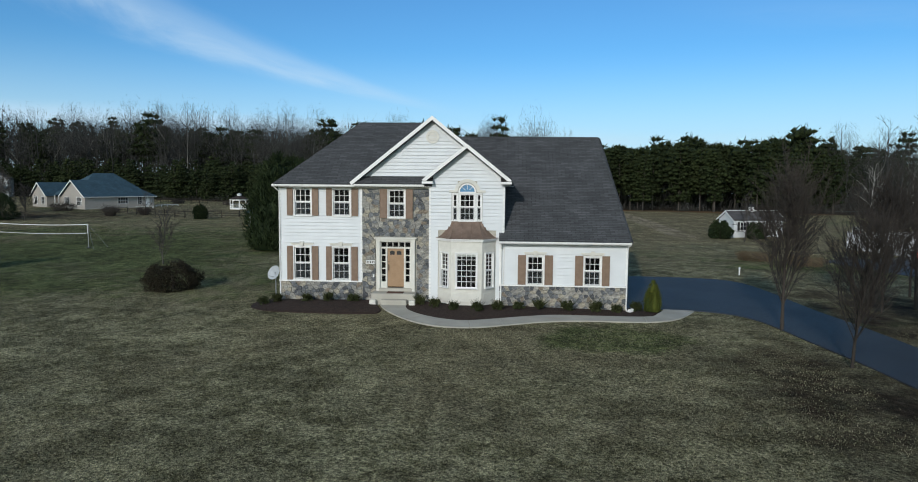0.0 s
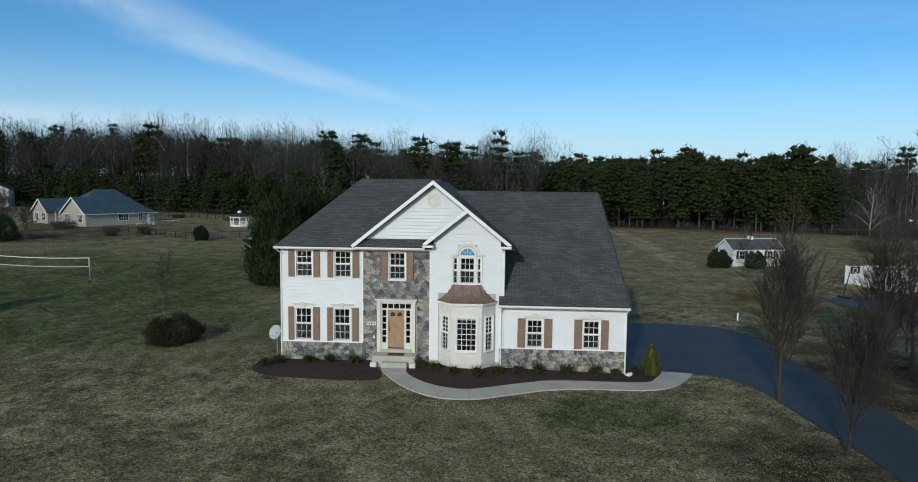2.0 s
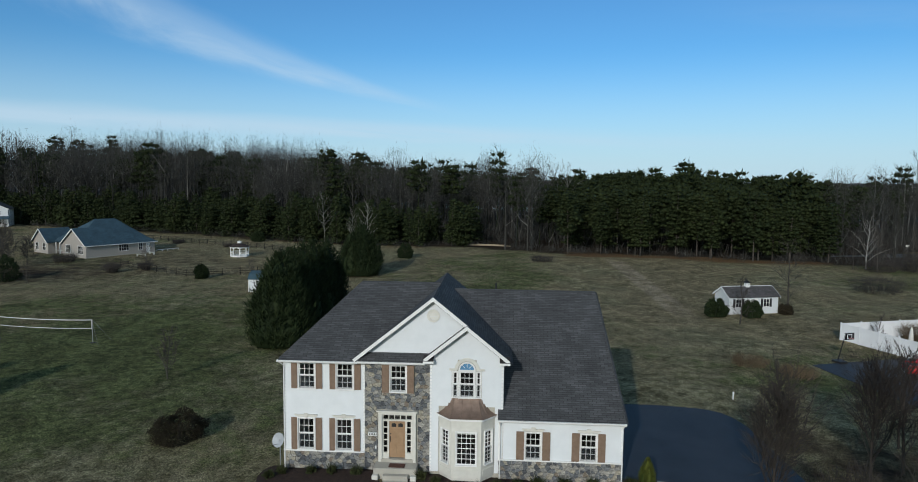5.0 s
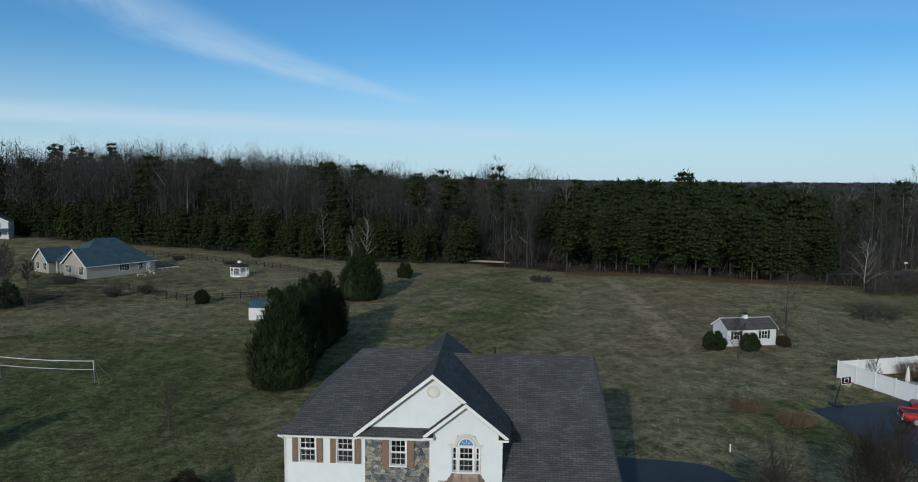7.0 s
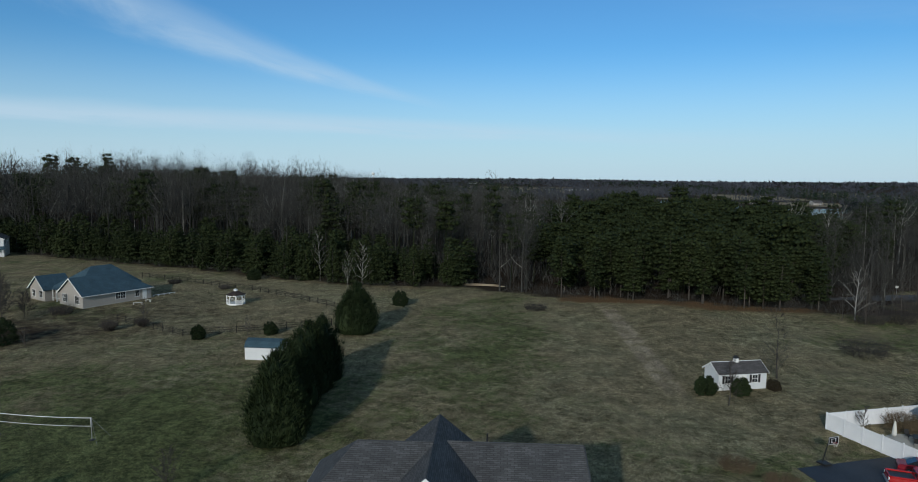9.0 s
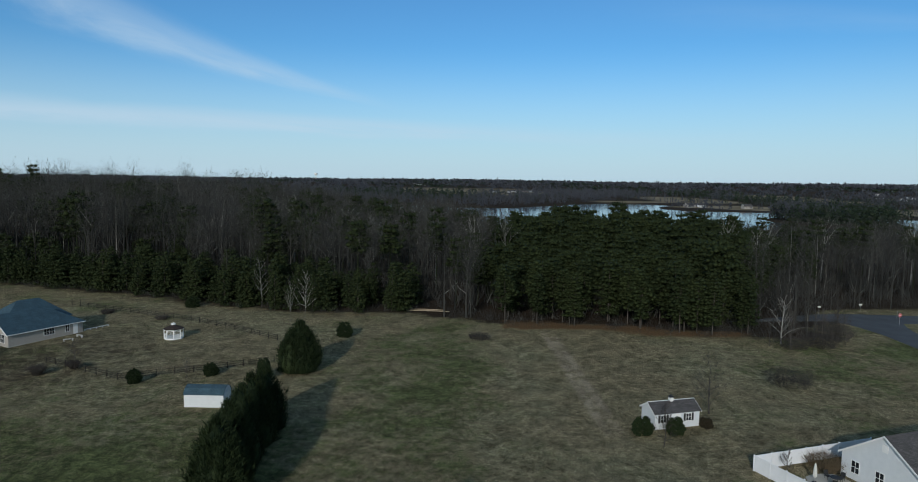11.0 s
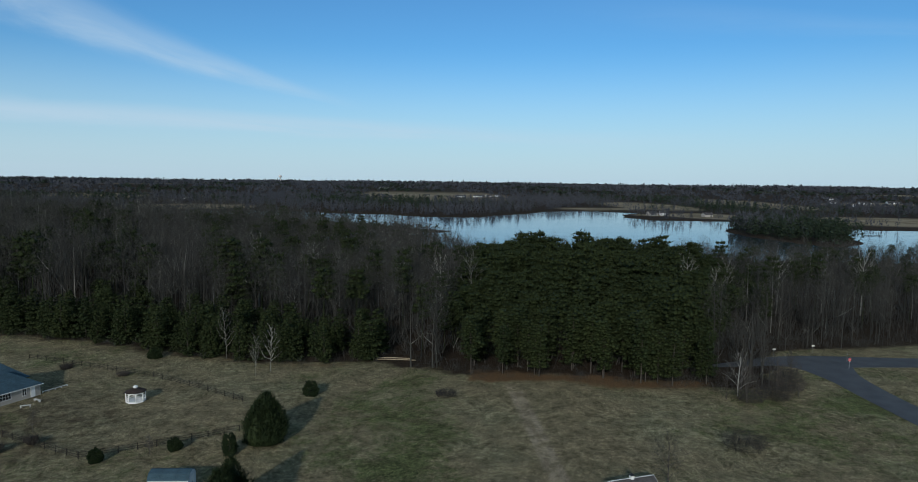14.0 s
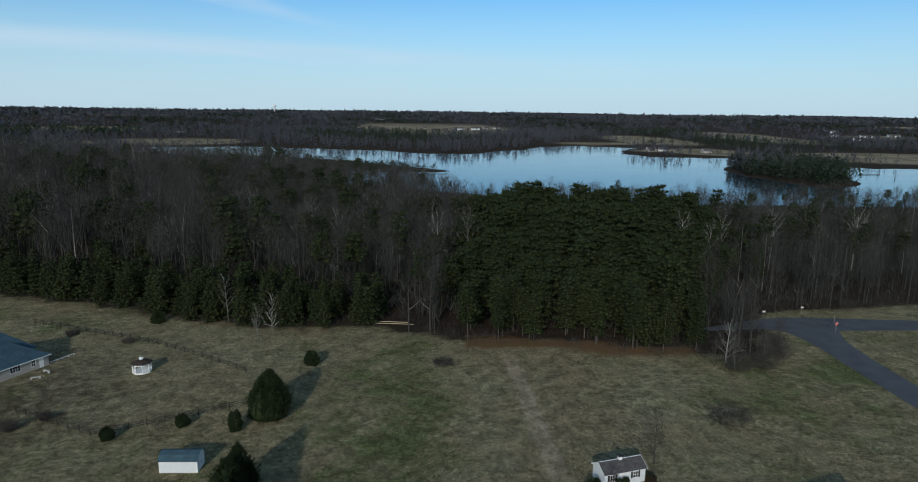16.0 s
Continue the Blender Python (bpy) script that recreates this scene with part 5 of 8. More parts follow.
def pine_arrays(h, base, radius, tiers, per, size, wide, rng, tube_n=5, dome=0.5):
    """Trunk and crown of a pine: tiers of flat boughs with gaps between them and a rounded, uneven top."""
    lean = rng.normal(size=2) * 0.02 * h
    axis = lambda t: np.array([lean[0] * t * t, lean[1] * t * t, h * t])
    trunk = [tri_tube([axis(t) for t in (-0.02, 0.3, 0.6, 0.93)], 0.016 * h ** 0.9, 0.03, tube_n)]
    cs, rs = [], []
    for i in range(tiers):
        t = i / (tiers - 1)
        z = base + (0.955 - base) * t
        swell_t = (1 - (0.90 if dome < 0.6 else 1.0) * t) ** dome * (0.62 + 0.38 * min(1, t / 0.25))
        reach = radius * (0.10 + 0.95 * swell_t) * rng.uniform(0.72, 1.12)
        k = max(1, int(round(1.5 + 5.0 * swell_t)))
        a0 = rng.uniform(0, 6.283)
        for j in range(k):
            a = a0 + 6.283 * j / k + rng.normal() * 0.35
            rr = reach * rng.uniform(0.55, 1.1)
            lift = rng.uniform(-0.10, 0.25) * rr
            at = axis(z)
            tip = at + np.array([math.cos(a) * rr, math.sin(a) * rr, lift])
            for f in ((0.5, 0.98) if rr > 1.5 else (0.85,)):
                cs.append(at + (tip - at) * f)
                rs.append(radius * rng.uniform(0.26, 0.44))
            if tube_n > 3 and j % 2 == 0:
                trunk.append(tri_tube([at - np.array([0, 0, 0.2]), tip], 0.05, 0.015, 3))
    return join(trunk), pads(cs, rs, per, size, wide, rng)


def crown_haze(h, spread, n_limb, n_sub, n_twig, wid, rng, low=0.34):
    """A woodland tree in winter as thin triangles: trunk, rising limbs and a haze of fine twigs in an oval crown."""
    lean = rng.normal(size=2) * 0.025 * h
    axis = lambda t: np.stack([lean[0] * t * t, lean[1] * t * t, h * t], -1)
    trunk = tri_tube([axis(np.float64(t)) for t in (-0.02, 0.35, 0.65, 0.88)], 0.0075 * h, 0.03, 3)

    def shell(k, inner):
        d = rng.normal(size=(k, 3))
        d[:, 2] = np.abs(d[:, 2]) * 1.1 - 0.45
        d /= np.linalg.norm(d, axis=1)[:, None]
        q = rng.uniform(inner, 1, k) ** 0.6
        lob = 1 + 0.22 * np.sin(3 * np.arctan2(d[:, 1], d[:, 0]) + h) * np.cos(2 * d[:, 2] + spread)
        return axis(np.float64(0.64)) + d * (q * lob)[:, None] * np.array([spread * h, spread * h, 0.36 * h])

    tips = shell(n_limb, 0.75)
    at = axis(np.clip((tips[:, 2] / h) - rng.uniform(0.18, 0.40, n_limb), low, 0.8))
    v = tips - at
    ln = np.linalg.norm(v, axis=1)
    limbs = needles(at, v / ln[:, None], ln, wid * 3.0)
    near = lambda p: at[:, None] + (tips - at)[:, None] * rng.uniform(0.25, 0.95, (n_limb, p, 1))
    s0 = near(max(1, n_sub // n_limb)).reshape(-1, 3)
    v = shell(len(s0), 0.6) - s0
    v = v * 0.38 + np.array([0, 0, 0.05 * h])
    ln = np.linalg.norm(v, axis=1)
    subs = needles(s0, v / ln[:, None], ln, wid * 1.7)
    c = shell(n_twig, 0.30)
    mid = axis(np.float64(0.45))
    v = (c - mid) / np.linalg.norm(c - mid, axis=1)[:, None] + np.array([0, 0, 0.22]) + rng.normal(size=c.shape) * 0.55
    v /= np.linalg.norm(v, axis=1)[:, None]
    ln = h * rng.uniform(0.03, 0.085, n_twig)
    return join([trunk, limbs, subs, needles(c - v * ln[:, None] * 0.6, v, ln, wid)])


def bare_arrays(h, spread, rng, limbs=13, subs=5, twigs=7, fork=0.25, wid=1.0, tube_n=6, sides=3, rise=0.0):
    """A leafless broad-leaved tree: trunk with limbs, and fine twigs."""
    lean = rng.normal(size=2) * 0.03 * h
    pt = lambda t: np.array([lean[0] * t * t + 0.12 * math.sin(5 * t + h), lean[1] * t * t, h * t])
    wood = [tri_tube([pt(t) for t in (-0.02, 0.2, 0.45, 0.7, 0.92)], (0.014 if subs > 3 and sides == 3 else 0.0036) * h, 0.02, tube_n)]
    tp, td, tl, tw = [], [], [], []
    for i in range(limbs):
        t = fork + (0.93 - fork) * (i + rng.uniform(0, 0.8)) / limbs
        a = i * 2.4 + rng.normal() * 0.4
        up = rng.uniform(0.55, 1.15) + 0.5 * t + rise * rng.uniform(0.5, 1.5)
        d = np.array([math.cos(a), math.sin(a), up])
        d /= np.linalg.norm(d)
        ln = h * spread * (1.15 - 0.75 * t) * rng.uniform(0.7, 1.2)
        p = pt(t)
        bend = np.array([0, 0, 0.18 * ln])
        q1, q2 = p + d * ln * 0.5 + rng.normal(size=3) * 0.05 * ln, p + d * ln + bend
        if sides:
            wood.append(tri_tube([p, q1, q2], 0.0055 * h * (1.2 - t), 0.012, sides))
        else:
            tp.append(p), td.append((q2 - p) / np.linalg.norm(q2 - p)), tl.append(np.linalg.norm(q2 - p)), tw.append(1.3)
        for j in range(subs):
            f = 0.25 + 0.75 * (j + rng.uniform()) / subs
            s0 = p + (q1 - p) * 2 * f if f < 0.5 else q1 + (q2 - q1) * (2 * f - 1)
            sd = d + rng.normal(size=3) * 0.55 + np.array([0, 0, 0.25])
            sd /= np.linalg.norm(sd)
            sl = ln * rng.uniform(0.3, 0.6)
            if sides:
                wood.append(tri_tube([s0, s0 + sd * sl], 0.018 * wid, 0.007 * wid, 3))
            else:
                tp.append(s0), td.append(sd), tl.append(sl), tw.append(1.0)
            for k in range(twigs):
                g = rng.uniform(0.2, 1)
                e = sd + rng.normal(size=3) * 0.42 + np.array([0, 0, 0.4])
                tp.append(s0 + sd * sl * g), td.append(e / np.linalg.norm(e)), tl.append(sl * rng.uniform(0.3, 0.75)), tw.append(1.0 if sides else 0.72)
    return join(wood), needles(np.array(tp), np.array(td), np.array(tl), 0.010 * wid * np.array(tw))


def tree_thing(name, label, trunk, crown, m_trunk, m_crown, crown_name="crown", smooth_trunk=True):
    e = thing(name, label, "tree")
    part("trunk", np_mesh("trunk", *trunk, m_trunk), m_trunk, e, smooth=smooth_trunk)
    tagged(part(crown_name, np_mesh(crown_name, *crown, m_crown), m_crown, e), kind="stuff")
    return e


def scatter(base, places, rng):
    """Many small plants of one kind joined into one set of arrays: places are x, y, scale."""
    vs, ts, k = [], [], 0
    for i, (x, y, s) in enumerate(places):
        v, t = base[i % len(base)]
        a = rng.uniform(0, 6.283)
        c, sn = math.cos(a), math.sin(a)
        w = np.empty_like(v)
        w[:, 0] = (v[:, 0] * c - v[:, 1] * sn) * s * rng.uniform(0.85, 1.15) + x
        w[:, 1] = (v[:, 0] * sn + v[:, 1] * c) * s + y
        w[:, 2] = v[:, 2] * s * rng.uniform(0.9, 1.1)
        vs.append((w, float(x), float(y))), ts.append(t + k)
        k += len(v)
    z = ground_z(np.array([q[1] for q in vs]), np.array([q[2] for q in vs]))
    for (w, _, _), h in zip(vs, z):
        w[:, 2] += h
    return np.concatenate([q[0] for q in vs]), np.concatenate(ts)


def species(x, y, rng):
    """What grows where in the woods."""
    d = float(wooded(x, y))
    n = 4 * math.sin(x * 0.13) + 4 * math.sin(y * 0.17 + x * 0.05) + rng.normal() * 2.5
    left, right = 4 + (y - 112) * 0.29, 66 + 0.66 * min(y - 95, 91) + 0.2 * max(0, y - 186)
    if left + n < x < right + n and y < 262 + n:
        return "pine"
    if x <= left + n:
        if d < 24 + 1.5 * n and (x < 0) and rng.uniform() > 0.45 * float(sst(-78, -110, x)):
            return "young_pine"
        if -14 < x and d < 60:
            return "tall_pine" if rng.uniform() < 0.10 else "bare"
        return "tall_pine" if rng.uniform() < (0.13 if x < -50 and d < 70 else 0.08) else "bare"
    return "tall_pine" if y > 150 and rng.uniform() < 0.07 else "bare"


def swell(x, y):
    """Crowns rise and fall in groups."""
    return 1 + 0.13 * math.sin(x * 0.21 + 1.3 * math.sin(y * 0.09)) * math.sin(y * 0.16 + 1) + 0.07 * math.sin(x * 0.47 + y * 0.33)


def build_woods():
    rng = np.random.default_rng(5)
    pines = [tree_thing("pine_tree", "tall loblolly pine with a bare lower trunk at the wood's edge", *pine_arrays(17.5, b, 3.9, 14, 19, 0.66, 0.062, rng), M_BARK, M_PINE) for b in (0.20, 0.28, 0.15, 0.36)]
    young = [tree_thing("pine_tree", "bushy young pine green almost to the ground", *pine_arrays(12.5, b, 3.3, 13, 19, 0.58, 0.060, rng, dome=0.7), M_BARK, M_PINE) for b in (0.06, 0.09, 0.13)]
    bares = [tree_thing("bare_tree", "leafless grey-brown woodland tree", *bare_arrays(h, 0.26, rng, twigs=9, wid=1.7), M_WOODS, M_WOODS, "crown") for h in (21, 24, 18, 15)]
    pales = [tree_thing("sycamore_tree", "leafless pale-barked sycamore standing out of the woods", *bare_arrays(h, 0.33, rng, limbs=15, subs=6, twigs=9, wid=1.5, fork=0.32), M_PALEBARK, M_PALETWIG, "crown") for h in (23, 20, 21.5, 18)]
    used = set()

    def plant(kit, x, y, s, group):
        o = kit[int(rng.integers(len(kit)))]
        m = pose(x, y, gz(x, y) - 0.05, 0, 0, rng.uniform(0, 360)) @ Matrix.Diagonal((s * rng.uniform(0.92, 1.08), s * rng.uniform(0.92, 1.08), s, 1))
        if o not in used:
            used.add(o)
            o["group"] = group
            o.matrix_basis = m
            return
        c = copy_thing(o, Matrix.Translation((0, 0, 0)))
        c.matrix_basis = m

    lo_pine, lo_bare, lo_tall = [], [], []
    for x0 in np.arange(-430, 460, 5.4):
        for y0 in np.arange(88, 470, 5.4):
            x, y = x0 + rng.uniform(-3.2, 3.2), y0 + rng.uniform(-3.2, 3.2)
            d = float(wooded(x, y))
            if y > 345 and (x > 150 or rng.uniform() < 0.55) or (x < -210 and rng.uniform() < 0.55):
                continue
            if d < 0.5 or x < -0.95 * y - 40 or x > 1.05 * y + 40 or float(lake_depth(x, y)) > -9:
                continue
            if -6 < x < 8 and d < 20 and abs(x - 0.5 + 0.1 * (y - 117)) < 3.4:
                continue                      # the trail that enters the woods
            if 93 < x < 116 and 100 < y < 126.5:
                continue
            kind = species(x, y, rng)
            shown = -150 < x < 120
            if kind == "pine":
                if d < 17 and shown:
                    plant(pines, x, y, rng.uniform(0.62, 0.88) * swell(x, y), "pines at the wood's edge")
                else:
                    lo_pine.append((x, y, (rng.uniform(0.66, 0.90) + 0.33 * float(sst(30, 140, d)) - 0.20 * float(sst(95, 135, x))) * swell(x, y)))
            elif kind == "young_pine":
                if d < 13 and shown:
                    plant(young, x, y, rng.uniform(0.62, 0.98), "young pines at the wood's edge")
                else:
                    lo_pine.append((x, y, rng.uniform(0.52, 0.74)))
            elif kind == "tall_pine":
                lo_tall.append((x, y, rng.uniform(1.05, 1.4) + 0.15 * float(sst(-40, -110, x)) - 0.22 * float(sst(-30, 40, x)) - 0.42 * float(sst(205, 270, y) * sst(-20, 40, x))))
            else:
                if d < 16 and shown and rng.uniform() < 0.75:
                    plant(bares, x, y, rng.uniform(0.5, 0.95), "bare trees at the wood's edge")
                else:
                    tall = 1.0 + 0.34 * float(sst(-20, -110, x)) - 0.16 * float(sst(0, 60, x))
                    if rng.uniform() < (0.9 if d < 45 or -90 < x < 45 or 70 < x < 190 else 0.65 if y < 230 else 0.5):
                        lo_bare.append((x, y, rng.uniform(0.80, 1.16) * 1.06 * tall * (1 - 0.28 * float(sst(205, 280, y) * sst(5, 50, x)) * (1 - 0.4 * float(sst(150, 220, x))))))
    # single trees that stand out
    for x, y, s in ((-52.4, 172, 1.5), (-219, 283, 1.75), (-211, 288, 1.65), (-190, 283, 1.78), (-135, 256, 1.5), (-127, 262, 1.35), (-97, 215, 1.3)):
        plant(pines, x, y, s, "pines at the wood's edge")
    for x, y, s in ((-70, 172, 0.9), (-66, 178, 0.8), (-47, 190, 1.05), (-30, 200, 1.0), (-20, 192, 1.05), (-12, 196, 0.95), (-6, 180, 0.95), (2, 176, 0.85), (14, 172, 0.9), (-30, 158, 0.75), (-18, 160, 0.75), (24, 170, 0.9), (36, 240, 0.9), (98, 176, 1.0), (112, 176, 1.05), (104, 168, 0.9), (128, 172, 1.05), (148, 178, 1.0), (-55, 196, 1.0), (158, 172, 1.0), (166, 182, 0.95)):
        plant(pales, x, y, s * rng.uniform(0.82, 1.06), "pale sycamores in the woods")
    for x, y, s in ((3, 195, 1.22), (22, 195, 1.05), (-8, 200, 1.1), (14, 210, 1.12), (112, 150, 1.0), (121, 158, 1.05), (133, 155, 0.95)):
        plant(bares[:2], x, y, s, "bare trees at the wood's edge")
    lp = [join(pine_arrays(17.5, b, 4.3, 8, 9, 0.95, 0.14, rng, 3, dome)) for b, dome in ((0.48, 0.42), (0.42, 0.5), (0.55, 0.36), (0.5, 0.45), (0.6, 0.38))]
    lq = [join(pine_arrays(17.5, b, 4.5, 5, 7, 1.15, 0.19, rng, 3, dome)) for b, dome in ((0.55, 0.42), (0.5, 0.5), (0.6, 0.36), (0.62, 0.45), (0.66, 0.38))]
    lt = [join(pine_arrays(17.5, b, 3.6, 6, 12, 0.9, 0.11, rng, 3, 0.4)) for b in (0.55, 0.62, 0.5, 0.66)]
    lb = [crown_haze(20.0 * k, w, 11, 44, 560, 0.017, rng) for k, w in ((1.0, 0.19), (0.96, 0.16), (1.06, 0.21), (0.9, 0.18), (1.0, 0.24), (1.1, 0.17), (0.95, 0.2))]
    # a low fringe of bushy pines closes the edge of the left woods
    fringe = []
    for q in range(250):
        x = rng.uniform(-170, -3)
        fringe.append((x, float(np.interp(x, EDGE_X, EDGE_Y)) + rng.uniform(2, 20), rng.uniform(0.62, 0.95)))
    ly = [join(pine_arrays(11, b, 3.3, 7, 9, 0.75, 0.11, rng, 3, 0.7)) for b in (0.05, 0.1, 0.08)]
    mp = np_mesh("pine_woods", *join([scatter(lp, [p for p in lo_pine if p[1] < 150], rng), scatter(lq, [p for p in lo_pine if p[1] >= 150], rng), scatter(lt, lo_tall, rng), scatter(ly, fringe, rng)]), M_PINE)
    tagged(new("pine_woods", mp), "dense dark green pine woods behind the field", "woods", kind="stuff")
    far = [crown_haze(20.5 * k, w, 8, 16, 210, 0.055, rng) for k, w in ((1.0, 0.2), (0.93, 0.17), (1.08, 0.22), (1.0, 0.25), (0.97, 0.19), (1.05, 0.18))]
    skyline = lambda p: p[1] < 190 or (p[0] < -20 and p[1] < 320 and p[0] > -0.85 * p[1])
    mb = np_mesh("bare_woods", *join([scatter(lb, [p for p in lo_bare if skyline(p)], rng), scatter(far, [p for p in lo_bare if not skyline(p)], rng)]), M_WOODS)
    tagged(new("bare_woods", mb), "leafless grey-brown woods between field and lake", "woods", kind="stuff")
    # brush along the edge
    tp, td, tl, tw = [], [], [], []
    for q in range(4300):
        x = rng.uniform(-150, 118) if q < 1100 else rng.uniform(60, 260) if q < 2600 else rng.uniform(-250, 140)
        y = float(np.interp(x, EDGE_X, EDGE_Y)) + (rng.uniform(-1.5, 12 if q < 1100 else 45) if q < 2600 else rng.uniform(12, 80))
        if -3 < x < 4.5 and y < 124 or (93 < x < 116 and y > 100 and y < 127):
            continue
        hh = rng.uniform(0.6, 2.6) if q < 1100 else rng.uniform(2, 6) if q < 2600 else rng.uniform(2.5, 8)
        for k in range(16):
            d = np.array([rng.normal() * 0.45, rng.normal() * 0.45, 1.0])
            p = np.array([x + rng.normal() * 0.7, y + rng.normal() * 0.7, 0])
            p[2] = gz(p[0], p[1]) + rng.uniform(0, 0.4) * hh
            tp.append(p), td.append(d / np.linalg.norm(d)), tl.append(hh * rng.uniform(0.4, 1)), tw.append(0.018 if q < 2600 else 0.075)
    tagged(new("brush", np_mesh("brush", *needles(np.array(tp), np.array(td), np.array(tl), np.array(tw)), M_WOODS)), "bare brown brush and saplings along the wood's edge", "brush", kind="stuff")
    # far shores and horizon: crowns of distant woods
    dist = np.concatenate([rng.uniform(560, 1500, 12000), rng.uniform(1500, 4400, 8500)])
    ang = rng.uniform(-0.86, 0.92, len(dist))
    X, Y = np.sin(ang) * dist, np.cos(ang) * dist - 36
    ok = (lake_depth(X, Y) < -6) & (far_field(X, Y) < 0.4) & (wooded(X, Y) > 5) & (inside_island(X, Y) < -12)
    ok &= ~((Y < 345) & (np.abs(X) < 430)) & ~((X > 400) & (Y > 560) & (Y < 650))
    X, Y, dist = X[ok], Y[ok], dist[ok]
    # the wooded island, and single trees along the field shore behind it
    px, py = rng.uniform(310, 430, 900), rng.uniform(430, 640, 900)
    on = inside_island(px, py) > 3
    sx = rng.uniform(470, 760, 26)
    X, Y = np.concatenate([X, px[on], sx]), np.concatenate([Y, py[on], np.interp(sx, [470, 562, 700, 760], [650, 604, 592, 588]) + rng.uniform(0, 14, 26)])
    dist = np.concatenate([dist, np.full(int(on.sum()) + 26, 560.0)])
    Z = ground_z(X, Y)
    far_v = {"far_pines": [], "far_bare_woods": []}
    island = inside_island(X, Y) > 0
    noise_v = np.sin(X * 0.011 + 2) + np.sin(Y * 0.013 + X * 0.004) + 0.6 * np.sin(X * 0.033 + Y * 0.021)
    for x, y, z, d, isl, nv in zip(X, Y, Z, dist, island, noise_v):
        far_off = d > 1500
        s = 1.0 + 1.6 * max(0.0, (d - 1400) / 1800)
        pine = nv + rng.normal() * 0.5 > (-0.3 if isl else 0.75)
        h = rng.uniform(8, 12) if far_off else rng.uniform(11, 17) * (1.15 if isl else 1)
        if -110 < x < 70 and 480 < y < 660:
            h *= 0.35
        r = rng.uniform(2.6, 4.4) * s * (1.6 if far_off else 1.0)
        k = 12 if far_off else 34 if isl else 24
        t = rng.uniform(0.10, 1.0, k)
        a = rng.uniform(0, 6.283, k)
        if pine:
            rr = r * (1 - t ** 3.2) ** 0.6 * rng.uniform(0.2, 1, k)
            size = r * (0.42 if d < 1200 else 0.8)
            q = rng.normal(size=(k, 3, 3)) * np.array([0.5 * size, 0.5 * size, min(0.42 * size, 0.16 * h)])
        else:
            rr = r * np.sin(np.pi * np.clip(t * 0.75 + 0.25, 0, 1)) ** 0.7 * rng.uniform(0.1, 1, k)
            up = h * rng.uniform(0.07, 0.16, k) * (1.5 if far_off else 1)
            w = r * (0.13 if d < 1200 else 0.26 if far_off else 0.17)
            q = rng.normal(size=(k, 3, 3)) * w
            q[:, 2, 2] += up
            q[:, :2, 2] -= up[:, None] * 0.5
        p = np.stack([x + rr * np.cos(a), y + rr * np.sin(a), z + h * t * (0.75 if far_off else 0.92)], 1)
        v = (p[:, None, :] + q).reshape(-1, 3)
        v[:, 2] = np.maximum(v[:, 2], z)
        far_v["far_pines" if pine else "far_bare_woods"].append((v, np.arange(3 * k).reshape(-1, 3)))
    for key, label, ma in (("far_pines", "dark green pines on the island and far shores", M_FARPINE), ("far_bare_woods", "leafless woods reaching to the horizon, distance haze in their blue-grey colour", M_FARWOODS_HAZE)):
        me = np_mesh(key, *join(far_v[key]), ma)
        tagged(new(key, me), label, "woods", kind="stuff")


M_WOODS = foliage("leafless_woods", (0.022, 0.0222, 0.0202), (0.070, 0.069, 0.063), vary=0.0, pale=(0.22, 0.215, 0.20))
# haze over the distance is put into this bluer woods colour
M_FARWOODS_HAZE = foliage("leafless_woods_haze_tint", (0.044, 0.048, 0.058), (0.062, 0.066, 0.079), vary=0.0)
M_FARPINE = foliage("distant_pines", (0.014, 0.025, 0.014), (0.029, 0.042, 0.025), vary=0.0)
build_woods()


def shrub_arrays(rx, ry, h, n, size, rng, upright=0.0):
    """A leafy bush: clumps on a low dome."""
    a, t = rng.uniform(0, 6.283, n), rng.uniform(0, 1, n)
    zz = t * h
    prof = np.sqrt(np.clip(1 - (np.abs(t - 0.42) / 0.62) ** 2.2, 0.02, 1))
    rr = prof * rng.uniform(0.72, 1.0, n)
    rr = rr * (1 + 0.16 * np.sin(2 * a + h * 3) + 0.13 * np.sin(5 * a + 6 * t + rx * 4))
    zz = zz * (0.9 + 0.14 * np.sin(3 * a + rx * 9))
    c = np.stack([rx * rr * np.cos(a), ry * rr * np.sin(a), zz], 1)
    return clump_tris(c, min(rx, h) * 0.13, 14, size, rng, 0.9)


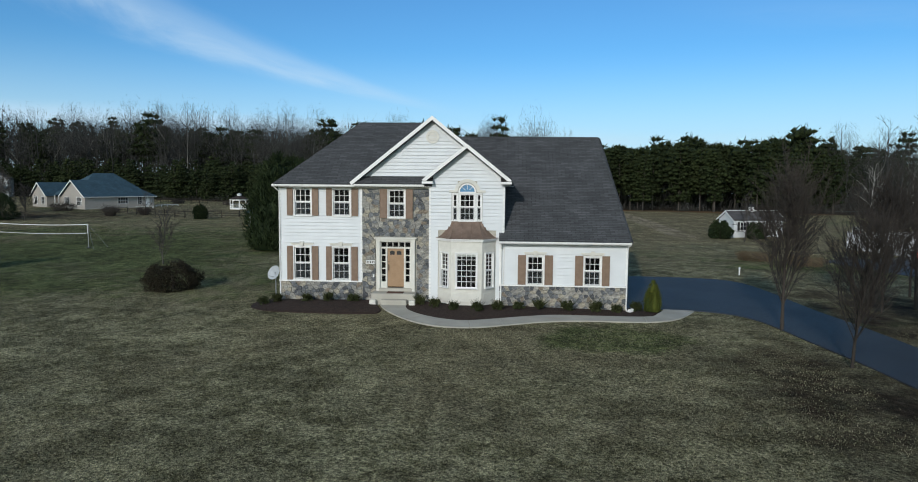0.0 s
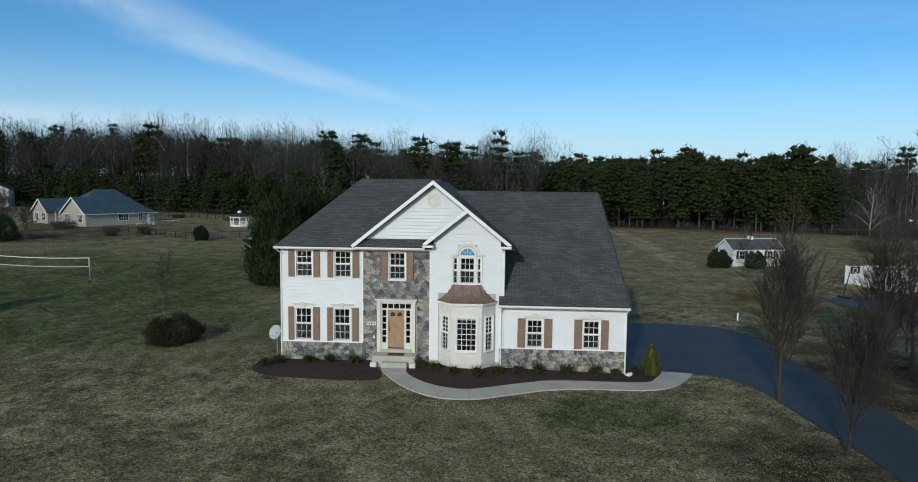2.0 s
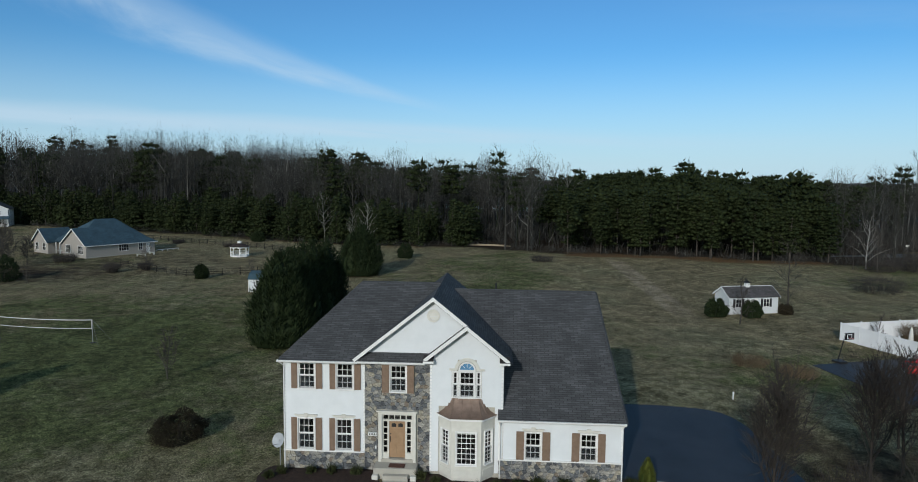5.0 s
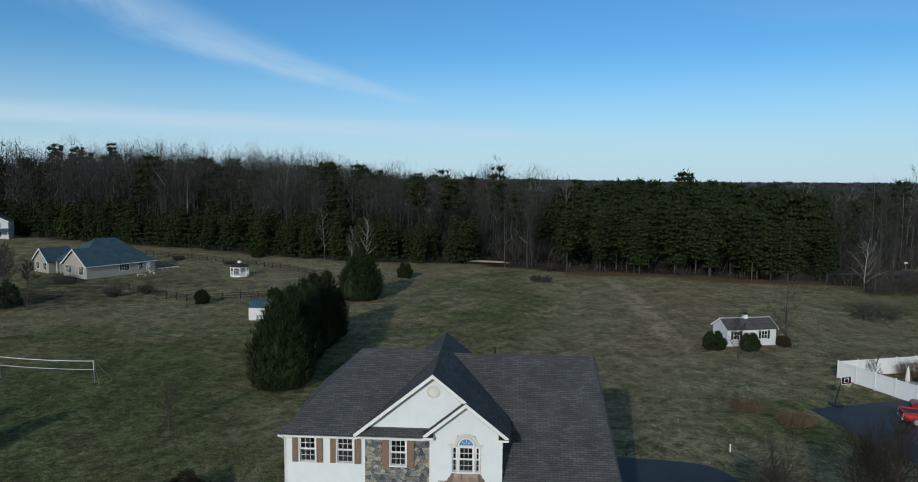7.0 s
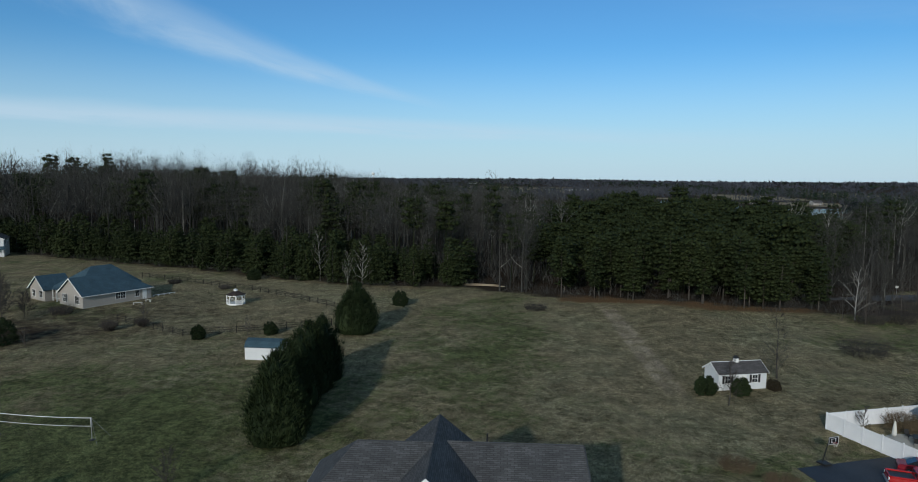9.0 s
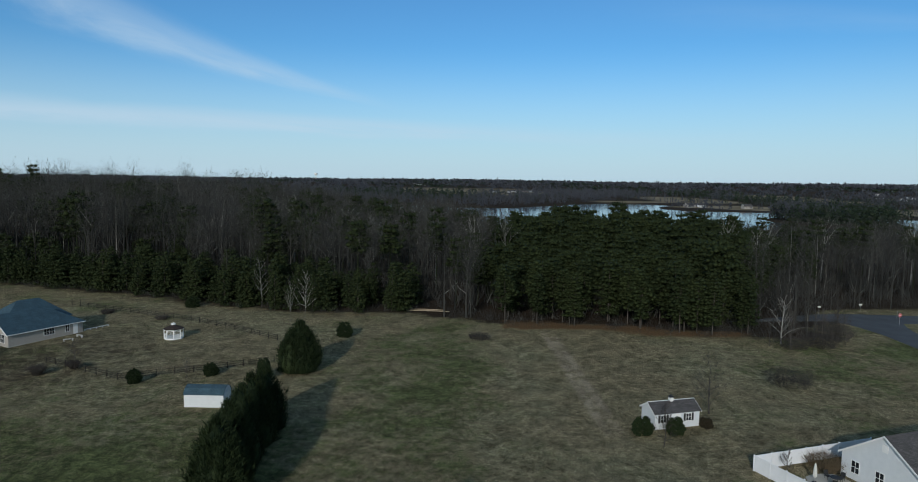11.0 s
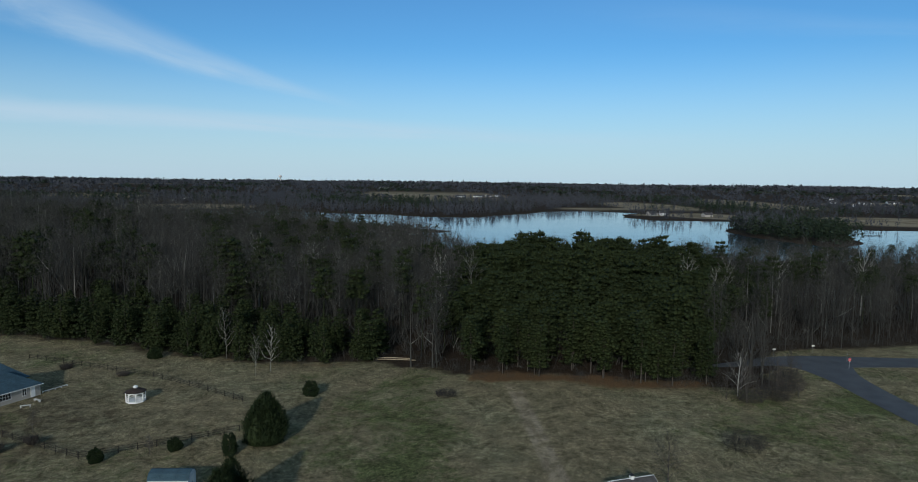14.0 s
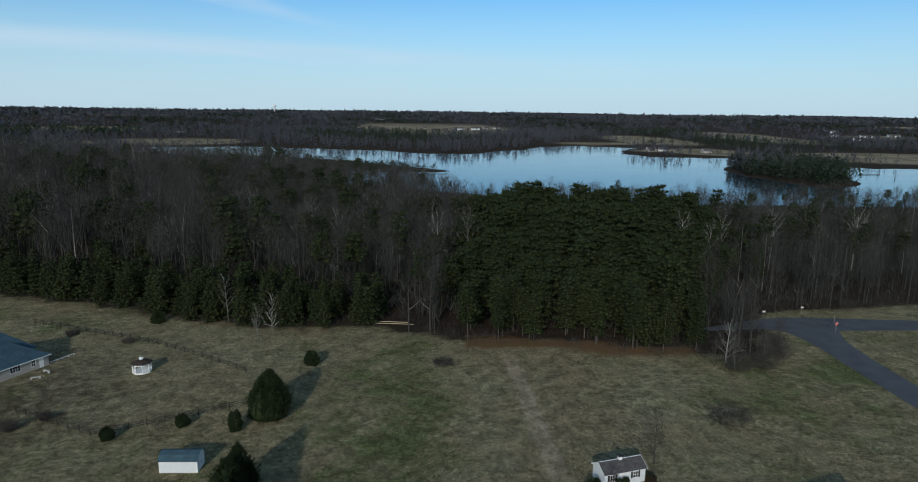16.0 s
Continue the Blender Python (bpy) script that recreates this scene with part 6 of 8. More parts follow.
def cypress_arrays(h, r, rng):
    """Dense evergreen to the ground: several pointed leaders close together, clothed in upright feathery sprays."""
    spires = [(0.0, 0.0, h, r)]
    for i in range(9):
        a = 0.7 * i + rng.uniform(-0.2, 0.2)
        q = r * rng.uniform(0.32, 0.56)
        spires.append((q * math.cos(a), q * math.sin(a), h * rng.uniform(0.62, 0.93) * (1 - 0.22 * q / r), r * rng.uniform(0.48, 0.66)))
    sets, core = [], []
    for cx, cy, hh, rr0 in spires:
        n = int(330 * (1.0 if hh < h else 1.9))
        t = rng.uniform(0.0, 1, n) ** 0.85
        a = rng.uniform(0, 6.283, n)
        prof = np.where(t < 0.22, 0.80 + 0.20 * t / 0.22, 1 - 0.96 * np.clip((t - 0.22) / 0.78, 0, 1) ** 2.0)
        lob = 1 + 0.10 * np.sin(3 * a + 7 * t) + 0.09 * np.sin(8 * a - 13 * t)
        rad = rr0 * prof * lob * rng.uniform(0.80, 1.03, n)
        c = np.stack([cx + rad * np.cos(a), cy + rad * np.sin(a), 0.1 + hh * t * 0.97], 1)
        c = c[np.hypot(c[:, 0], c[:, 1]) < r * 1.04]
        rep = 4
        aa = np.arctan2(c[:, 1] - cy, c[:, 0] - cx)
        cc = np.repeat(c, rep, 0) + rng.normal(size=(len(c) * rep, 3)) * 0.055 * r
        aa = np.repeat(aa, rep)
        dv = np.stack([0.5 * np.cos(aa), 0.5 * np.sin(aa), np.full(len(aa), 0.9)], 1) + rng.normal(size=(len(aa), 3)) * 0.32
        dv /= np.linalg.norm(dv, axis=1)[:, None]
        sets.append(needles(cc, dv, 0.19 * r * rng.uniform(0.5, 1.3, len(aa)), 0.019 * r))
        top = needles(np.array([[cx, cy, hh * 0.93]] * 6), np.array([0, 0, 1.0]) + rng.normal(size=(6, 3)) * 0.12, 0.085 * h, 0.012 * h)
        sets.append(top)
        k = Shape().lathe([(rr0 * 0.66, 0.15), (rr0 * 0.80, hh * 0.24), (rr0 * 0.52, hh * 0.6), (0.05, hh * 0.95)], 8, (cx, cy, 0))
        core.append((np.array(k.v), np.array([(q[0], q[i], q[i + 1]) for q in k.f for i in range(1, len(q) - 1)])))
    trunk = tri_tube([(0, 0, -0.2), (0, 0, h * 0.5), (0, 0, h * 0.9)], 0.22, 0.05, 6)
    return trunk, join(sets + core)


def plant_tree(e, x, y, s=1.0, rz=0.0, dz=-0.05):
    e.matrix_basis = pose(x, y, gz(x, y) + dz, 0, 0, rz) @ Matrix.Diagonal((s, s, s, 1))
    return e


def build_garden_trees():
    rng = np.random.default_rng(21)
    kit = [tree_thing("cypress_tree", "dense dark green cypress, one of a windbreak row", *cypress_arrays(9.6, r, rng), M_BARK, M_CYPRESS) for r in (3.25, 3.0, 2.8)]
    for i, (x, y, s) in enumerate(((-19.9, 29.0, 1.0), (-20.3, 34.2, 0.98), (-20.6, 39.4, 0.97), (-20.8, 44.6, 0.95), (-20.4, 49.4, 0.9))):
        o = kit[i] if i < 3 else copy_thing(kit[i - 3], Matrix())
        o["group"] = "cypress row beside the house"
        plant_tree(o, x, y, s, i * 77)
    lone = tree_thing("cypress_tree", "broad dark cypress standing alone in the field", *cypress_arrays(9.2, 3.9, rng), M_BARK, M_CYPRESS)
    plant_tree(lone, -21.0, 74.5, 0.92, 40)
    for x, y, h, r, label in ((-16.7, 96.8, 3.1, 1.5, "small round juniper in the open field"), (-25.9, 69.6, 3.4, 1.25, "small upright juniper near the fence corner"),
                              (-35.2, 71.5, 2.1, 1.05, "low dark juniper by the rail fence"), (-46, 67.5, 2.3, 0.95, "dark juniper in front of the rail fence"),
                              (-58.3, 126, 2.6, 1.5, "round dark juniper near the wood's edge"), (-75.4, 61.5, 4.0, 2.4, "dark evergreen bush at the edge of the neighbour's lawn"), (29.9, 47.4, 2.2, 1.35, "clipped dark evergreen beside the white shed"),
                              (34.4, 47.6, 2.0, 1.3, "clipped dark evergreen in front of the white shed"), (39.4, 49.6, 1.3, 0.8, "small brownish bush at the corner of the white shed")):
        e = thing("evergreen_bush", label, "bush")
        rust = "brownish" in label
        part("foliage", np_mesh("foliage", *shrub_arrays(r, r, h, 420, 0.20, rng), M_RUST if rust else M_CYPRESS), M_CYPRESS, e)
        part("stem", Shape().tube([(0, 0, -0.2), (0, 0, h * 0.6)], [0.12, 0.05], 6), M_BARK, e)
        plant_tree(e, x, y)
    # big russet bush on the lawn with a small bare tree behind it
    e = thing("garden_bush", "broad russet-brown rounded bush on the side lawn", "bush")
    part("foliage", np_mesh("foliage", *shrub_arrays(1.7, 1.55, 1.75, 900, 0.085, rng), M_RUST), M_RUST, e)
    part("stem", Shape().tube([(0, 0, -0.2), (0, 0, 1.0)], [0.15, 0.06], 6), M_BARK, e)
    plant_tree(e, -18.3, 4.2)
    e = tree_thing("bare_tree", "small leafless ornamental tree on the side lawn", *bare_arrays(4.0, 0.42, rng, limbs=22, subs=5, twigs=7, fork=0.08, wid=1.5, rise=0.9), M_BARK, M_PEARTWIG, "crown")
    plant_tree(e, -25.4, 16.6)
    # pear trees along the driveway
    for x, y, s, seed in ((15.9, -3.95, 0.84, 1), (15.9, -10.4, 0.62, 2), (22.8, -6.0, 0.74, 3), (22.4, -12.5, 0.68, 4), (23.6, 1.5, 0.78, 5)):
        r2 = np.random.default_rng(seed + 60)
        e = tree_thing("pear_tree", "leafless ornamental pear tree beside the driveway", *bare_arrays(8.0, 0.50, r2, limbs=46, subs=10, twigs=14, fork=0.16, wid=0.95, tube_n=8, rise=1.25), M_PEARTWIG, M_PEARTWIG, "crown")
        e["group"] = "pear trees along the driveway"
        plant_tree(e, x, y, s, seed * 50)
    # a dark grove on the far side of the driveway
    grove = [tree_thing("bare_tree", "dark leafless tree in the grove across the driveway", *bare_arrays(h, 0.30, np.random.default_rng(90 + int(h)), limbs=24, subs=7, twigs=10, fork=0.15, wid=1.2, rise=0.8), M_PEARTWIG, M_PEARTWIG, "crown") for h in (8.0, 9.5, 7.0)]
    for i, (x, y, s) in enumerate(((26.0, 2.6, 0.9), (26.6, -2.6, 1.0), (28.2, 6.5, 0.9), (29.5, 0.8, 1.05), (25.2, -8.0, 0.85), (31.5, 5.0, 1.0), (24.4, -15.5, 0.8), (28.5, -6.0, 1.0))):
        o = grove[i] if i < 3 else copy_thing(grove[i % 3], Matrix())
        o["group"] = "grove across the driveway"
        plant_tree(o, x, y, s, i * 71)
    shade = tree_thing("cypress_tree", "dark evergreen at the edge of the side lawn", *cypress_arrays(9.5, 3.0, rng), M_BARK, M_CYPRESS)
    plant_tree(shade, -43.5, -4.0, 1.0, 15)
    plant_tree(copy_thing(shade, Matrix()), -48.5, -2.0, 0.95, 80)
    # lawn and field trees
    for x, y, h, seed, label in ((31.4, 43.2, 5.8, 11, "small leafless tree in front of the white shed"), (41.8, 54.5, 9.0, 12, "slender leafless tree beside the white shed"),
                                 (-28.0, 113.5, 11.5, 13, "slender pale leafless birch at the edge of the pines"), (-30.6, 110.0, 9.5, 14, "slender pale leafless birch at the edge of the pines"), (-41.0, 125.0, 13.0, 36, "tall pale leafless birch among the young pines"),
                                 (-38.5, 69.8, 3.6, 15, "small leafless sapling along the rail fence"), (-62, 80, 4.2, 16, "small leafless tree beside the neighbour's fence"),
                                 (-95, 84, 8.5, 17, "leafless tree beside the blue-roofed house"), (-70, 60, 3.4, 18, "small leafless tree on the neighbour's lawn"), (-87.5, 77.5, 6.8, 19, "brown leafless tree beside the blue-roofed house"), (-85.3, 73.5, 5.6, 33, "brown leafless tree beside the blue-roofed house"), (-91.5, 82.0, 7.0, 34, "brown leafless tree beside the blue-roofed house"), (-84.5, 79.5, 4.6, 35, "small brown leafless tree beside the blue-roofed house"),
                                 (43.6, 36.3, 3.0, 23, "small leafless tree inside the white fence"), (72, 88, 8.0, 24, "leafless grey tree at the corner of the woods"), (72.5, 92.3, 10.0, 25, "leafless pale tree at the corner of the woods"), (82, 94, 8.0, 26, "leafless grey tree at the corner of the woods"), (87, 97, 7.5, 27, "leafless grey tree at the corner of the woods"), (75, 94, 8.5, 28, "leafless grey tree at the corner of the woods"), (90, 102, 8.0, 29, "leafless grey tree at the corner of the woods"), (69, 90.5, 7.0, 30, "leafless grey tree at the corner of the woods"), (85, 91, 6.5, 31, "leafless grey tree at the corner of the woods")):
        r2 = np.random.default_rng(seed)
        pale = "pale" in label
        e = tree_thing("bare_tree", label, *bare_arrays(h, *((0.42, r2, 30, 7, 12, 0.08, 1.5) if "brown leafless" in label else (0.26, r2, 18, 3, 9, 0.2, 1.2) if "birch" in label else (0.30, r2, 16, 5, 8, 0.12, 1.3))), M_PALEBARK if pale else M_BARK, M_TWIG, "crown")
        plant_tree(e, x, y)
    # low leafless thickets in the field
    for x, y, r, h, label in ((11.2, 95.3, 2.6, 1.6, "low leafless thicket near the trail"), (73.5, 89.5, 3.2, 3.0, "tall leafless thicket at the corner of the woods"), (79.5, 90.5, 3.6, 3.6, "tall leafless thicket at the corner of the woods"), (85.5, 95.5, 3.6, 3.8, "tall leafless thicket at the corner of the woods"), (89.5, 103, 3.4, 3.4, "tall leafless thicket at the corner of the woods"), (60.7, 67.5, 4.3, 3.3, "grey leafless thicket in the field"), (29, 22.5, 1.8, 1.2, "brown weedy bush beside the parking area"),
                              (26, 26, 2.0, 1.1, "brown weedy bush in rough grass"), (48.6, 37.2, 2.1, 2.4, "brown grassy bush inside the white fence"), (-79.6, 82.6, 2.2, 2.2, "dark rounded leafless bush at the neighbour's gable"), (-63.6, 71.6, 0.9, 2.4, "tall twiggy bush along the neighbour's fence"), (-59.5, 75.0, 0.8, 2.0, "twiggy bush along the neighbour's fence"), (-60, 112, 1.4, 1.2, "low bush along the back fence"), (-75, 118, 1.6, 1.4, "low leafless bush along the back fence")):
        n = 420
        a = rng.uniform(0, 6.283, n)
        q = np.sqrt(rng.uniform(0, 1, n)) * r * 0.75
        p = np.stack([q * np.cos(a), q * np.sin(a), np.zeros(n)], 1)
        d = np.stack([np.cos(a) * q / r * 0.9 + rng.normal(size=n) * 0.25, np.sin(a) * q / r * 0.9 + rng.normal(size=n) * 0.25, np.ones(n)], 1)
        d /= np.linalg.norm(d, axis=1)[:, None]
        stem = needles(p, d, h * rng.uniform(0.5, 1.1, n), 0.018)
        k = n * 2
        pp = np.repeat(p + d * h * 0.5, 2, 0)
        dd = rng.normal(size=(k, 3)) + np.array([0, 0, 0.7])
        dd /= np.linalg.norm(dd, axis=1)[:, None]
        e = thing("thicket", label, "bush")
        ma = M_WEEDS if "weedy" in label or "grassy" in label else M_TWIG
        part("brushwood", np_mesh("brushwood", *join([stem, needles(pp, dd, h * 0.35, 0.012)]), ma), ma, e)
        plant_tree(e, x, y, dz=0)


build_garden_trees()


# ---- neighbouring buildings ----
def simple_window(parent, w, h, at, cols=2, rows=2, frame_m=None):
    """A framed window on a wall face; at: pose whose -y looks out of the wall."""
    t, g = 0.07, 0.02
    cells = [(-w / 2 + w * i / cols + (g if i else 0), -w / 2 + w * (i + 1) / cols - (g if i < cols - 1 else 0), h * j / rows + (g if j else 0), h * (j + 1) / rows - (g if j < rows - 1 else 0)) for i in range(cols) for j in range(rows)]
    f = lattice(-w / 2 - t, w / 2 + t, -t, h + t, -0.05, 0.02, cells)
    o = part("window", f, frame_m or M_TRIM, parent)
    o.matrix_basis = at
    part("pane", Shape().box(-w / 2, w / 2, -0.012, 0.01, 0, h), M_DARKGLASS, o)
    return o


def gable_block(h, x0, x1, y0, y1, z, rise, ridge, wall_m, roof_m, over=0.35, base=-0.6):
    """Walls and a gabled roof; ridge: axis along which it runs."""
    sx, sy = x1 - x0, y1 - y0
    if ridge == "x":
        my = (y0 + y1) / 2
        part("wall", Shape().prism([(y0, base), (y1, base), (y1, z), (my, z + rise), (y0, z)], x0, x1, "x"), wall_m, h)
        k = rise / (sy / 2)
        for s, yy in ((-1, y0 - over), (1, y1 + over)):
            roof_slope([(x0 - over, yy, z - over * k + 0.12), (x1 + over, yy, z - over * k + 0.12), (x1 + over, my, z + rise + 0.12), (x0 - over, my, z + rise + 0.12)], h, roof_m, 0.14)
            for xe in (x0 - over, x1 + over):
                o = [(yy, z - over * k + 0.12), (my, z + rise + 0.12), (my, z + rise - 0.10), (yy, z - over * k - 0.10)]
                part("rake_board", Shape().prism(o, xe - 0.03, xe + 0.03, "x"), M_TRIM, h)
    else:
        mx = (x0 + x1) / 2
        part("wall", Shape().prism([(x0, base), (x1, base), (x1, z), (mx, z + rise), (x0, z)], y0, y1, "y"), wall_m, h)
        k = rise / (sx / 2)
        for s, xx in ((-1, x0 - over), (1, x1 + over)):
            roof_slope([(xx, y0 - over, z - over * k + 0.12), (xx, y1 + over, z - over * k + 0.12), (mx, y1 + over, z + rise + 0.12), (mx, y0 - over, z + rise + 0.12)], h, roof_m, 0.14)
            o = [(xx, z - over * k + 0.12), (mx, z + rise + 0.12), (mx, z + rise - 0.10), (xx, z - over * k - 0.10)]
            part("rake_board", Shape().prism(o, y0 - over - 0.03, y0 - over + 0.03, "y"), M_TRIM, h)


M_DARKGLASS = surface("dark_window_glass", (0.010, 0.012, 0.015), (0.022, 0.026, 0.032), 3, 0.06, 0, spec=0.6)
M_BEIGE = surface("beige_siding", (0.33, 0.30, 0.27), (0.40, 0.37, 0.335), 2, 0.6, 0.05, stretch=(1, 1, 6))


def build_blue_roof_house():
    """Single-storey neighbour: a gabled front block, a taller hipped roof behind it and a gabled wing further back."""
    gx, gy, rot = -78.3, 87.3, 60
    h = thing("house", "single-storey beige neighbour house with blue-grey roofs", "house", pose(gx, gy, gz(gx, gy), 0, 0, rot))
    L, W, z, e = 14.4, 9.0, 2.75, 0.4
    apex = 5.75
    k = (apex - z) / (W / 2)
    part("wall", Shape().prism([(0, -0.6), (W, -0.6), (W, z), (W / 2, apex - 0.1), (0, z)], 0, L - 4.7, "x"), M_BEIGE, h)
    part("wall", Shape().box(L - 4.7, L, 0, W, -0.6, z), M_BEIGE, h)
    part("foundation", Shape().box(-0.03, L + 0.03, -0.03, W + 0.03, -0.6, 0.2), M_CONCRETE, h)
    lo = z - e * k
    roof_slope([(-e, -e, lo), (L + e, -e, lo), (L - 4.6, W / 2, apex), (-e, W / 2, apex)], h, M_ROOF_BLUE, 0.14)
    roof_slope([(L + e, W + e, lo), (-e, W + e, lo), (-e, W / 2, apex), (L - 4.6, W / 2, apex)], h, M_ROOF_BLUE, 0.14)
    roof_slope([(L + e, -e, lo), (L + e, W + e, lo), (L - 4.6, W / 2, apex)], h, M_ROOF_BLUE, 0.14)
    for s in (-1, 1):
        y1 = W / 2 + s * (W / 2 + e)
        part("rake_board", Shape().prism([(W / 2, apex), (y1, lo), (y1, lo - 0.24), (W / 2, apex - 0.24)], -e - 0.05, -e + 0.01, "x"), M_TRIM, h)
    part("gutter", Shape().box(-e, L + e, -e - 0.1, -e, lo - 0.14, lo - 0.02), M_TRIM, h)
    # taller hipped roof behind
    x0, x1, y0, y1, rz = 0.8, L + 0.2, 3.5, 14.4, 7.2
    part("wall", Shape().box(x0 + 0.4, x1 - 0.4, W, y1 - 0.4, -0.6, z), M_BEIGE, h)
    P, Q = (6.2, 8.3, rz), (10.4, 8.1, rz)
    A, B, C, D = (x0, y0, 3.4), (x1, y0, 3.4), (x1, y1, z), (x0, y1, z)
    for pts in ([A, B, Q, P], [B, C, Q], [C, D, P, Q], [D, A, P]):
        roof_slope(pts, h, M_ROOF_BLUE, 0.14)
    for y in (1.6, 6.4):
        simple_window(h, 1.8, 1.55, pose(0, y + 0.5, 0.75, 0, 0, -90), 4, 2)
    simple_window(h, 2.0, 1.25, pose(7.6, 0, 1.0), 4, 2)
    simple_window(h, 0.8, 1.4, pose(11.2, 0, 0.9), 2, 2)
    part("door", Shape().box(12.4, 13.3, -0.06, 0.0, 0.1, 2.15), M_TRIM, h)
    part("meter_box", Shape().box(13.6, 13.9, -0.12, 0.0, 1.2, 1.7), M_GREYMETAL, h)
    simple_window(h, 0.9, 1.2, pose(L, 3.0, 1.0, 0, 0, 90), 2, 2)
    # wing further back with its own gable, and a porch between
    wx, wy0, wy1, wz = -0.8, 13.4, 19.6, 5.2
    wm = (wy0 + wy1) / 2
    part("wall", Shape().prism([(wy0, -0.6), (wy1, -0.6), (wy1, z), (wm, wz - 0.1), (wy0, z)], wx, 4.5, "x"), M_BEIGE, h)
    kk = (wz - z) / ((wy1 - wy0) / 2)
    for s in (-1, 1):
        ye = wm + s * ((wy1 - wy0) / 2 + e)
        roof_slope([(wx - e, wm, wz), (4.9, wm, wz), (4.9, ye, z - e * kk), (wx - e, ye, z - e * kk)], h, M_ROOF_BLUE, 0.14)
        part("rake_board", Shape().prism([(wm, wz), (ye, z - e * kk), (ye, z - e * kk - 0.24), (wm, wz - 0.24)], wx - e - 0.05, wx - e + 0.01, "x"), M_TRIM, h)
    roof_slope([(0.4, W + 0.2, z - 0.1), (0.4, wy0 + 0.3, z - 0.1), (4.4, wy0 + 0.3, z + 1.3), (4.4, W + 0.2, z + 1.3)], h, M_ROOF_BLUE, 0.12)
    for y in (9.8, 11.4, 13.0):
        part("porch_post", Shape().box(0.5, 0.66, y - 0.08, y + 0.08, -0.3, z - 0.15), M_TRIM, h)
    part("porch_rail", Shape().box(0.54, 0.62, W + 0.2, wy0, 0.75, 0.85), M_TRIM, h)
    for y in (15.0, 18.0):
        simple_window(h, 1.2, 1.4, pose(wx, y, 0.8, 0, 0, -90), 2, 2)
    # terrace beyond the right end, with a white rail
    part("terrace", Shape().box(L + 0.1, L + 6.0, 0.5, 8.0, -0.4, 0.12), surface("slate_terrace", (0.06, 0.075, 0.10), (0.10, 0.12, 0.15), 2, 0.7, 0.2), h, "blue-grey paved terrace")
    for i in range(5):
        x = L + 0.6 + i * 1.3
        part("rail_post", Shape().box(x - 0.05, x + 0.05, 0.3, 0.4, -0.3, 0.55), M_TRIM, h)
    part("rail", Shape().box(L + 0.6, L + 5.8, 0.31, 0.39, 0.45, 0.55), M_TRIM, h)
    for i in range(7):
        y = 12 + i * 1.4
        part("deck_post", Shape().box(L + 2.0, L + 2.12, y - 0.06, y + 0.06, -0.3, 1.3), M_TRIM, h)
    for zz in (0.5, 1.2):
        part("deck_rail", Shape().box(L + 2.02, L + 2.10, 12, 20.4, zz, zz + 0.1), M_TRIM, h)
    rr = radians(rot)
    for x, y, r in ((3.5, -4.2, 20), (6.5, -3.0, -30)):
        wx, wy = gx + math.cos(rr) * (x + 5) - math.sin(rr) * (y - 0.5), gy + math.sin(rr) * (x + 5) + math.cos(rr) * (y - 0.5)
        c = thing("garden_bench", "low pale wooden bench on the neighbour's lawn", "bench", pose(wx, wy, gz(wx, wy), 0, 0, r), "benches on the neighbour's lawn")
        part("seat", Shape().box(-0.9, 0.9, -0.22, 0.22, 0.40, 0.46), M_CREAM, c)
        for sx in (-0.75, 0.75):
            part("leg", Shape().box(sx - 0.05, sx + 0.05, -0.18, 0.18, -0.05, 0.40), M_CREAM, c)
    return h


build_blue_roof_house()


def build_far_white_house():
    h = thing("house", "distant two-storey white house at the edge of the woods", "house", pose(-158, 160, gz(-158, 160), 0, 0, 28))
    gable_block(h, -6, 6, 0, 9, 5.6, 3.0, "y", M_SIDING, M_ROOF_GREY)
    for x in (-3.5, 0, 3.5):
        for z in (0.8, 3.6):
            simple_window(h, 0.9, 1.4, pose(x, 0, z), 2, 2)
    for y in (2.5, 6.0):
        for z in (0.8, 3.6):
            simple_window(h, 0.9, 1.4, pose(6, y, z, 0, 0, 90), 2, 2)
    roof_slope([(-6.5, -2.2, 2.5), (6.5, -2.2, 2.5), (6.5, 0, 3.3), (-6.5, 0, 3.3)], h, M_ROOF_BLUE, 0.12)
    for x in (-6, 0, 6):
        part("porch_post", Shape().box(x - 0.08, x + 0.08, -2.1, -1.94, -0.3, 2.5), M_TRIM, h)


build_far_white_house()


def build_right_house():
    """White neighbour house inside the vinyl fence; its gable end looks towards the field."""
    h = thing("house", "white-sided neighbour house with grey shingle roof behind vinyl fence", "house", pose(51.2, 30.9, gz(49, 30), 0, 0, 17))
    gable_block(h, 0, 14, -5.2, 5.2, 2.9, 3.6, "x", M_SIDING, M_ROOF_GREY, 0.3)
    for y, z in ((3.4, 0.9), (0.4, 0.9), (-2.6, 0.9)):
        simple_window(h, 0.95, 1.35, pose(0, y, z, 0, 0, -90), 2, 2)
    part("louvre", Shape().box(-0.05, 0.0, -0.35, 0.35, 4.7, 5.5), M_TRIM, h, "white louvred gable vent")
    gable_block(h, 8.5, 15.5, -9.5, -2.0, 2.9, 2.6, "y", M_SIDING, M_ROOF_GREY, 0.3)


build_right_house()


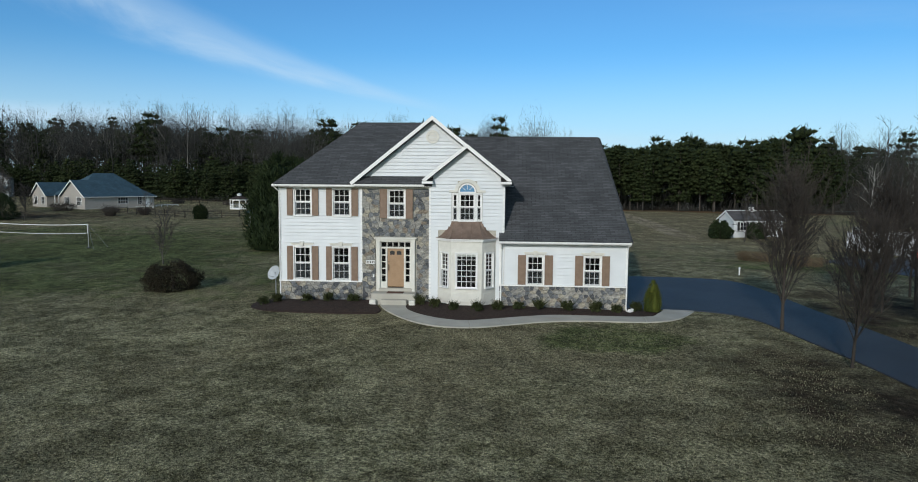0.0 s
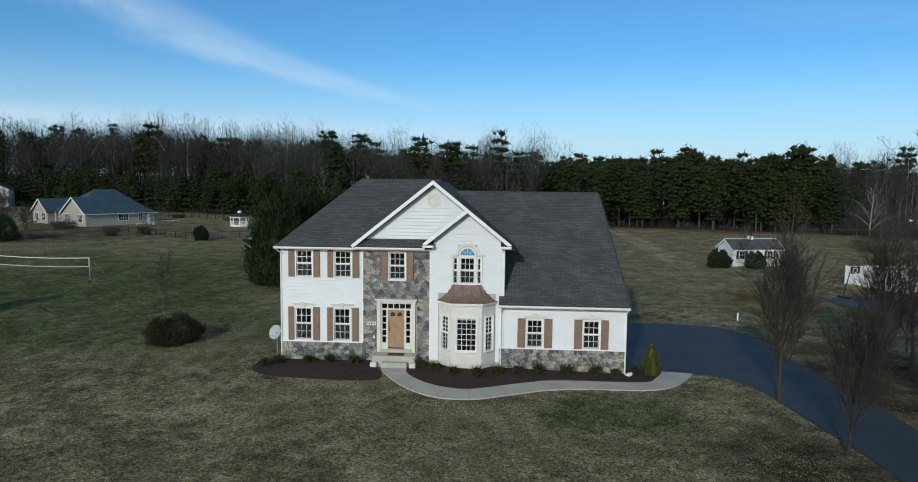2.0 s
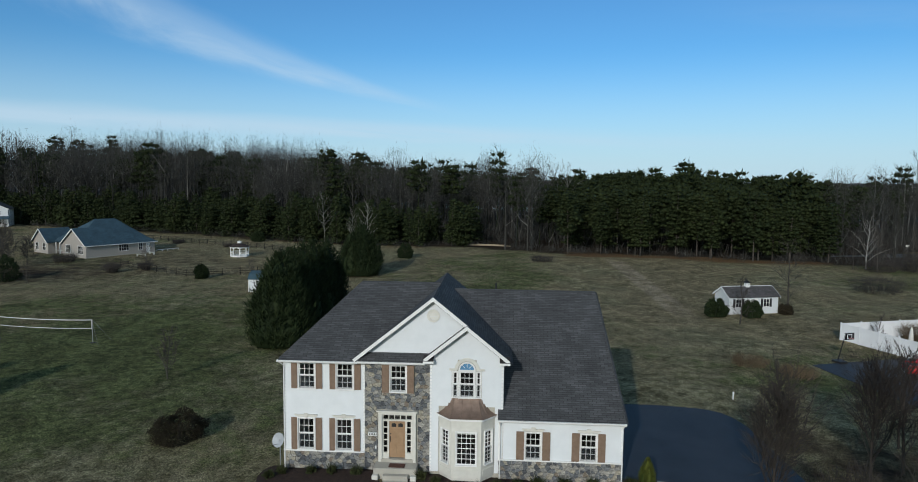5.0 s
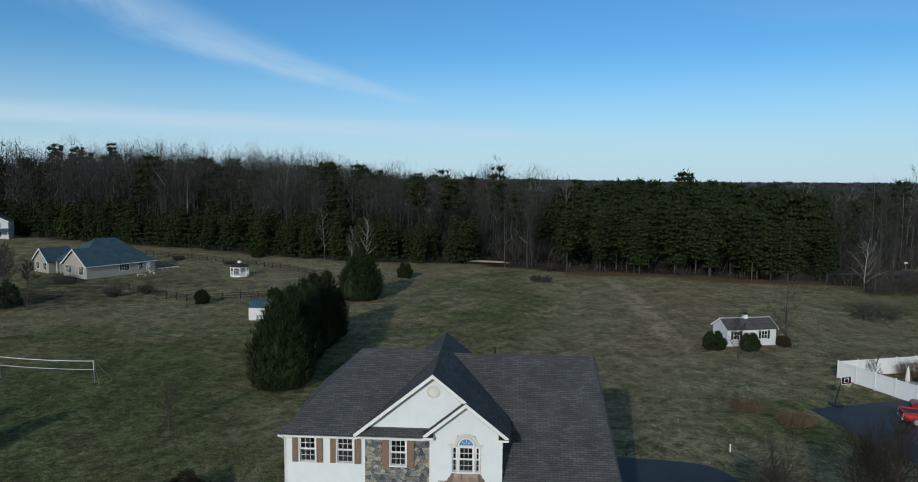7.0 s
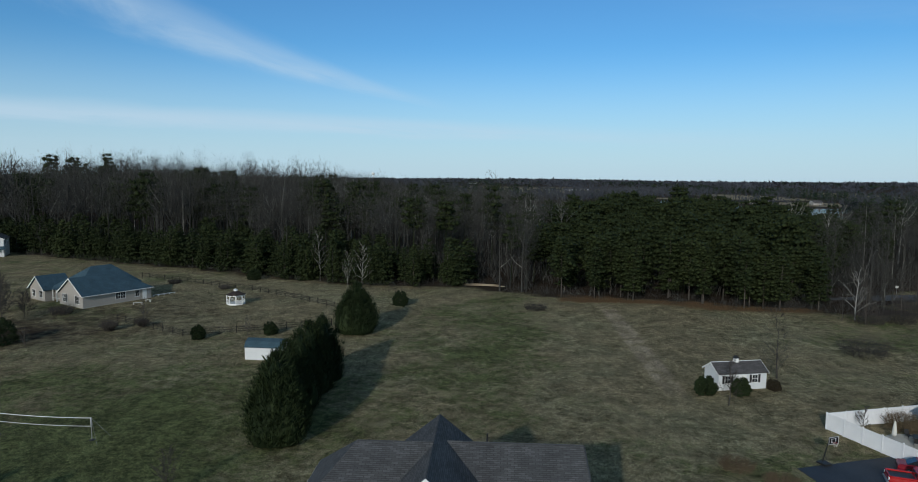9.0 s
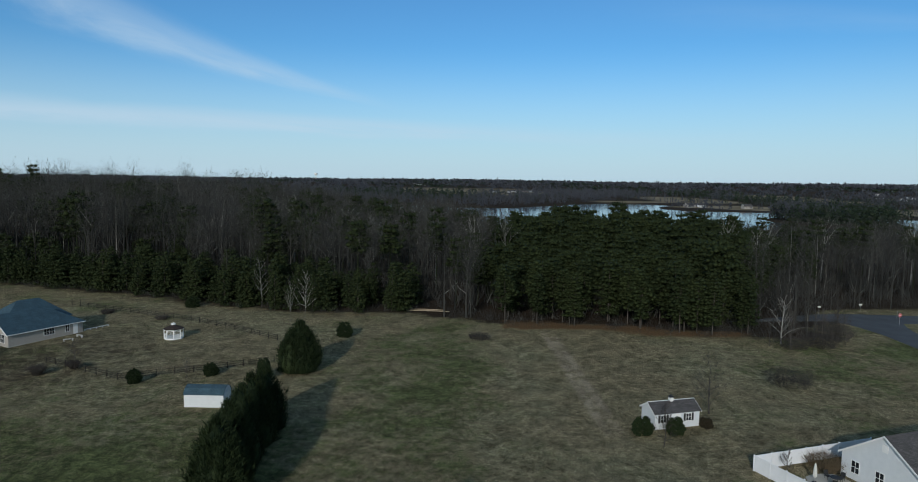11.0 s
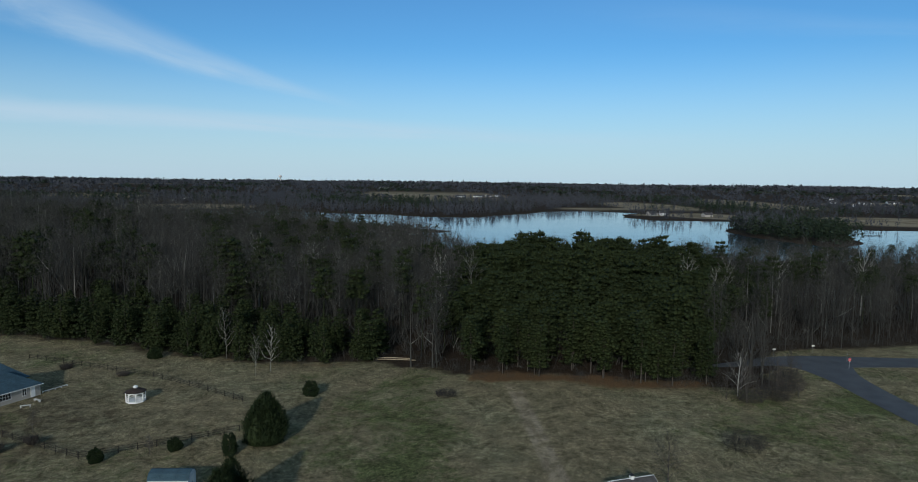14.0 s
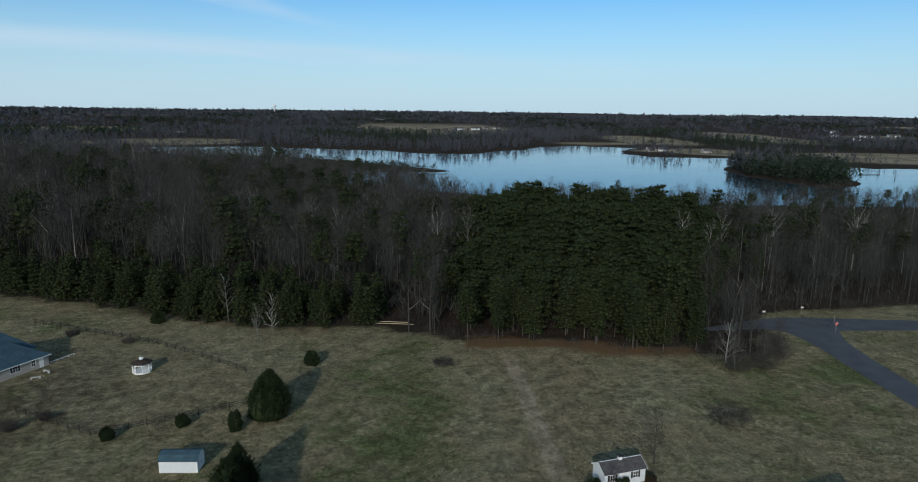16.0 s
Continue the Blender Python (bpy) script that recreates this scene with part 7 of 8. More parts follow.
def build_white_fence():
    f = thing("vinyl_fence", "white vinyl privacy fence round the neighbour's yard", "fence")
    H = 1.85

    def run(a, b, n):
        a, b = Vector(a), Vector(b)
        d = (b - a) / n
        for i in range(n + 1):
            p = a + d * i
            z = gz(p.x, p.y)
            o = part("post", Shape().box(-0.065, 0.065, -0.065, 0.065, -0.2, H + 0.05).add([(-0.08, -0.08, H + 0.05), (0.08, -0.08, H + 0.05), (0.08, 0.08, H + 0.05), (-0.08, 0.08, H + 0.05), (0, 0, H + 0.17)], [(0, 1, 4), (1, 2, 4), (2, 3, 4), (3, 0, 4), (3, 2, 1, 0)]), M_WHITEVINYL, f)
            o.matrix_basis = pose(p.x, p.y, z, 0, 0, math.degrees(math.atan2(d.y, d.x)))
            if i < n:
                L = d.length - 0.15
                k = int(L / 0.17)
                fr, bk = [], []
                for j in range(k):
                    a0, a1 = 0.075 + L * j / k, 0.075 + L * (j + 1) / k
                    fr += [(a0 + 0.002, -0.006), (a0 + 0.010, -0.015), (a1 - 0.010, -0.015), (a1 - 0.002, -0.006)]
                    bk += [(a0 + 0.002, 0.006), (a0 + 0.010, 0.015), (a1 - 0.010, 0.015), (a1 - 0.002, 0.006)]
                s = Shape().prism(fr + bk[::-1], 0.18, H - 0.1)
                m = (a + d * (i + 0.5))
                q = part("fence_panel", s, M_WHITEVINYL, f)
                q.matrix_basis = pose(p.x, p.y, gz(m.x, m.y), 0, 0, math.degrees(math.atan2(d.y, d.x)))
                part("top_rail", Shape().box(0.07, 0.08 + L, -0.03, 0.03, H - 0.1, H), M_WHITEVINYL, q)
                part("bottom_rail", Shape().box(0.07, 0.08 + L, -0.03, 0.03, 0.05, 0.18), M_WHITEVINYL, q)

    run((39.7, 36.6), (57.0, 41.6), 7)
    run((39.7, 36.6), (45.6, 22.4), 7)
    # patio things inside
    p = thing("patio_umbrella", "closed cream patio umbrella inside the white fence", "umbrella", pose(45.3, 33.7, gz(45.3, 33.7)))
    part("canopy", Shape().lathe([(0.05, 0.55), (0.24, 0.75), (0.20, 1.4), (0.10, 2.1), (0.02, 2.3)], 10), M_CREAM, p)
    part("pole", Shape().tube([(0, 0, -0.05), (0, 0, 0.7)], 0.03, 8), M_GREYMETAL, p)
    part("base", Shape().lathe([(0.3, -0.05), (0.3, 0.06), (0.08, 0.12)], 12), M_BLACK, p)
    t = thing("patio_table", "round dark patio table inside the white fence", "table", pose(47.6, 33.4, gz(47.6, 33.4)))
    part("tabletop", Shape().lathe([(0.6, 0.68), (0.62, 0.71), (0.6, 0.74)], 20), M_BLACK, t)
    for a in range(4):
        x, y = 0.4 * math.cos(a * 1.571 + 0.7), 0.4 * math.sin(a * 1.571 + 0.7)
        part("leg", Shape().tube([(x * 1.1, y * 1.1, -0.05), (x, y, 0.7)], 0.025, 6), M_BLACK, t)
    for i, (x, y, r) in enumerate(((46.9, 32.5, 150), (48.6, 34.0, -60), (47.3, 34.5, 10))):
        c = thing("patio_chair", "dark patio chair beside the table", "chair", pose(x, y, gz(x, y), 0, 0, r), "patio chairs")
        part("seat", Shape().box(-0.26, 0.26, -0.25, 0.25, 0.38, 0.43), M_BLACK, c)
        part("backrest", Shape().slab([(-0.26, 0.24, 0.45), (0.26, 0.24, 0.45), (0.26, 0.36, 0.95), (-0.26, 0.36, 0.95)], 0.03), M_BLACK, c)
        for sx in (-0.23, 0.23):
            for sy in (-0.22, 0.22):
                part("leg", Shape().tube([(sx, sy, -0.06), (sx, sy, 0.4)], 0.018, 6), M_BLACK, c)
    patio = smooth_outline([(45.2, 31.5), (49.3, 32.6), (48.7, 35.6), (45.0, 35.0)], 3)
    tagged(part("patio", sheet(patio, 0.04, 0.1), M_CONCRETE), "pale patio inside the white fence", "patio", kind="structure")


build_white_fence()


def build_shed():
    """White shed with grey roof, cupola and black shutters."""
    h = thing("garden_shed", "white garden shed with grey roof and little cupola", "shed", pose(31.9, 48.6, gz(34, 49) - 0.0, 0, 0, 13))
    L, D, z = 6.9, 3.4, 2.25
    gable_block(h, 0, L, 0, D, z, 1.0, "x", M_SIDING, M_ROOF_GREY, 0.2, -0.3)
    for x in (1.3, 5.2):
        simple_window(h, 0.75, 0.95, pose(x, 0, 0.95), 2, 2)
        for s in (-1, 1):
            part("shutter", Shape().box(x + s * 0.62 - 0.15, x + s * 0.62 + 0.15, -0.05, -0.01, 0.9, 1.98), M_BLACK, h)
    d = part("door", Shape().box(2.6, 4.0, -0.05, -0.01, 0.05, 2.0), M_TRIM, h)
    part("door_handle", Shape().box(3.22, 3.28, -0.09, -0.05, 0.95, 1.05), M_BLACK, d)
    c = part("cupola", Shape().box(L / 2 - 0.25, L / 2 + 0.25, D / 2 - 0.25, D / 2 + 0.25, z + 0.9, z + 1.55), M_TRIM, h)
    part("cupola_roof", Shape().add([(L / 2 - 0.36, D / 2 - 0.36, z + 1.55), (L / 2 + 0.36, D / 2 - 0.36, z + 1.55), (L / 2 + 0.36, D / 2 + 0.36, z + 1.55), (L / 2 - 0.36, D / 2 + 0.36, z + 1.55), (L / 2, D / 2, z + 1.95)], [(0, 1, 4), (1, 2, 4), (2, 3, 4), (3, 0, 4), (3, 2, 1, 0)]), M_BLACK, c)
    part("ridge_board", Shape().box(-0.2, L + 0.2, D / 2 - 0.05, D / 2 + 0.05, z + 1.1, z + 1.16), M_TRIM, h)
    # storage shed by the cypress row
    h = thing("storage_shed", "plain white storage shed with blue-grey gambrel roof", "shed", pose(-34.1, 57.0, gz(-31, 58), 0, 0, -3))
    L, D, z = 5.75, 3.0, 1.95
    part("wall", Shape().prism([(0, -0.3), (D, -0.3), (D, z), (D - 0.55, z + 0.62), (D / 2, z + 0.95), (0.55, z + 0.62), (0, z)], 0, L, "x"), M_SIDING, h)
    prof = [(-0.12, z - 0.1), (0.55, z + 0.68), (D / 2, z + 1.02), (D - 0.55, z + 0.68), (D + 0.12, z - 0.1)]
    for a, b in zip(prof, prof[1:]):
        roof_slope([(-0.1, a[0], a[1]), (L + 0.1, a[0], a[1]), (L + 0.1, b[0], b[1]), (-0.1, b[0], b[1])], h, M_ROOF_BLUE, 0.06)
    for x in (0, L - 0.08):
        part("corner_board", Shape().box(x, x + 0.08, -0.02, 0.02, -0.2, z), M_TRIM, h)
    d = part("door", Shape().box(L, L + 0.04, 0.7, 2.3, 0.05, 1.9), M_TRIM, h)
    part("door_handle", Shape().box(L + 0.04, L + 0.08, 1.46, 1.54, 0.9, 1.1), M_BLACK, d)


build_shed()


def build_gazebo():
    g = thing("gazebo", "white octagonal gazebo with brown shingle roof", "gazebo", pose(-50.6, 95.0, gz(-50.6, 95)) @ Matrix.Diagonal((0.86, 0.86, 0.9, 1)))
    R, H = 2.05, 2.1
    pts = [(R * math.cos(math.pi / 8 + i * math.pi / 4), R * math.sin(math.pi / 8 + i * math.pi / 4)) for i in range(8)]
    part("floor", Shape().prism([(x * 1.05, y * 1.05) for x, y in pts], -0.2, 0.3), M_TRIM, g)
    for i, (x, y) in enumerate(pts):
        part("post", Shape().box(x - 0.07, x + 0.07, y - 0.07, y + 0.07, 0.3, H), M_TRIM, g)
        x2, y2 = pts[(i + 1) % 8]
        m = pose((x + x2) / 2, (y + y2) / 2, 0, 0, 0, math.degrees(math.atan2(y2 - y, x2 - x)))
        w = math.hypot(x2 - x, y2 - y) / 2 - 0.05
        # arched head between the posts
        s = Shape()
        n = 8
        for k in range(n):
            a, b = -1 + 2 * k / n, -1 + 2 * (k + 1) / n
            za, zb = H - 0.42 + 0.30 * math.sqrt(1 - a * a), H - 0.42 + 0.30 * math.sqrt(max(0, 1 - b * b))
            s.prism([(a * w, za), (b * w, zb), (b * w, H), (a * w, H)], -0.04, 0.04, "y")
        part("arched_brace", s, M_TRIM, g).matrix_basis = m
        if i != 5:
            r = part("railing", Shape().box(-w, w, -0.035, 0.035, 1.05, 1.13), M_TRIM, g)
            r.matrix_basis = m
            part("lower_rail", Shape().box(-w, w, -0.03, 0.03, 0.42, 0.48), M_TRIM, r)
            for k in range(5):
                x3 = -w + 2 * w * (k + 0.5) / 5
                part("baluster", Shape().box(x3 - 0.03, x3 + 0.03, -0.02, 0.02, 0.48, 1.05), M_TRIM, r)
    part("fascia", Shape().prism([(x * 1.12, y * 1.12) for x, y in pts], H, H + 0.16), M_TRIM, g)
    v = [(x * 1.2, y * 1.2, H + 0.14) for x, y in pts] + [(x * 0.22, y * 0.22, H + 0.92) for x, y in pts]
    roof = Shape().add(v, [(i, (i + 1) % 8, 8 + (i + 1) % 8, 8 + i) for i in range(8)] + [tuple(range(7, -1, -1)), tuple(range(8, 16))])
    me = roof.mesh("roof")
    uv_slope(me)
    part("roof", me, shingle_mat("brown_shingles", (0.045, 0.033, 0.028), (0.075, 0.055, 0.045)), g)
    part("cupola", Shape().prism([(x * 0.22, y * 0.22) for x, y in pts], H + 0.9, H + 1.22), M_TRIM, g)
    part("cupola_roof", Shape().add([(x * 0.3, y * 0.3, H + 1.22) for x, y in pts] + [(0, 0, H + 1.5)], [(i, (i + 1) % 8, 8) for i in range(8)] + [tuple(range(7, -1, -1))]), M_TRIM, g)


build_gazebo()


def rail_fence(label, pts, spacing=2.9, rails=(0.35, 0.72, 1.08)):
    """Split-rail fence: rough posts and rails that sag a little."""
    f = thing("rail_fence", label, "fence")
    rng = random.Random(len(pts) * 7 + int(pts[0][0]))
    line = []
    for a, b in zip(pts, pts[1:]):
        n = max(1, round(math.dist(a, b) / spacing))
        line += [(a[0] + (b[0] - a[0]) * i / n, a[1] + (b[1] - a[1]) * i / n) for i in range(n)]
    line.append(pts[-1])
    post = Shape().tube([(0, 0, -0.3), (0.01, 0, 0.7), (0, 0.01, 1.28)], [0.085, 0.08, 0.07], 6).mesh("post")
    for x, y in line:
        o = part("post", post, M_WOODRAIL, f)
        o.matrix_basis = pose(x, y, gz(x, y), rng.uniform(-2, 2), rng.uniform(-2, 2), rng.uniform(0, 360))
    unit = Shape().tube([(-0.02, 0, 0), (0.5, 0, -0.02), (1.02, 0, 0)], [0.04, 0.052, 0.04], 5).mesh("rail")
    for (ax, ay), (bx, by) in zip(line, line[1:]):
        for z in rails:
            a, b = Vector((ax, ay, gz(ax, ay) + z + rng.uniform(-0.04, 0.04))), Vector((bx, by, gz(bx, by) + z + rng.uniform(-0.04, 0.04)))
            d = b - a
            o = part("rail", unit, M_WOODRAIL, f)
            o.matrix_basis = Matrix.Translation(a) @ d.to_track_quat("X", "Z").to_matrix().to_4x4() @ Matrix.Diagonal((d.length, 1, 1, 1))
    return f


rail_fence("weathered split-rail fence along the neighbour's near lawn", [(-66, 78.2), (-49.2, 68.8), (-36, 74.0), (-26.5, 78.6)])
rail_fence("weathered split-rail fence behind the gazebo", [(-88, 127), (-70, 118.6), (-52.9, 110.5), (-40.5, 101.8), (-29.5, 93.4)])


def build_net():
    n = thing("volleyball_net", "white-taped volleyball net with poles and guy lines on the lawn", "net")
    a, b = Vector((-49.6, 28.2, gz(-49.6, 28.2))), Vector((-39.0, 27.6, gz(-39, 27.6)))
    for p, s in ((a, -1), (b, 1)):
        part("pole", Shape().tube([(p.x, p.y, p.z - 0.2), (p.x, p.y, p.z + 2.45)], 0.035, 8), M_GREYMETAL, n)
        part("pole_base", Shape().lathe([(0.28, -0.02), (0.28, 0.05), (0.08, 0.10)], 12, tuple(p)), M_BLACK, n)
        for dy in (-1.2, 1.2):
            part("guy_line", Shape().tube([(p.x, p.y, p.z + 2.4), (p.x + s * 1.3, p.y + dy, p.z - 0.02)], 0.012, 5), M_NET, n)
    d = b - a
    for z, r in ((2.38, 0.032), (1.50, 0.02)):
        pts = []
        for i in range(9):
            t = i / 8
            p = a + d * t
            pts.append((p.x, p.y, p.z + z - 0.22 * 4 * t * (1 - t) * 0.6))
        s = Shape()
        for q0, q1 in zip(pts, pts[1:]):
            s.add([(q0[0], q0[1] - 0.01, q0[2] - r), (q1[0], q1[1] - 0.01, q1[2] - r), (q1[0], q1[1] - 0.01, q1[2] + r), (q0[0], q0[1] - 0.01, q0[2] + r),
                   (q0[0], q0[1] + 0.01, q0[2] - r), (q1[0], q1[1] + 0.01, q1[2] - r), (q1[0], q1[1] + 0.01, q1[2] + r), (q0[0], q0[1] + 0.01, q0[2] + r)],
                  [(0, 1, 2, 3), (7, 6, 5, 4), (3, 2, 6, 7), (1, 0, 4, 5)])
        part("tape", s, M_TRIM, n)
    for t in (0.004, 0.996):
        p = a + d * t
        part("side_tape", Shape().box(p.x - 0.03, p.x + 0.03, p.y - 0.012, p.y + 0.012, p.z + 1.5, p.z + 2.4), M_TRIM, n)
    mesh_s = Shape()
    for i in range(1, 70):
        t = i / 70
        p = a + d * t
        sag = 0.22 * 4 * t * (1 - t) * 0.6
        mesh_s.box(p.x - 0.003, p.x + 0.003, p.y - 0.003, p.y + 0.003, p.z + 1.5 - sag, p.z + 2.38 - sag)
    tagged(part("netting", mesh_s, M_BLACK, n), kind="stuff")


build_net()


def build_hoop():
    x, y = 35.0, 27.3
    h = thing("basketball_hoop", "portable black basketball hoop with clear backboard at the parking area", "basketball hoop", pose(x, y, gz(x, y) + 0.05, 0, 0, 20) @ Matrix.Diagonal((0.9, 0.9, 0.86, 1)))
    part("base", Shape().prism([(-0.45, -0.5), (0.45, -0.5), (0.55, 0.6), (-0.55, 0.6)], 0.0, 0.22), M_BLACK, h)
    part("pole", Shape().tube([(0, 0.3, 0.2), (0, 0.0, 1.5), (0, -0.35, 3.0)], [0.07, 0.06, 0.05], 8), M_BLACK, h)
    part("brace", Shape().tube([(0, -0.45, 0.2), (0, 0.1, 1.2)], 0.03, 6), M_BLACK, h)
    part("arm", Shape().tube([(0, -0.35, 2.9), (0, -0.9, 3.1)], 0.04, 6), M_BLACK, h)
    part("backboard", Shape().box(-0.66, 0.66, -0.93, -0.9, 2.75, 3.6), M_DARKGLASS, h)
    for nm, r0, r1, z0, z1 in (("board_frame", 0.62, 0.66, 2.75, 3.6), ("target_square", 0.26, 0.31, 2.95, 3.4)):
        s = Shape()
        t = r1 - r0
        s.box(-r1, -r0, -0.945, -0.93, z0, z1).box(r0, r1, -0.945, -0.93, z0, z1).box(-r0, r0, -0.945, -0.93, z0, z0 + t).box(-r0, r0, -0.945, -0.93, z1 - t, z1)
        part(nm, s, M_TRIM, h)
    ring = [(0.23 * math.cos(a * 0.3927), -1.2 + 0.23 * math.sin(a * 0.3927), 3.0) for a in range(17)]
    rim = part("rim", Shape().tube(ring, 0.015, 6, False), M_RED, h)
    s = Shape()
    for a in range(12):
        c, q = math.cos(a * 0.5236), math.sin(a * 0.5236)
        s.tube([(0.23 * c, -1.2 + 0.23 * q, 3.0), (0.13 * c, -1.2 + 0.13 * q, 2.6)], 0.008, 4)
    part("net", s, M_TRIM, rim)


build_hoop()


def wheel(parent, x, y, r, w=0.22):
    n = 18
    t = part("wheel", Shape().prism([(x + r * math.cos(6.2832 * i / n), r + r * math.sin(6.2832 * i / n)) for i in range(n)], y - w / 2, y + w / 2, "y"), M_BLACK, parent)
    part("rim", Shape().prism([(x + r * 0.6 * math.cos(6.2832 * i / n), r + r * 0.6 * math.sin(6.2832 * i / n)) for i in range(n)], y - w / 2 - 0.012, y + w / 2 + 0.012, "y"), M_GREYMETAL, t)


def body_loft(sections, w):
    """A car body lofted through side profiles: rows of (x, z low, z high, half width factor)."""
    s = Shape()
    v = []
    for x, z0, z1, k in sections:
        hw = w / 2 * k
        v += [(x, -hw * 0.94, z0), (x, -hw, z0 + (z1 - z0) * 0.45), (x, -hw * 0.95, z1 - 0.04), (x, -hw * 0.85, z1), (x, hw * 0.85, z1), (x, hw * 0.95, z1 - 0.04), (x, hw, z0 + (z1 - z0) * 0.45), (x, hw * 0.94, z0)]
    n = len(sections)
    f = [(i * 8 + j, i * 8 + (j + 1) % 8, (i + 1) * 8 + (j + 1) % 8, (i + 1) * 8 + j) for i in range(n - 1) for j in range(8)]
    f += [tuple(range(7, -1, -1)), tuple(range((n - 1) * 8, n * 8))]
    return s.add(v, f)


def build_cars():
    x, y = 41.3, 22.6
    c = thing("pickup_truck", "red pickup truck with open bed parked on asphalt", "truck", pose(x, y, gz(x, y) + 0.05, 0, 0, -18))
    part("body", body_loft([(-2.85, 0.55, 0.95, 0.94), (-2.8, 0.45, 1.05, 1), (-0.6, 0.42, 1.05, 1), (1.2, 0.42, 1.08, 1), (2.6, 0.45, 1.0, 0.97), (2.85, 0.5, 0.85, 0.9)], 1.9), M_RED, c)
    part("bed_liner", Shape().box(-2.7, -0.75, -0.75, 0.75, 1.052, 1.056), M_BLACK, c, "dark open truck bed")
    for yy in (-0.87, 0.87):
        part("bed_rail", Shape().box(-2.75, -0.65, yy - 0.06, yy + 0.06, 1.05, 1.17), M_RED, c)
    part("tailgate", Shape().box(-2.86, -2.76, -0.85, 0.85, 0.75, 1.17), M_RED, c)
    part("cab", body_loft([(-0.65, 1.0, 1.62, 0.86), (-0.5, 1.0, 1.78, 0.86), (0.7, 1.0, 1.80, 0.86), (1.3, 1.0, 1.25, 0.9)], 1.85), M_RED, c)
    part("side_window", Shape().box(-0.45, 0.65, -0.86, 0.86, 1.22, 1.62), M_DARKGLASS, c)
    part("rear_window", Shape().box(-0.68, -0.6, -0.6, 0.6, 1.25, 1.6), M_DARKGLASS, c)
    part("windscreen", Shape().slab([(0.74, -0.66, 1.76), (0.74, 0.66, 1.76), (1.32, 0.68, 1.27), (1.32, -0.68, 1.27)], 0.02), M_DARKGLASS, c)
    part("bumper", Shape().box(-2.98, -2.84, -0.88, 0.88, 0.45, 0.62), M_GREYMETAL, c)
    for yy in (-0.83, 0.83):
        part("tail_light", Shape().box(-2.88, -2.8, yy - 0.08, yy + 0.08, 0.78, 1.04), M_TRIM, c)
        wheel(c, -1.8, yy, 0.38)
        wheel(c, 1.75, yy, 0.38)
    x, y = 43.4, 25.6
    c = thing("car", "dark maroon saloon car parked beside the white fence", "car", pose(x, y, gz(x, y) + 0.05, 0, 0, -24))
    part("body", body_loft([(-2.3, 0.4, 0.8, 0.85), (-2.15, 0.3, 0.95, 0.95), (-1.0, 0.25, 0.98, 1), (1.0, 0.25, 0.95, 1), (2.1, 0.3, 0.8, 0.95), (2.3, 0.4, 0.65, 0.85)], 1.8), M_MAROON, c)
    part("cabin", body_loft([(-1.55, 0.9, 1.0, 0.8), (-0.8, 0.9, 1.40, 0.72), (0.3, 0.9, 1.43, 0.72), (1.15, 0.9, 0.96, 0.82)], 1.8), M_DARKGLASS, c)
    part("roof", Shape().box(-0.75, 0.28, -0.56, 0.56, 1.41, 1.455, 0.02), M_MAROON, c)
    for yy in (-0.8, 0.8):
        part("tail_light", Shape().box(-2.3, -2.18, yy - 0.15, yy + 0.1, 0.68, 0.82), M_RED, c)
        wheel(c, -1.4, yy, 0.32, 0.2)
        wheel(c, 1.4, yy, 0.32, 0.2)


build_cars()


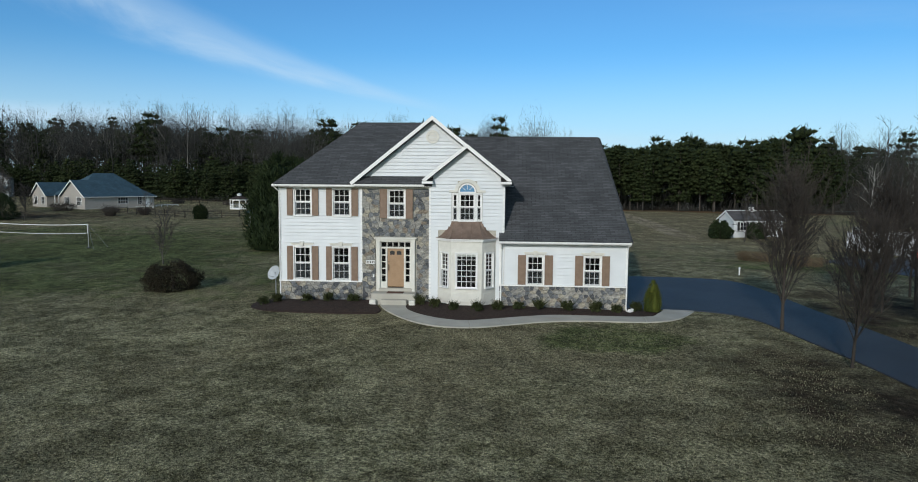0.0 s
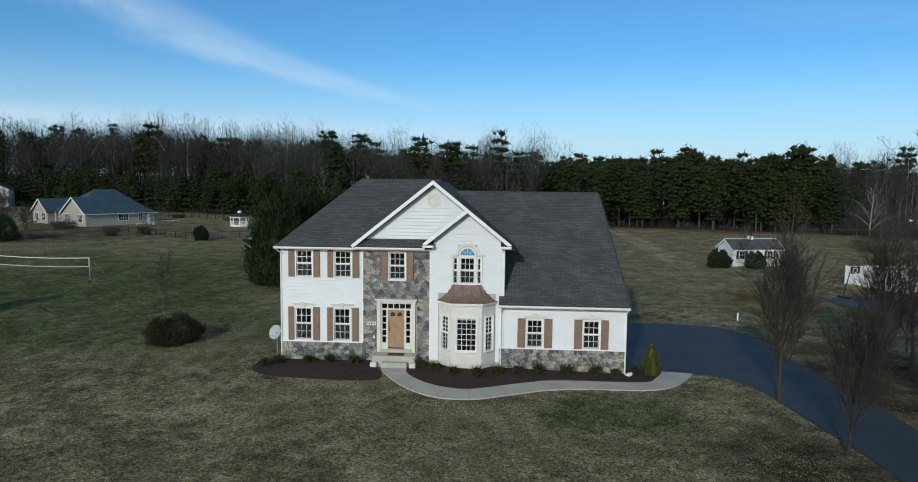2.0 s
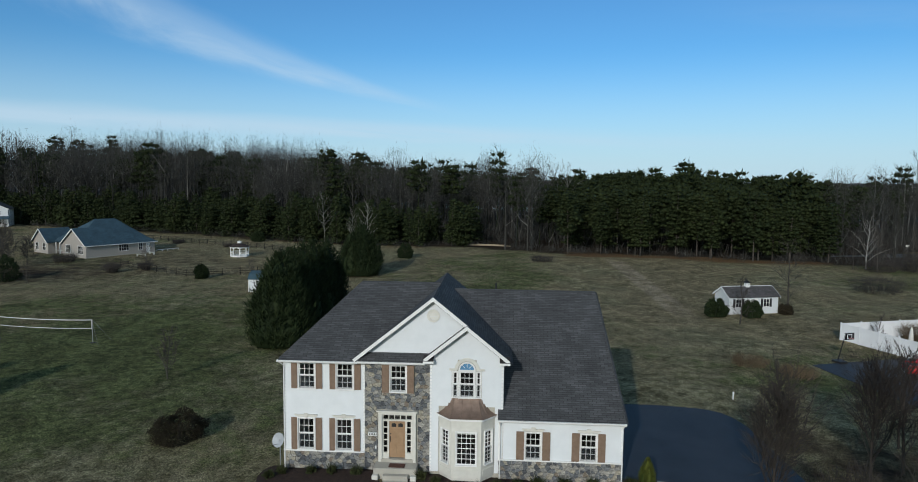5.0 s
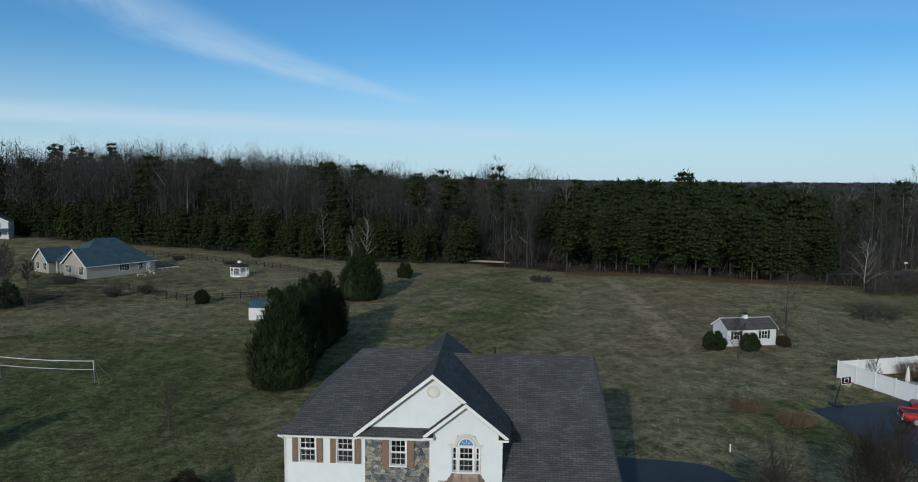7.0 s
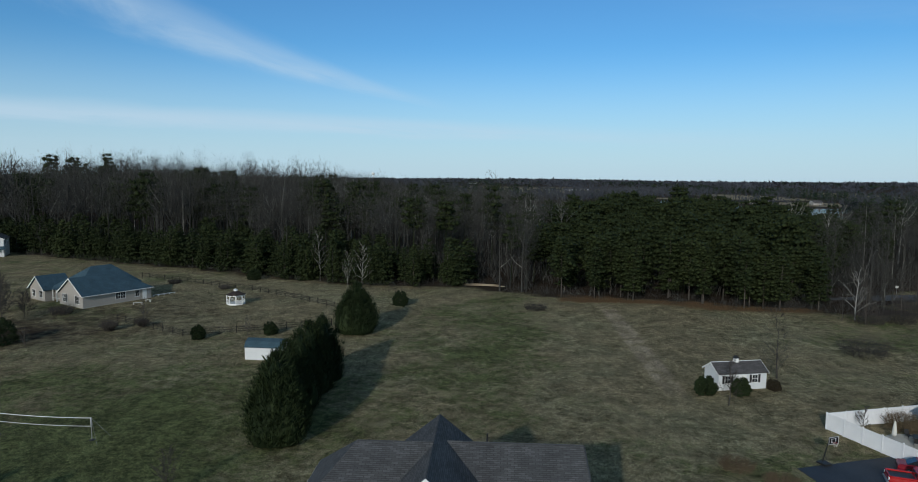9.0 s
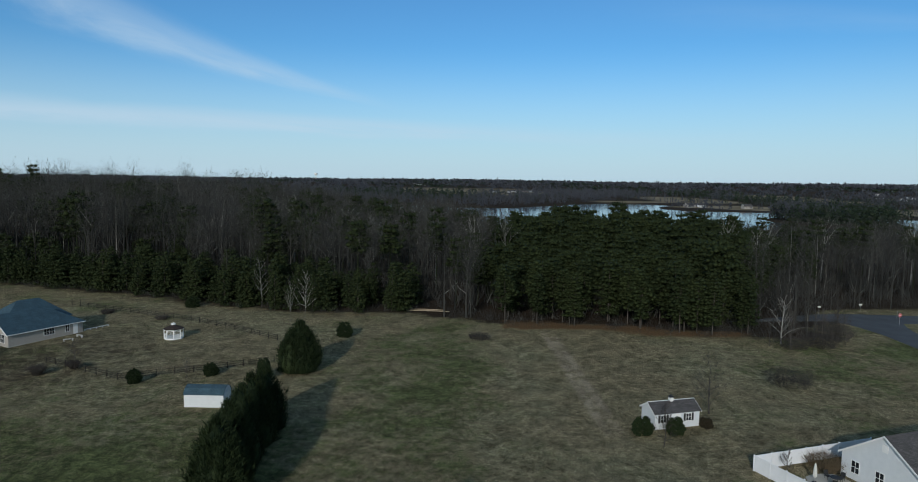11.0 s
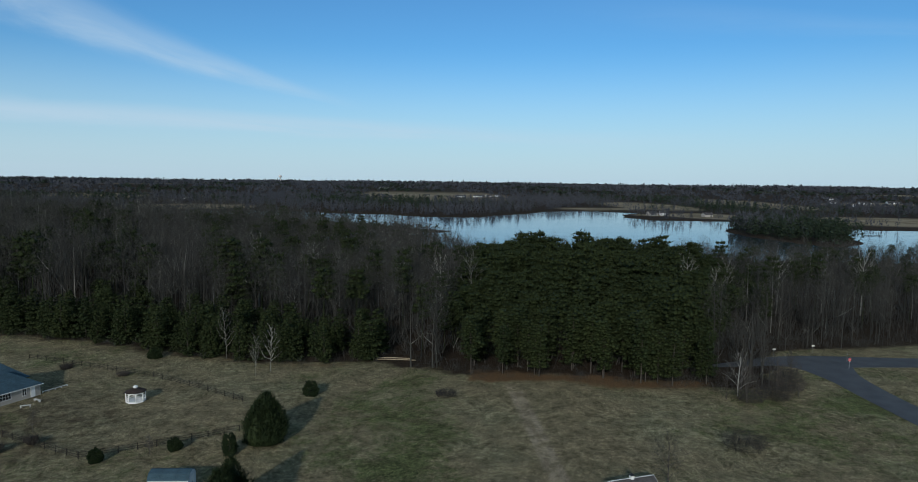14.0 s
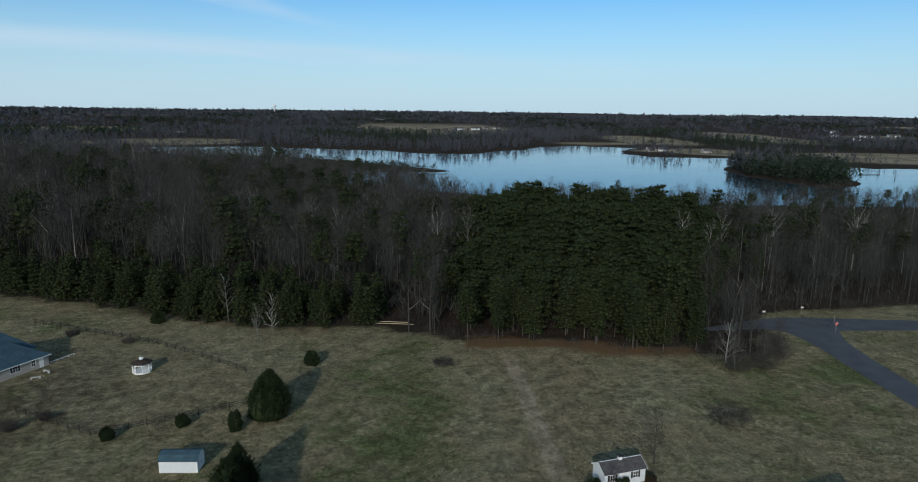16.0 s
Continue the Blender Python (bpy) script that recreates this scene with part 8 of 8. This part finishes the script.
def build_small_things():
    rng = np.random.default_rng(33)
    # satellite dish on the left wall corner
    d = thing("satellite_dish", "pale grey satellite dish on a mast beside the house", "satellite dish", pose(-10.35, 0.5, gz(-10.35, 0.5)))
    part("mast", Shape().tube([(0, 0, -0.2), (0, 0, 1.35), (0, -0.1, 1.55)], 0.03, 8), M_GREYMETAL, d)
    bowl = Shape()
    n, rings = 20, 4
    v = [(0.50 * (r / rings) * math.cos(6.2832 * i / n), -0.12 * (1 - (r / rings) ** 2), 0.42 * (r / rings) * math.sin(6.2832 * i / n)) for r in range(rings + 1) for i in range(n)]
    f = [(r * n + i, r * n + (i + 1) % n, (r + 1) * n + (i + 1) % n, (r + 1) * n + i) for r in range(rings) for i in range(n)]
    bowl.add([(x, -y, z) for x, y, z in v], f)
    o = part("dish", bowl, surface("dish_grey", (0.36, 0.38, 0.40), (0.46, 0.48, 0.50), 3, 0.5, 0.02), d, smooth=True)
    o.matrix_basis = pose(-0.08, -0.12, 1.55, -25, 0, -35)
    part("feed_arm", Shape().tube([(-0.05, -0.12, 1.3), (-0.28, -0.52, 1.42)], 0.015, 6), M_GREYMETAL, d)
    # marker pipe in the side lawn
    m = thing("marker_pipe", "short white utility pipe standing in the lawn", "pipe", pose(20.9, 15.6, gz(20.9, 15.6)))
    part("pipe", Shape().tube([(0, 0, -0.2), (0, 0, 0.5)], 0.055, 8), M_TRIM, m)
    part("cap", Shape().lathe([(0.075, 0.47), (0.075, 0.57), (0.05, 0.61)], 10), M_TRIM, m)
    # log barrier at the trail
    for i, (a, b) in enumerate((((-4.6, 121.6), (5.4, 120.2)), ((-4.0, 122.6), (4.2, 121.4)))):
        e = thing("log_rail", "long pale log rail laid across the trail mouth", "log", group="log rails at the trail")
        za, zb = gz(*a) + 0.42, gz(*b) + 0.42
        part("log", Shape().tube([(a[0], a[1], za + 0.1 * i), ((a[0] + b[0]) / 2, (a[1] + b[1]) / 2, za + 0.06 + 0.1 * i), (b[0], b[1], zb + 0.1 * i)], [0.10, 0.12, 0.09], 8), surface("pale_log", (0.30, 0.23, 0.15), (0.42, 0.34, 0.24), 3, 0.9, 0.3), e)
        for t in (0.05, 0.5, 0.95):
            x, y = a[0] + (b[0] - a[0]) * t, a[1] + (b[1] - a[1]) * t
            part("support_post", Shape().tube([(x, y, gz(x, y) - 0.2), (x, y, gz(x, y) + 0.36 + 0.1 * i)], 0.09, 6), M_WOODRAIL, e)
    # stop sign at the junction, and small road signs
    s = thing("stop_sign", "red octagonal stop sign at the road junction", "road sign", pose(109.6, 109.7, gz(109.6, 109.7), 0, 0, 8))
    part("pole", Shape().tube([(0, 0, -0.3), (0, 0, 2.2)], 0.035, 6), M_GREYMETAL, s)
    o = [(0.45 * math.cos(math.pi / 8 + i * math.pi / 4), 2.3 + 0.45 * math.sin(math.pi / 8 + i * math.pi / 4)) for i in range(8)]
    pl = part("plate", Shape().prism(o, -0.06, -0.04, "y"), M_RED, s)
    part("border", Shape().prism([(x * 1.08, 2.3 + (z - 2.3) * 1.08) for x, z in o], -0.042, -0.03, "y"), M_TRIM, pl)
    part("bar", Shape().box(-0.28, 0.28, -0.068, -0.06, 2.23, 2.37), M_TRIM, pl)
    for x, y, r in ((113.5, 116, 60), (97.5, 121.5, 0), (110, 124.5, 0)):
        s = thing("road_sign", "small pale road sign beside the junction", "road sign", pose(x, y, gz(x, y), 0, 0, r), "small road signs")
        part("pole", Shape().tube([(0, 0, -0.3), (0, 0, 2.0)], 0.03, 6), M_GREYMETAL, s)
        part("plate", Shape().box(-0.4, 0.4, -0.05, -0.03, 1.7, 2.1), M_CREAM, s)
    # foundation shrubs
    spots = [(-9.8, -0.9), (-8.2, -0.75), (-7.0, -0.8), (-5.6, -0.75), (-1.9, -1.15), (-1.05, -1.6), (0.0, -2.1), (1.25, -2.2), (2.3, -1.7), (3.4, -1.25), (4.5, -1.2), (6.0, -1.15), (7.5, -1.05), (8.6, -1.0), (-10.4, -1.3), (9.7, -0.6)]
    for i, (x, y) in enumerate(spots):
        e = thing("foundation_shrub", "small dark green shrub planted in the mulch", "shrub", group="shrubs in the mulch beds")
        hgt, r = rng.uniform(0.42, 0.66), rng.uniform(0.24, 0.38)
        v1 = shrub_arrays(r * 0.8, r * 0.8, hgt * 0.8, 30, 0.11, rng)
        a = rng.uniform(0, 6.283, 150)
        dd = np.stack([np.cos(a) * rng.uniform(0.2, 1.1, 150), np.sin(a) * rng.uniform(0.2, 1.1, 150), np.ones(150)], 1)
        dd /= np.linalg.norm(dd, axis=1)[:, None]
        v2 = needles(np.zeros((150, 3)), dd, hgt * rng.uniform(0.8, 1.35, 150), 0.022)
        part("foliage", np_mesh("foliage", *join([v1, v2]), M_SHRUB), M_SHRUB, e)
        plant_tree(e, x, y, dz=0.12)
    e = thing("dwarf_conifer", "small yellow-green conical conifer at the end of the bed", "conifer")
    part("foliage", np_mesh("foliage", *[np.asarray(q) * (0.18 if i == 0 else 1) for i, q in enumerate(cypress_arrays(9.4, 2.5, rng)[1])], M_GOLD), M_GOLD, e)
    part("trunk", Shape().tube([(0, 0, -0.2), (0, 0, 1.2)], [0.04, 0.015], 6), M_BARK, e)
    plant_tree(e, 10.65, -0.35, dz=0.08)
    # downspout splash stones at the right corner
    for i, (x, y) in enumerate(((9.35, -0.75), (9.5, -0.6))):
        st = thing("edging_stone", "small white edging stone at the house corner", "stone", group="edging stones")
        part("stone", Shape().lathe([(0.10, -0.05), (0.14, 0.05), (0.09, 0.13), (0.02, 0.15)], 8), M_TRIM, st)
        plant_tree(st, x, y, dz=0.1)
    # far settlement: small houses beyond the lake, and a water tower
    for x, y, w, r, kind in ((343, 840, 14, 20, 1), (362, 846, 11, -15, 0), (410, 815, 12, 8, 1), (880, 1170, 17, 30, 0), (965, 1262, 26, 4, 0), (1045, 1285, 24, -6, 0), (921, 1298, 18, 10, 0), (1010, 1440, 16, -10, 0),
                             (140, 1560, 26, 5, 0), (185, 1580, 22, -12, 0), (215, 1610, 14, 20, 1), (245, 1640, 16, 0, 0), (60, 1600, 13, 8, 1), (-75, 2260, 20, 12, 0), (-52, 2270, 18, 3, 0), (-415, 1270, 13, -20, 1)):
        h = thing("house", "distant pale house beyond the lake", "house", pose(x, y, gz(x, y), 0, 0, r), "distant houses beyond the lake")
        gable_block(h, -w / 2, w / 2, -4, 4, 3.2, 2.6, "x", M_SIDING if kind == 0 else M_BEIGE, M_ROOF_GREY, 0.4)
        for k in (-0.3, 0.0, 0.3):
            simple_window(h, 1.2, 1.3, pose(w * k, -4, 1.0), 2, 1)
    t = thing("water_tower", "distant white water tower on the horizon", "water tower", pose(-640, 3450, gz(-640, 3450)))
    part("tank", Shape().lathe([(1.5, 30), (7, 33), (9, 37), (8, 41), (4, 44), (0.5, 45)], 16), M_TRIM, t)
    part("stem", Shape().lathe([(4, -2), (2, 6), (1.6, 31)], 12), M_TRIM, t)
    # dock beside the island
    dk = thing("dock", "small wooden dock on the lake beside the island", "dock")
    part("deck", Shape().box(428, 448, 538, 540, WATER_Z + 0.5, WATER_Z + 0.7), M_WOODRAIL, dk)
    for x in (430, 438, 446):
        part("pile", Shape().tube([(x, 539, WATER_Z - 2), (x, 539, WATER_Z + 1.2)], 0.15, 6), M_WOODRAIL, dk)


build_small_things()


# ---- grass blades of the near lawn ----
def build_grass():
    rng = np.random.default_rng(77)
    n = 240000
    y = -30 + 33 * rng.uniform(0, 1, n) ** 1.15
    half = 6 + (y + 36) * 0.72
    x = 1.0 + rng.uniform(-1, 1, n) * half
    keep = ~((x > -11.3) & (x < 13.2) & (y > -3.4)) & ~((x > -3.9) & (x < 6.5) & (y > -5.8)) & ~((x > 15.0) & (x < 20.8)) & ~((x > 12.4) & (y > -2.2))
    x, y = x[keep], y[keep]
    patch = np.sin(x * 0.9 + 2 * np.sin(y * 0.5)) + np.sin(y * 1.3 + x * 0.4) + rng.normal(size=len(x)) * 0.8
    x, y = x[patch > -0.9], y[patch > -0.9]
    p = np.stack([x, y, ground_z(x, y) - 0.01], 1)
    d = np.stack([rng.normal(size=len(x)) * 0.7, rng.normal(size=len(x)) * 0.7, np.ones(len(x))], 1)
    d /= np.linalg.norm(d, axis=1)[:, None]
    ln = rng.uniform(0.03, 0.09, len(x))
    ma = foliage("straw_and_green_blades", (0.045, 0.055, 0.022), (0.34, 0.305, 0.20), vary=0.0)
    tagged(new("grass", np_mesh("grass", *needles(p, d, ln, rng.uniform(0.007, 0.019, len(x))), ma)), "straw-coloured winter grass blades on the front lawn", "grass", kind="stuff")


build_grass()


# ---- field stones of the entry and the wall base ----
M_STONE = None


def stone_mat():
    """Cut field stone: each piece grey, blue-grey, buff or brown, with grain."""
    ma = bpy.data.materials.new("field_stone")
    ma.use_nodes = True
    n, l = ma.node_tree.nodes, ma.node_tree.links
    bs = n["Principled BSDF"]
    bs.inputs["Roughness"].default_value = 0.9
    info = n.new("ShaderNodeObjectInfo")
    ramp = n.new("ShaderNodeValToRGB")
    ramp.color_ramp.interpolation = "CONSTANT"
    cols = ((0.0, (0.115, 0.122, 0.13)), (0.16, (0.235, 0.23, 0.215)), (0.32, (0.34, 0.31, 0.25)), (0.46, (0.075, 0.08, 0.088)), (0.58, (0.28, 0.27, 0.245)), (0.72, (0.165, 0.172, 0.18)), (0.86, (0.20, 0.165, 0.13)), (0.92, (0.36, 0.345, 0.31)))
    ramp.color_ramp.elements[0].color = (*cols[0][1], 1)
    ramp.color_ramp.elements[1].position, ramp.color_ramp.elements[1].color = cols[-1][0], (*cols[-1][1], 1)
    for p, c in cols[1:-1]:
        e = ramp.color_ramp.elements.new(p)
        e.color = (*c, 1)
    l.new(info.outputs["Random"], ramp.inputs[0])
    co = n.new("ShaderNodeTexCoord")
    nz = n.new("ShaderNodeTexNoise")
    nz.inputs["Scale"].default_value, nz.inputs["Detail"].default_value = 13, 7
    l.new(co.outputs["Object"], nz.inputs[0])
    r = n.new("ShaderNodeMapRange")
    r.inputs["From Min"].default_value, r.inputs["From Max"].default_value = 0.3, 0.7
    r.inputs["To Min"].default_value, r.inputs["To Max"].default_value = 0.5, 1.5
    l.new(nz.outputs[0], r.inputs[0])
    mx = n.new("ShaderNodeMix")
    mx.data_type, mx.blend_type = "RGBA", "MULTIPLY"
    mx.inputs["Factor"].default_value = 1
    l.new(ramp.outputs[0], mx.inputs["A"]), l.new(r.outputs[0], mx.inputs["B"])
    l.new(mx.outputs["Result"], bs.inputs["Base Color"])
    b = n.new("ShaderNodeBump")
    b.inputs["Strength"].default_value, b.inputs["Distance"].default_value = 0.5, 0.03
    l.new(nz.outputs[0], b.inputs["Height"]), l.new(b.outputs[0], bs.inputs["Normal"])
    return ma


def clip_half(poly, px, py, nx, ny):
    """Keeps the part of a polygon where (p - (px, py)) . n <= 0."""
    out = []
    for (ax, ay), (bx, by) in zip(poly, poly[1:] + poly[:1]):
        da, db = (ax - px) * nx + (ay - py) * ny, (bx - px) * nx + (by - py) * ny
        if da <= 0:
            out.append((ax, ay))
        if da * db < 0:
            t = da / (da - db)
            out.append((ax + (bx - ax) * t, ay + (by - ay) * t))
    return out


def stone_field(parent, x0, x1, z0, z1, y, openings, cell, rng, limit=None):
    """Irregular fitted stones over a wall, none across an opening."""
    seeds = []
    nx, nz = max(2, round((x1 - x0) / cell)), max(2, round((z1 - z0) / (cell * 0.82)))
    for i in range(nx):
        for j in range(nz):
            seeds.append((x0 + (x1 - x0) * (i + 0.5 + rng.uniform(-0.42, 0.42) + (0.25 if j % 2 else -0.25)) / nx, z0 + (z1 - z0) * (j + 0.5 + rng.uniform(-0.40, 0.40)) / nz))
    for sx, sz in seeds:
        if not (x0 < sx < x1):
            sx = min(max(sx, x0 + 0.05), x1 - 0.05)
        poly = [(x0, z0), (x1, z0), (x1, z1), (x0, z1)]
        for ox, oz in seeds:
            d = math.hypot(ox - sx, oz - sz)
            if 1e-6 < d < cell * 2.6:
                poly = clip_half(poly, (sx + ox) / 2, (sz + oz) / 2, (ox - sx) / d, (oz - sz) / d)
                if len(poly) < 3:
                    break
        for a, b, c, e in openings:
            if len(poly) < 3:
                break
            xs, zs = [p[0] for p in poly], [p[1] for p in poly]
            if max(xs) <= a or min(xs) >= b or max(zs) <= c or min(zs) >= e:
                continue
            cuts = [(a, 0, 1, 0), (b, 0, -1, 0), (0, c, 0, 1), (0, e, 0, -1)]
            best, area = [], 0
            for k in cuts:
                q = clip_half(poly, *k)
                if len(q) > 2:
                    ar = abs(sum(q[i][0] * q[(i + 1) % len(q)][1] - q[(i + 1) % len(q)][0] * q[i][1] for i in range(len(q)))) / 2
                    if ar > area:
                        best, area = q, ar
            poly = best if area > 0.004 else []
        if len(poly) < 3:
            continue
        cx, cz = sum(p[0] for p in poly) / len(poly), sum(p[1] for p in poly) / len(poly)
        size = min(max(p[0] for p in poly) - min(p[0] for p in poly), max(p[1] for p in poly) - min(p[1] for p in poly))
        if size < 0.05:
            continue
        k0, k1 = 1 - 0.024 / size, 1 - 0.10 * min(1, 0.3 / size)
        h = rng.uniform(0.035, 0.085)
        n = len(poly)
        v = [((p[0] - cx) * k0, 0.02, (p[1] - cz) * k0) for p in poly] + [((p[0] - cx) * k0, -h * 0.6, (p[1] - cz) * k0) for p in poly] + [((p[0] - cx) * k1, -h, (p[1] - cz) * k1) for p in poly]
        f = [(i, (i + 1) % n, n + (i + 1) % n, n + i) for i in range(n)] + [(n + i, n + (i + 1) % n, 2 * n + (i + 1) % n, 2 * n + i) for i in range(n)] + [tuple(range(2 * n, 3 * n))]
        o = part("stone", Shape().add(v, f), M_STONE, parent)
        o.location = (cx, y, cz)


def build_stones():
    global M_STONE
    M_STONE = stone_mat()
    rng = random.Random(4)
    a = part("stone_wall", Shape().box(-5.24, -1.51, -0.02, -0.004, -0.62, -0.6), M_MORTAR, HOUSE, "grey and buff field-stone facing round the front door")
    stone_field(a, -5.25, -1.5, -0.1, 6.14, 0.0, [(-4.5, -2.22, -0.1, 3.48), (-4.27, -2.39, 4.44, 6.14)], 0.27, rng)
    b = part("stone_base", Shape().box(-9.88, -5.27, -0.02, -0.004, -0.62, -0.6), M_MORTAR, HOUSE, "field-stone base below the siding")
    stone_field(b, -9.92, -5.27, -0.35, 0.92, 0.0, [], 0.27, rng)
    c = part("stone_base", Shape().box(2.4, 9.2, -0.38, -0.365, -0.82, -0.8), M_MORTAR, HOUSE, "field-stone base of the garage wing")
    stone_field(c, 2.36, 9.24, -0.6, 0.92, -0.36, [], 0.28, rng)


build_stones()
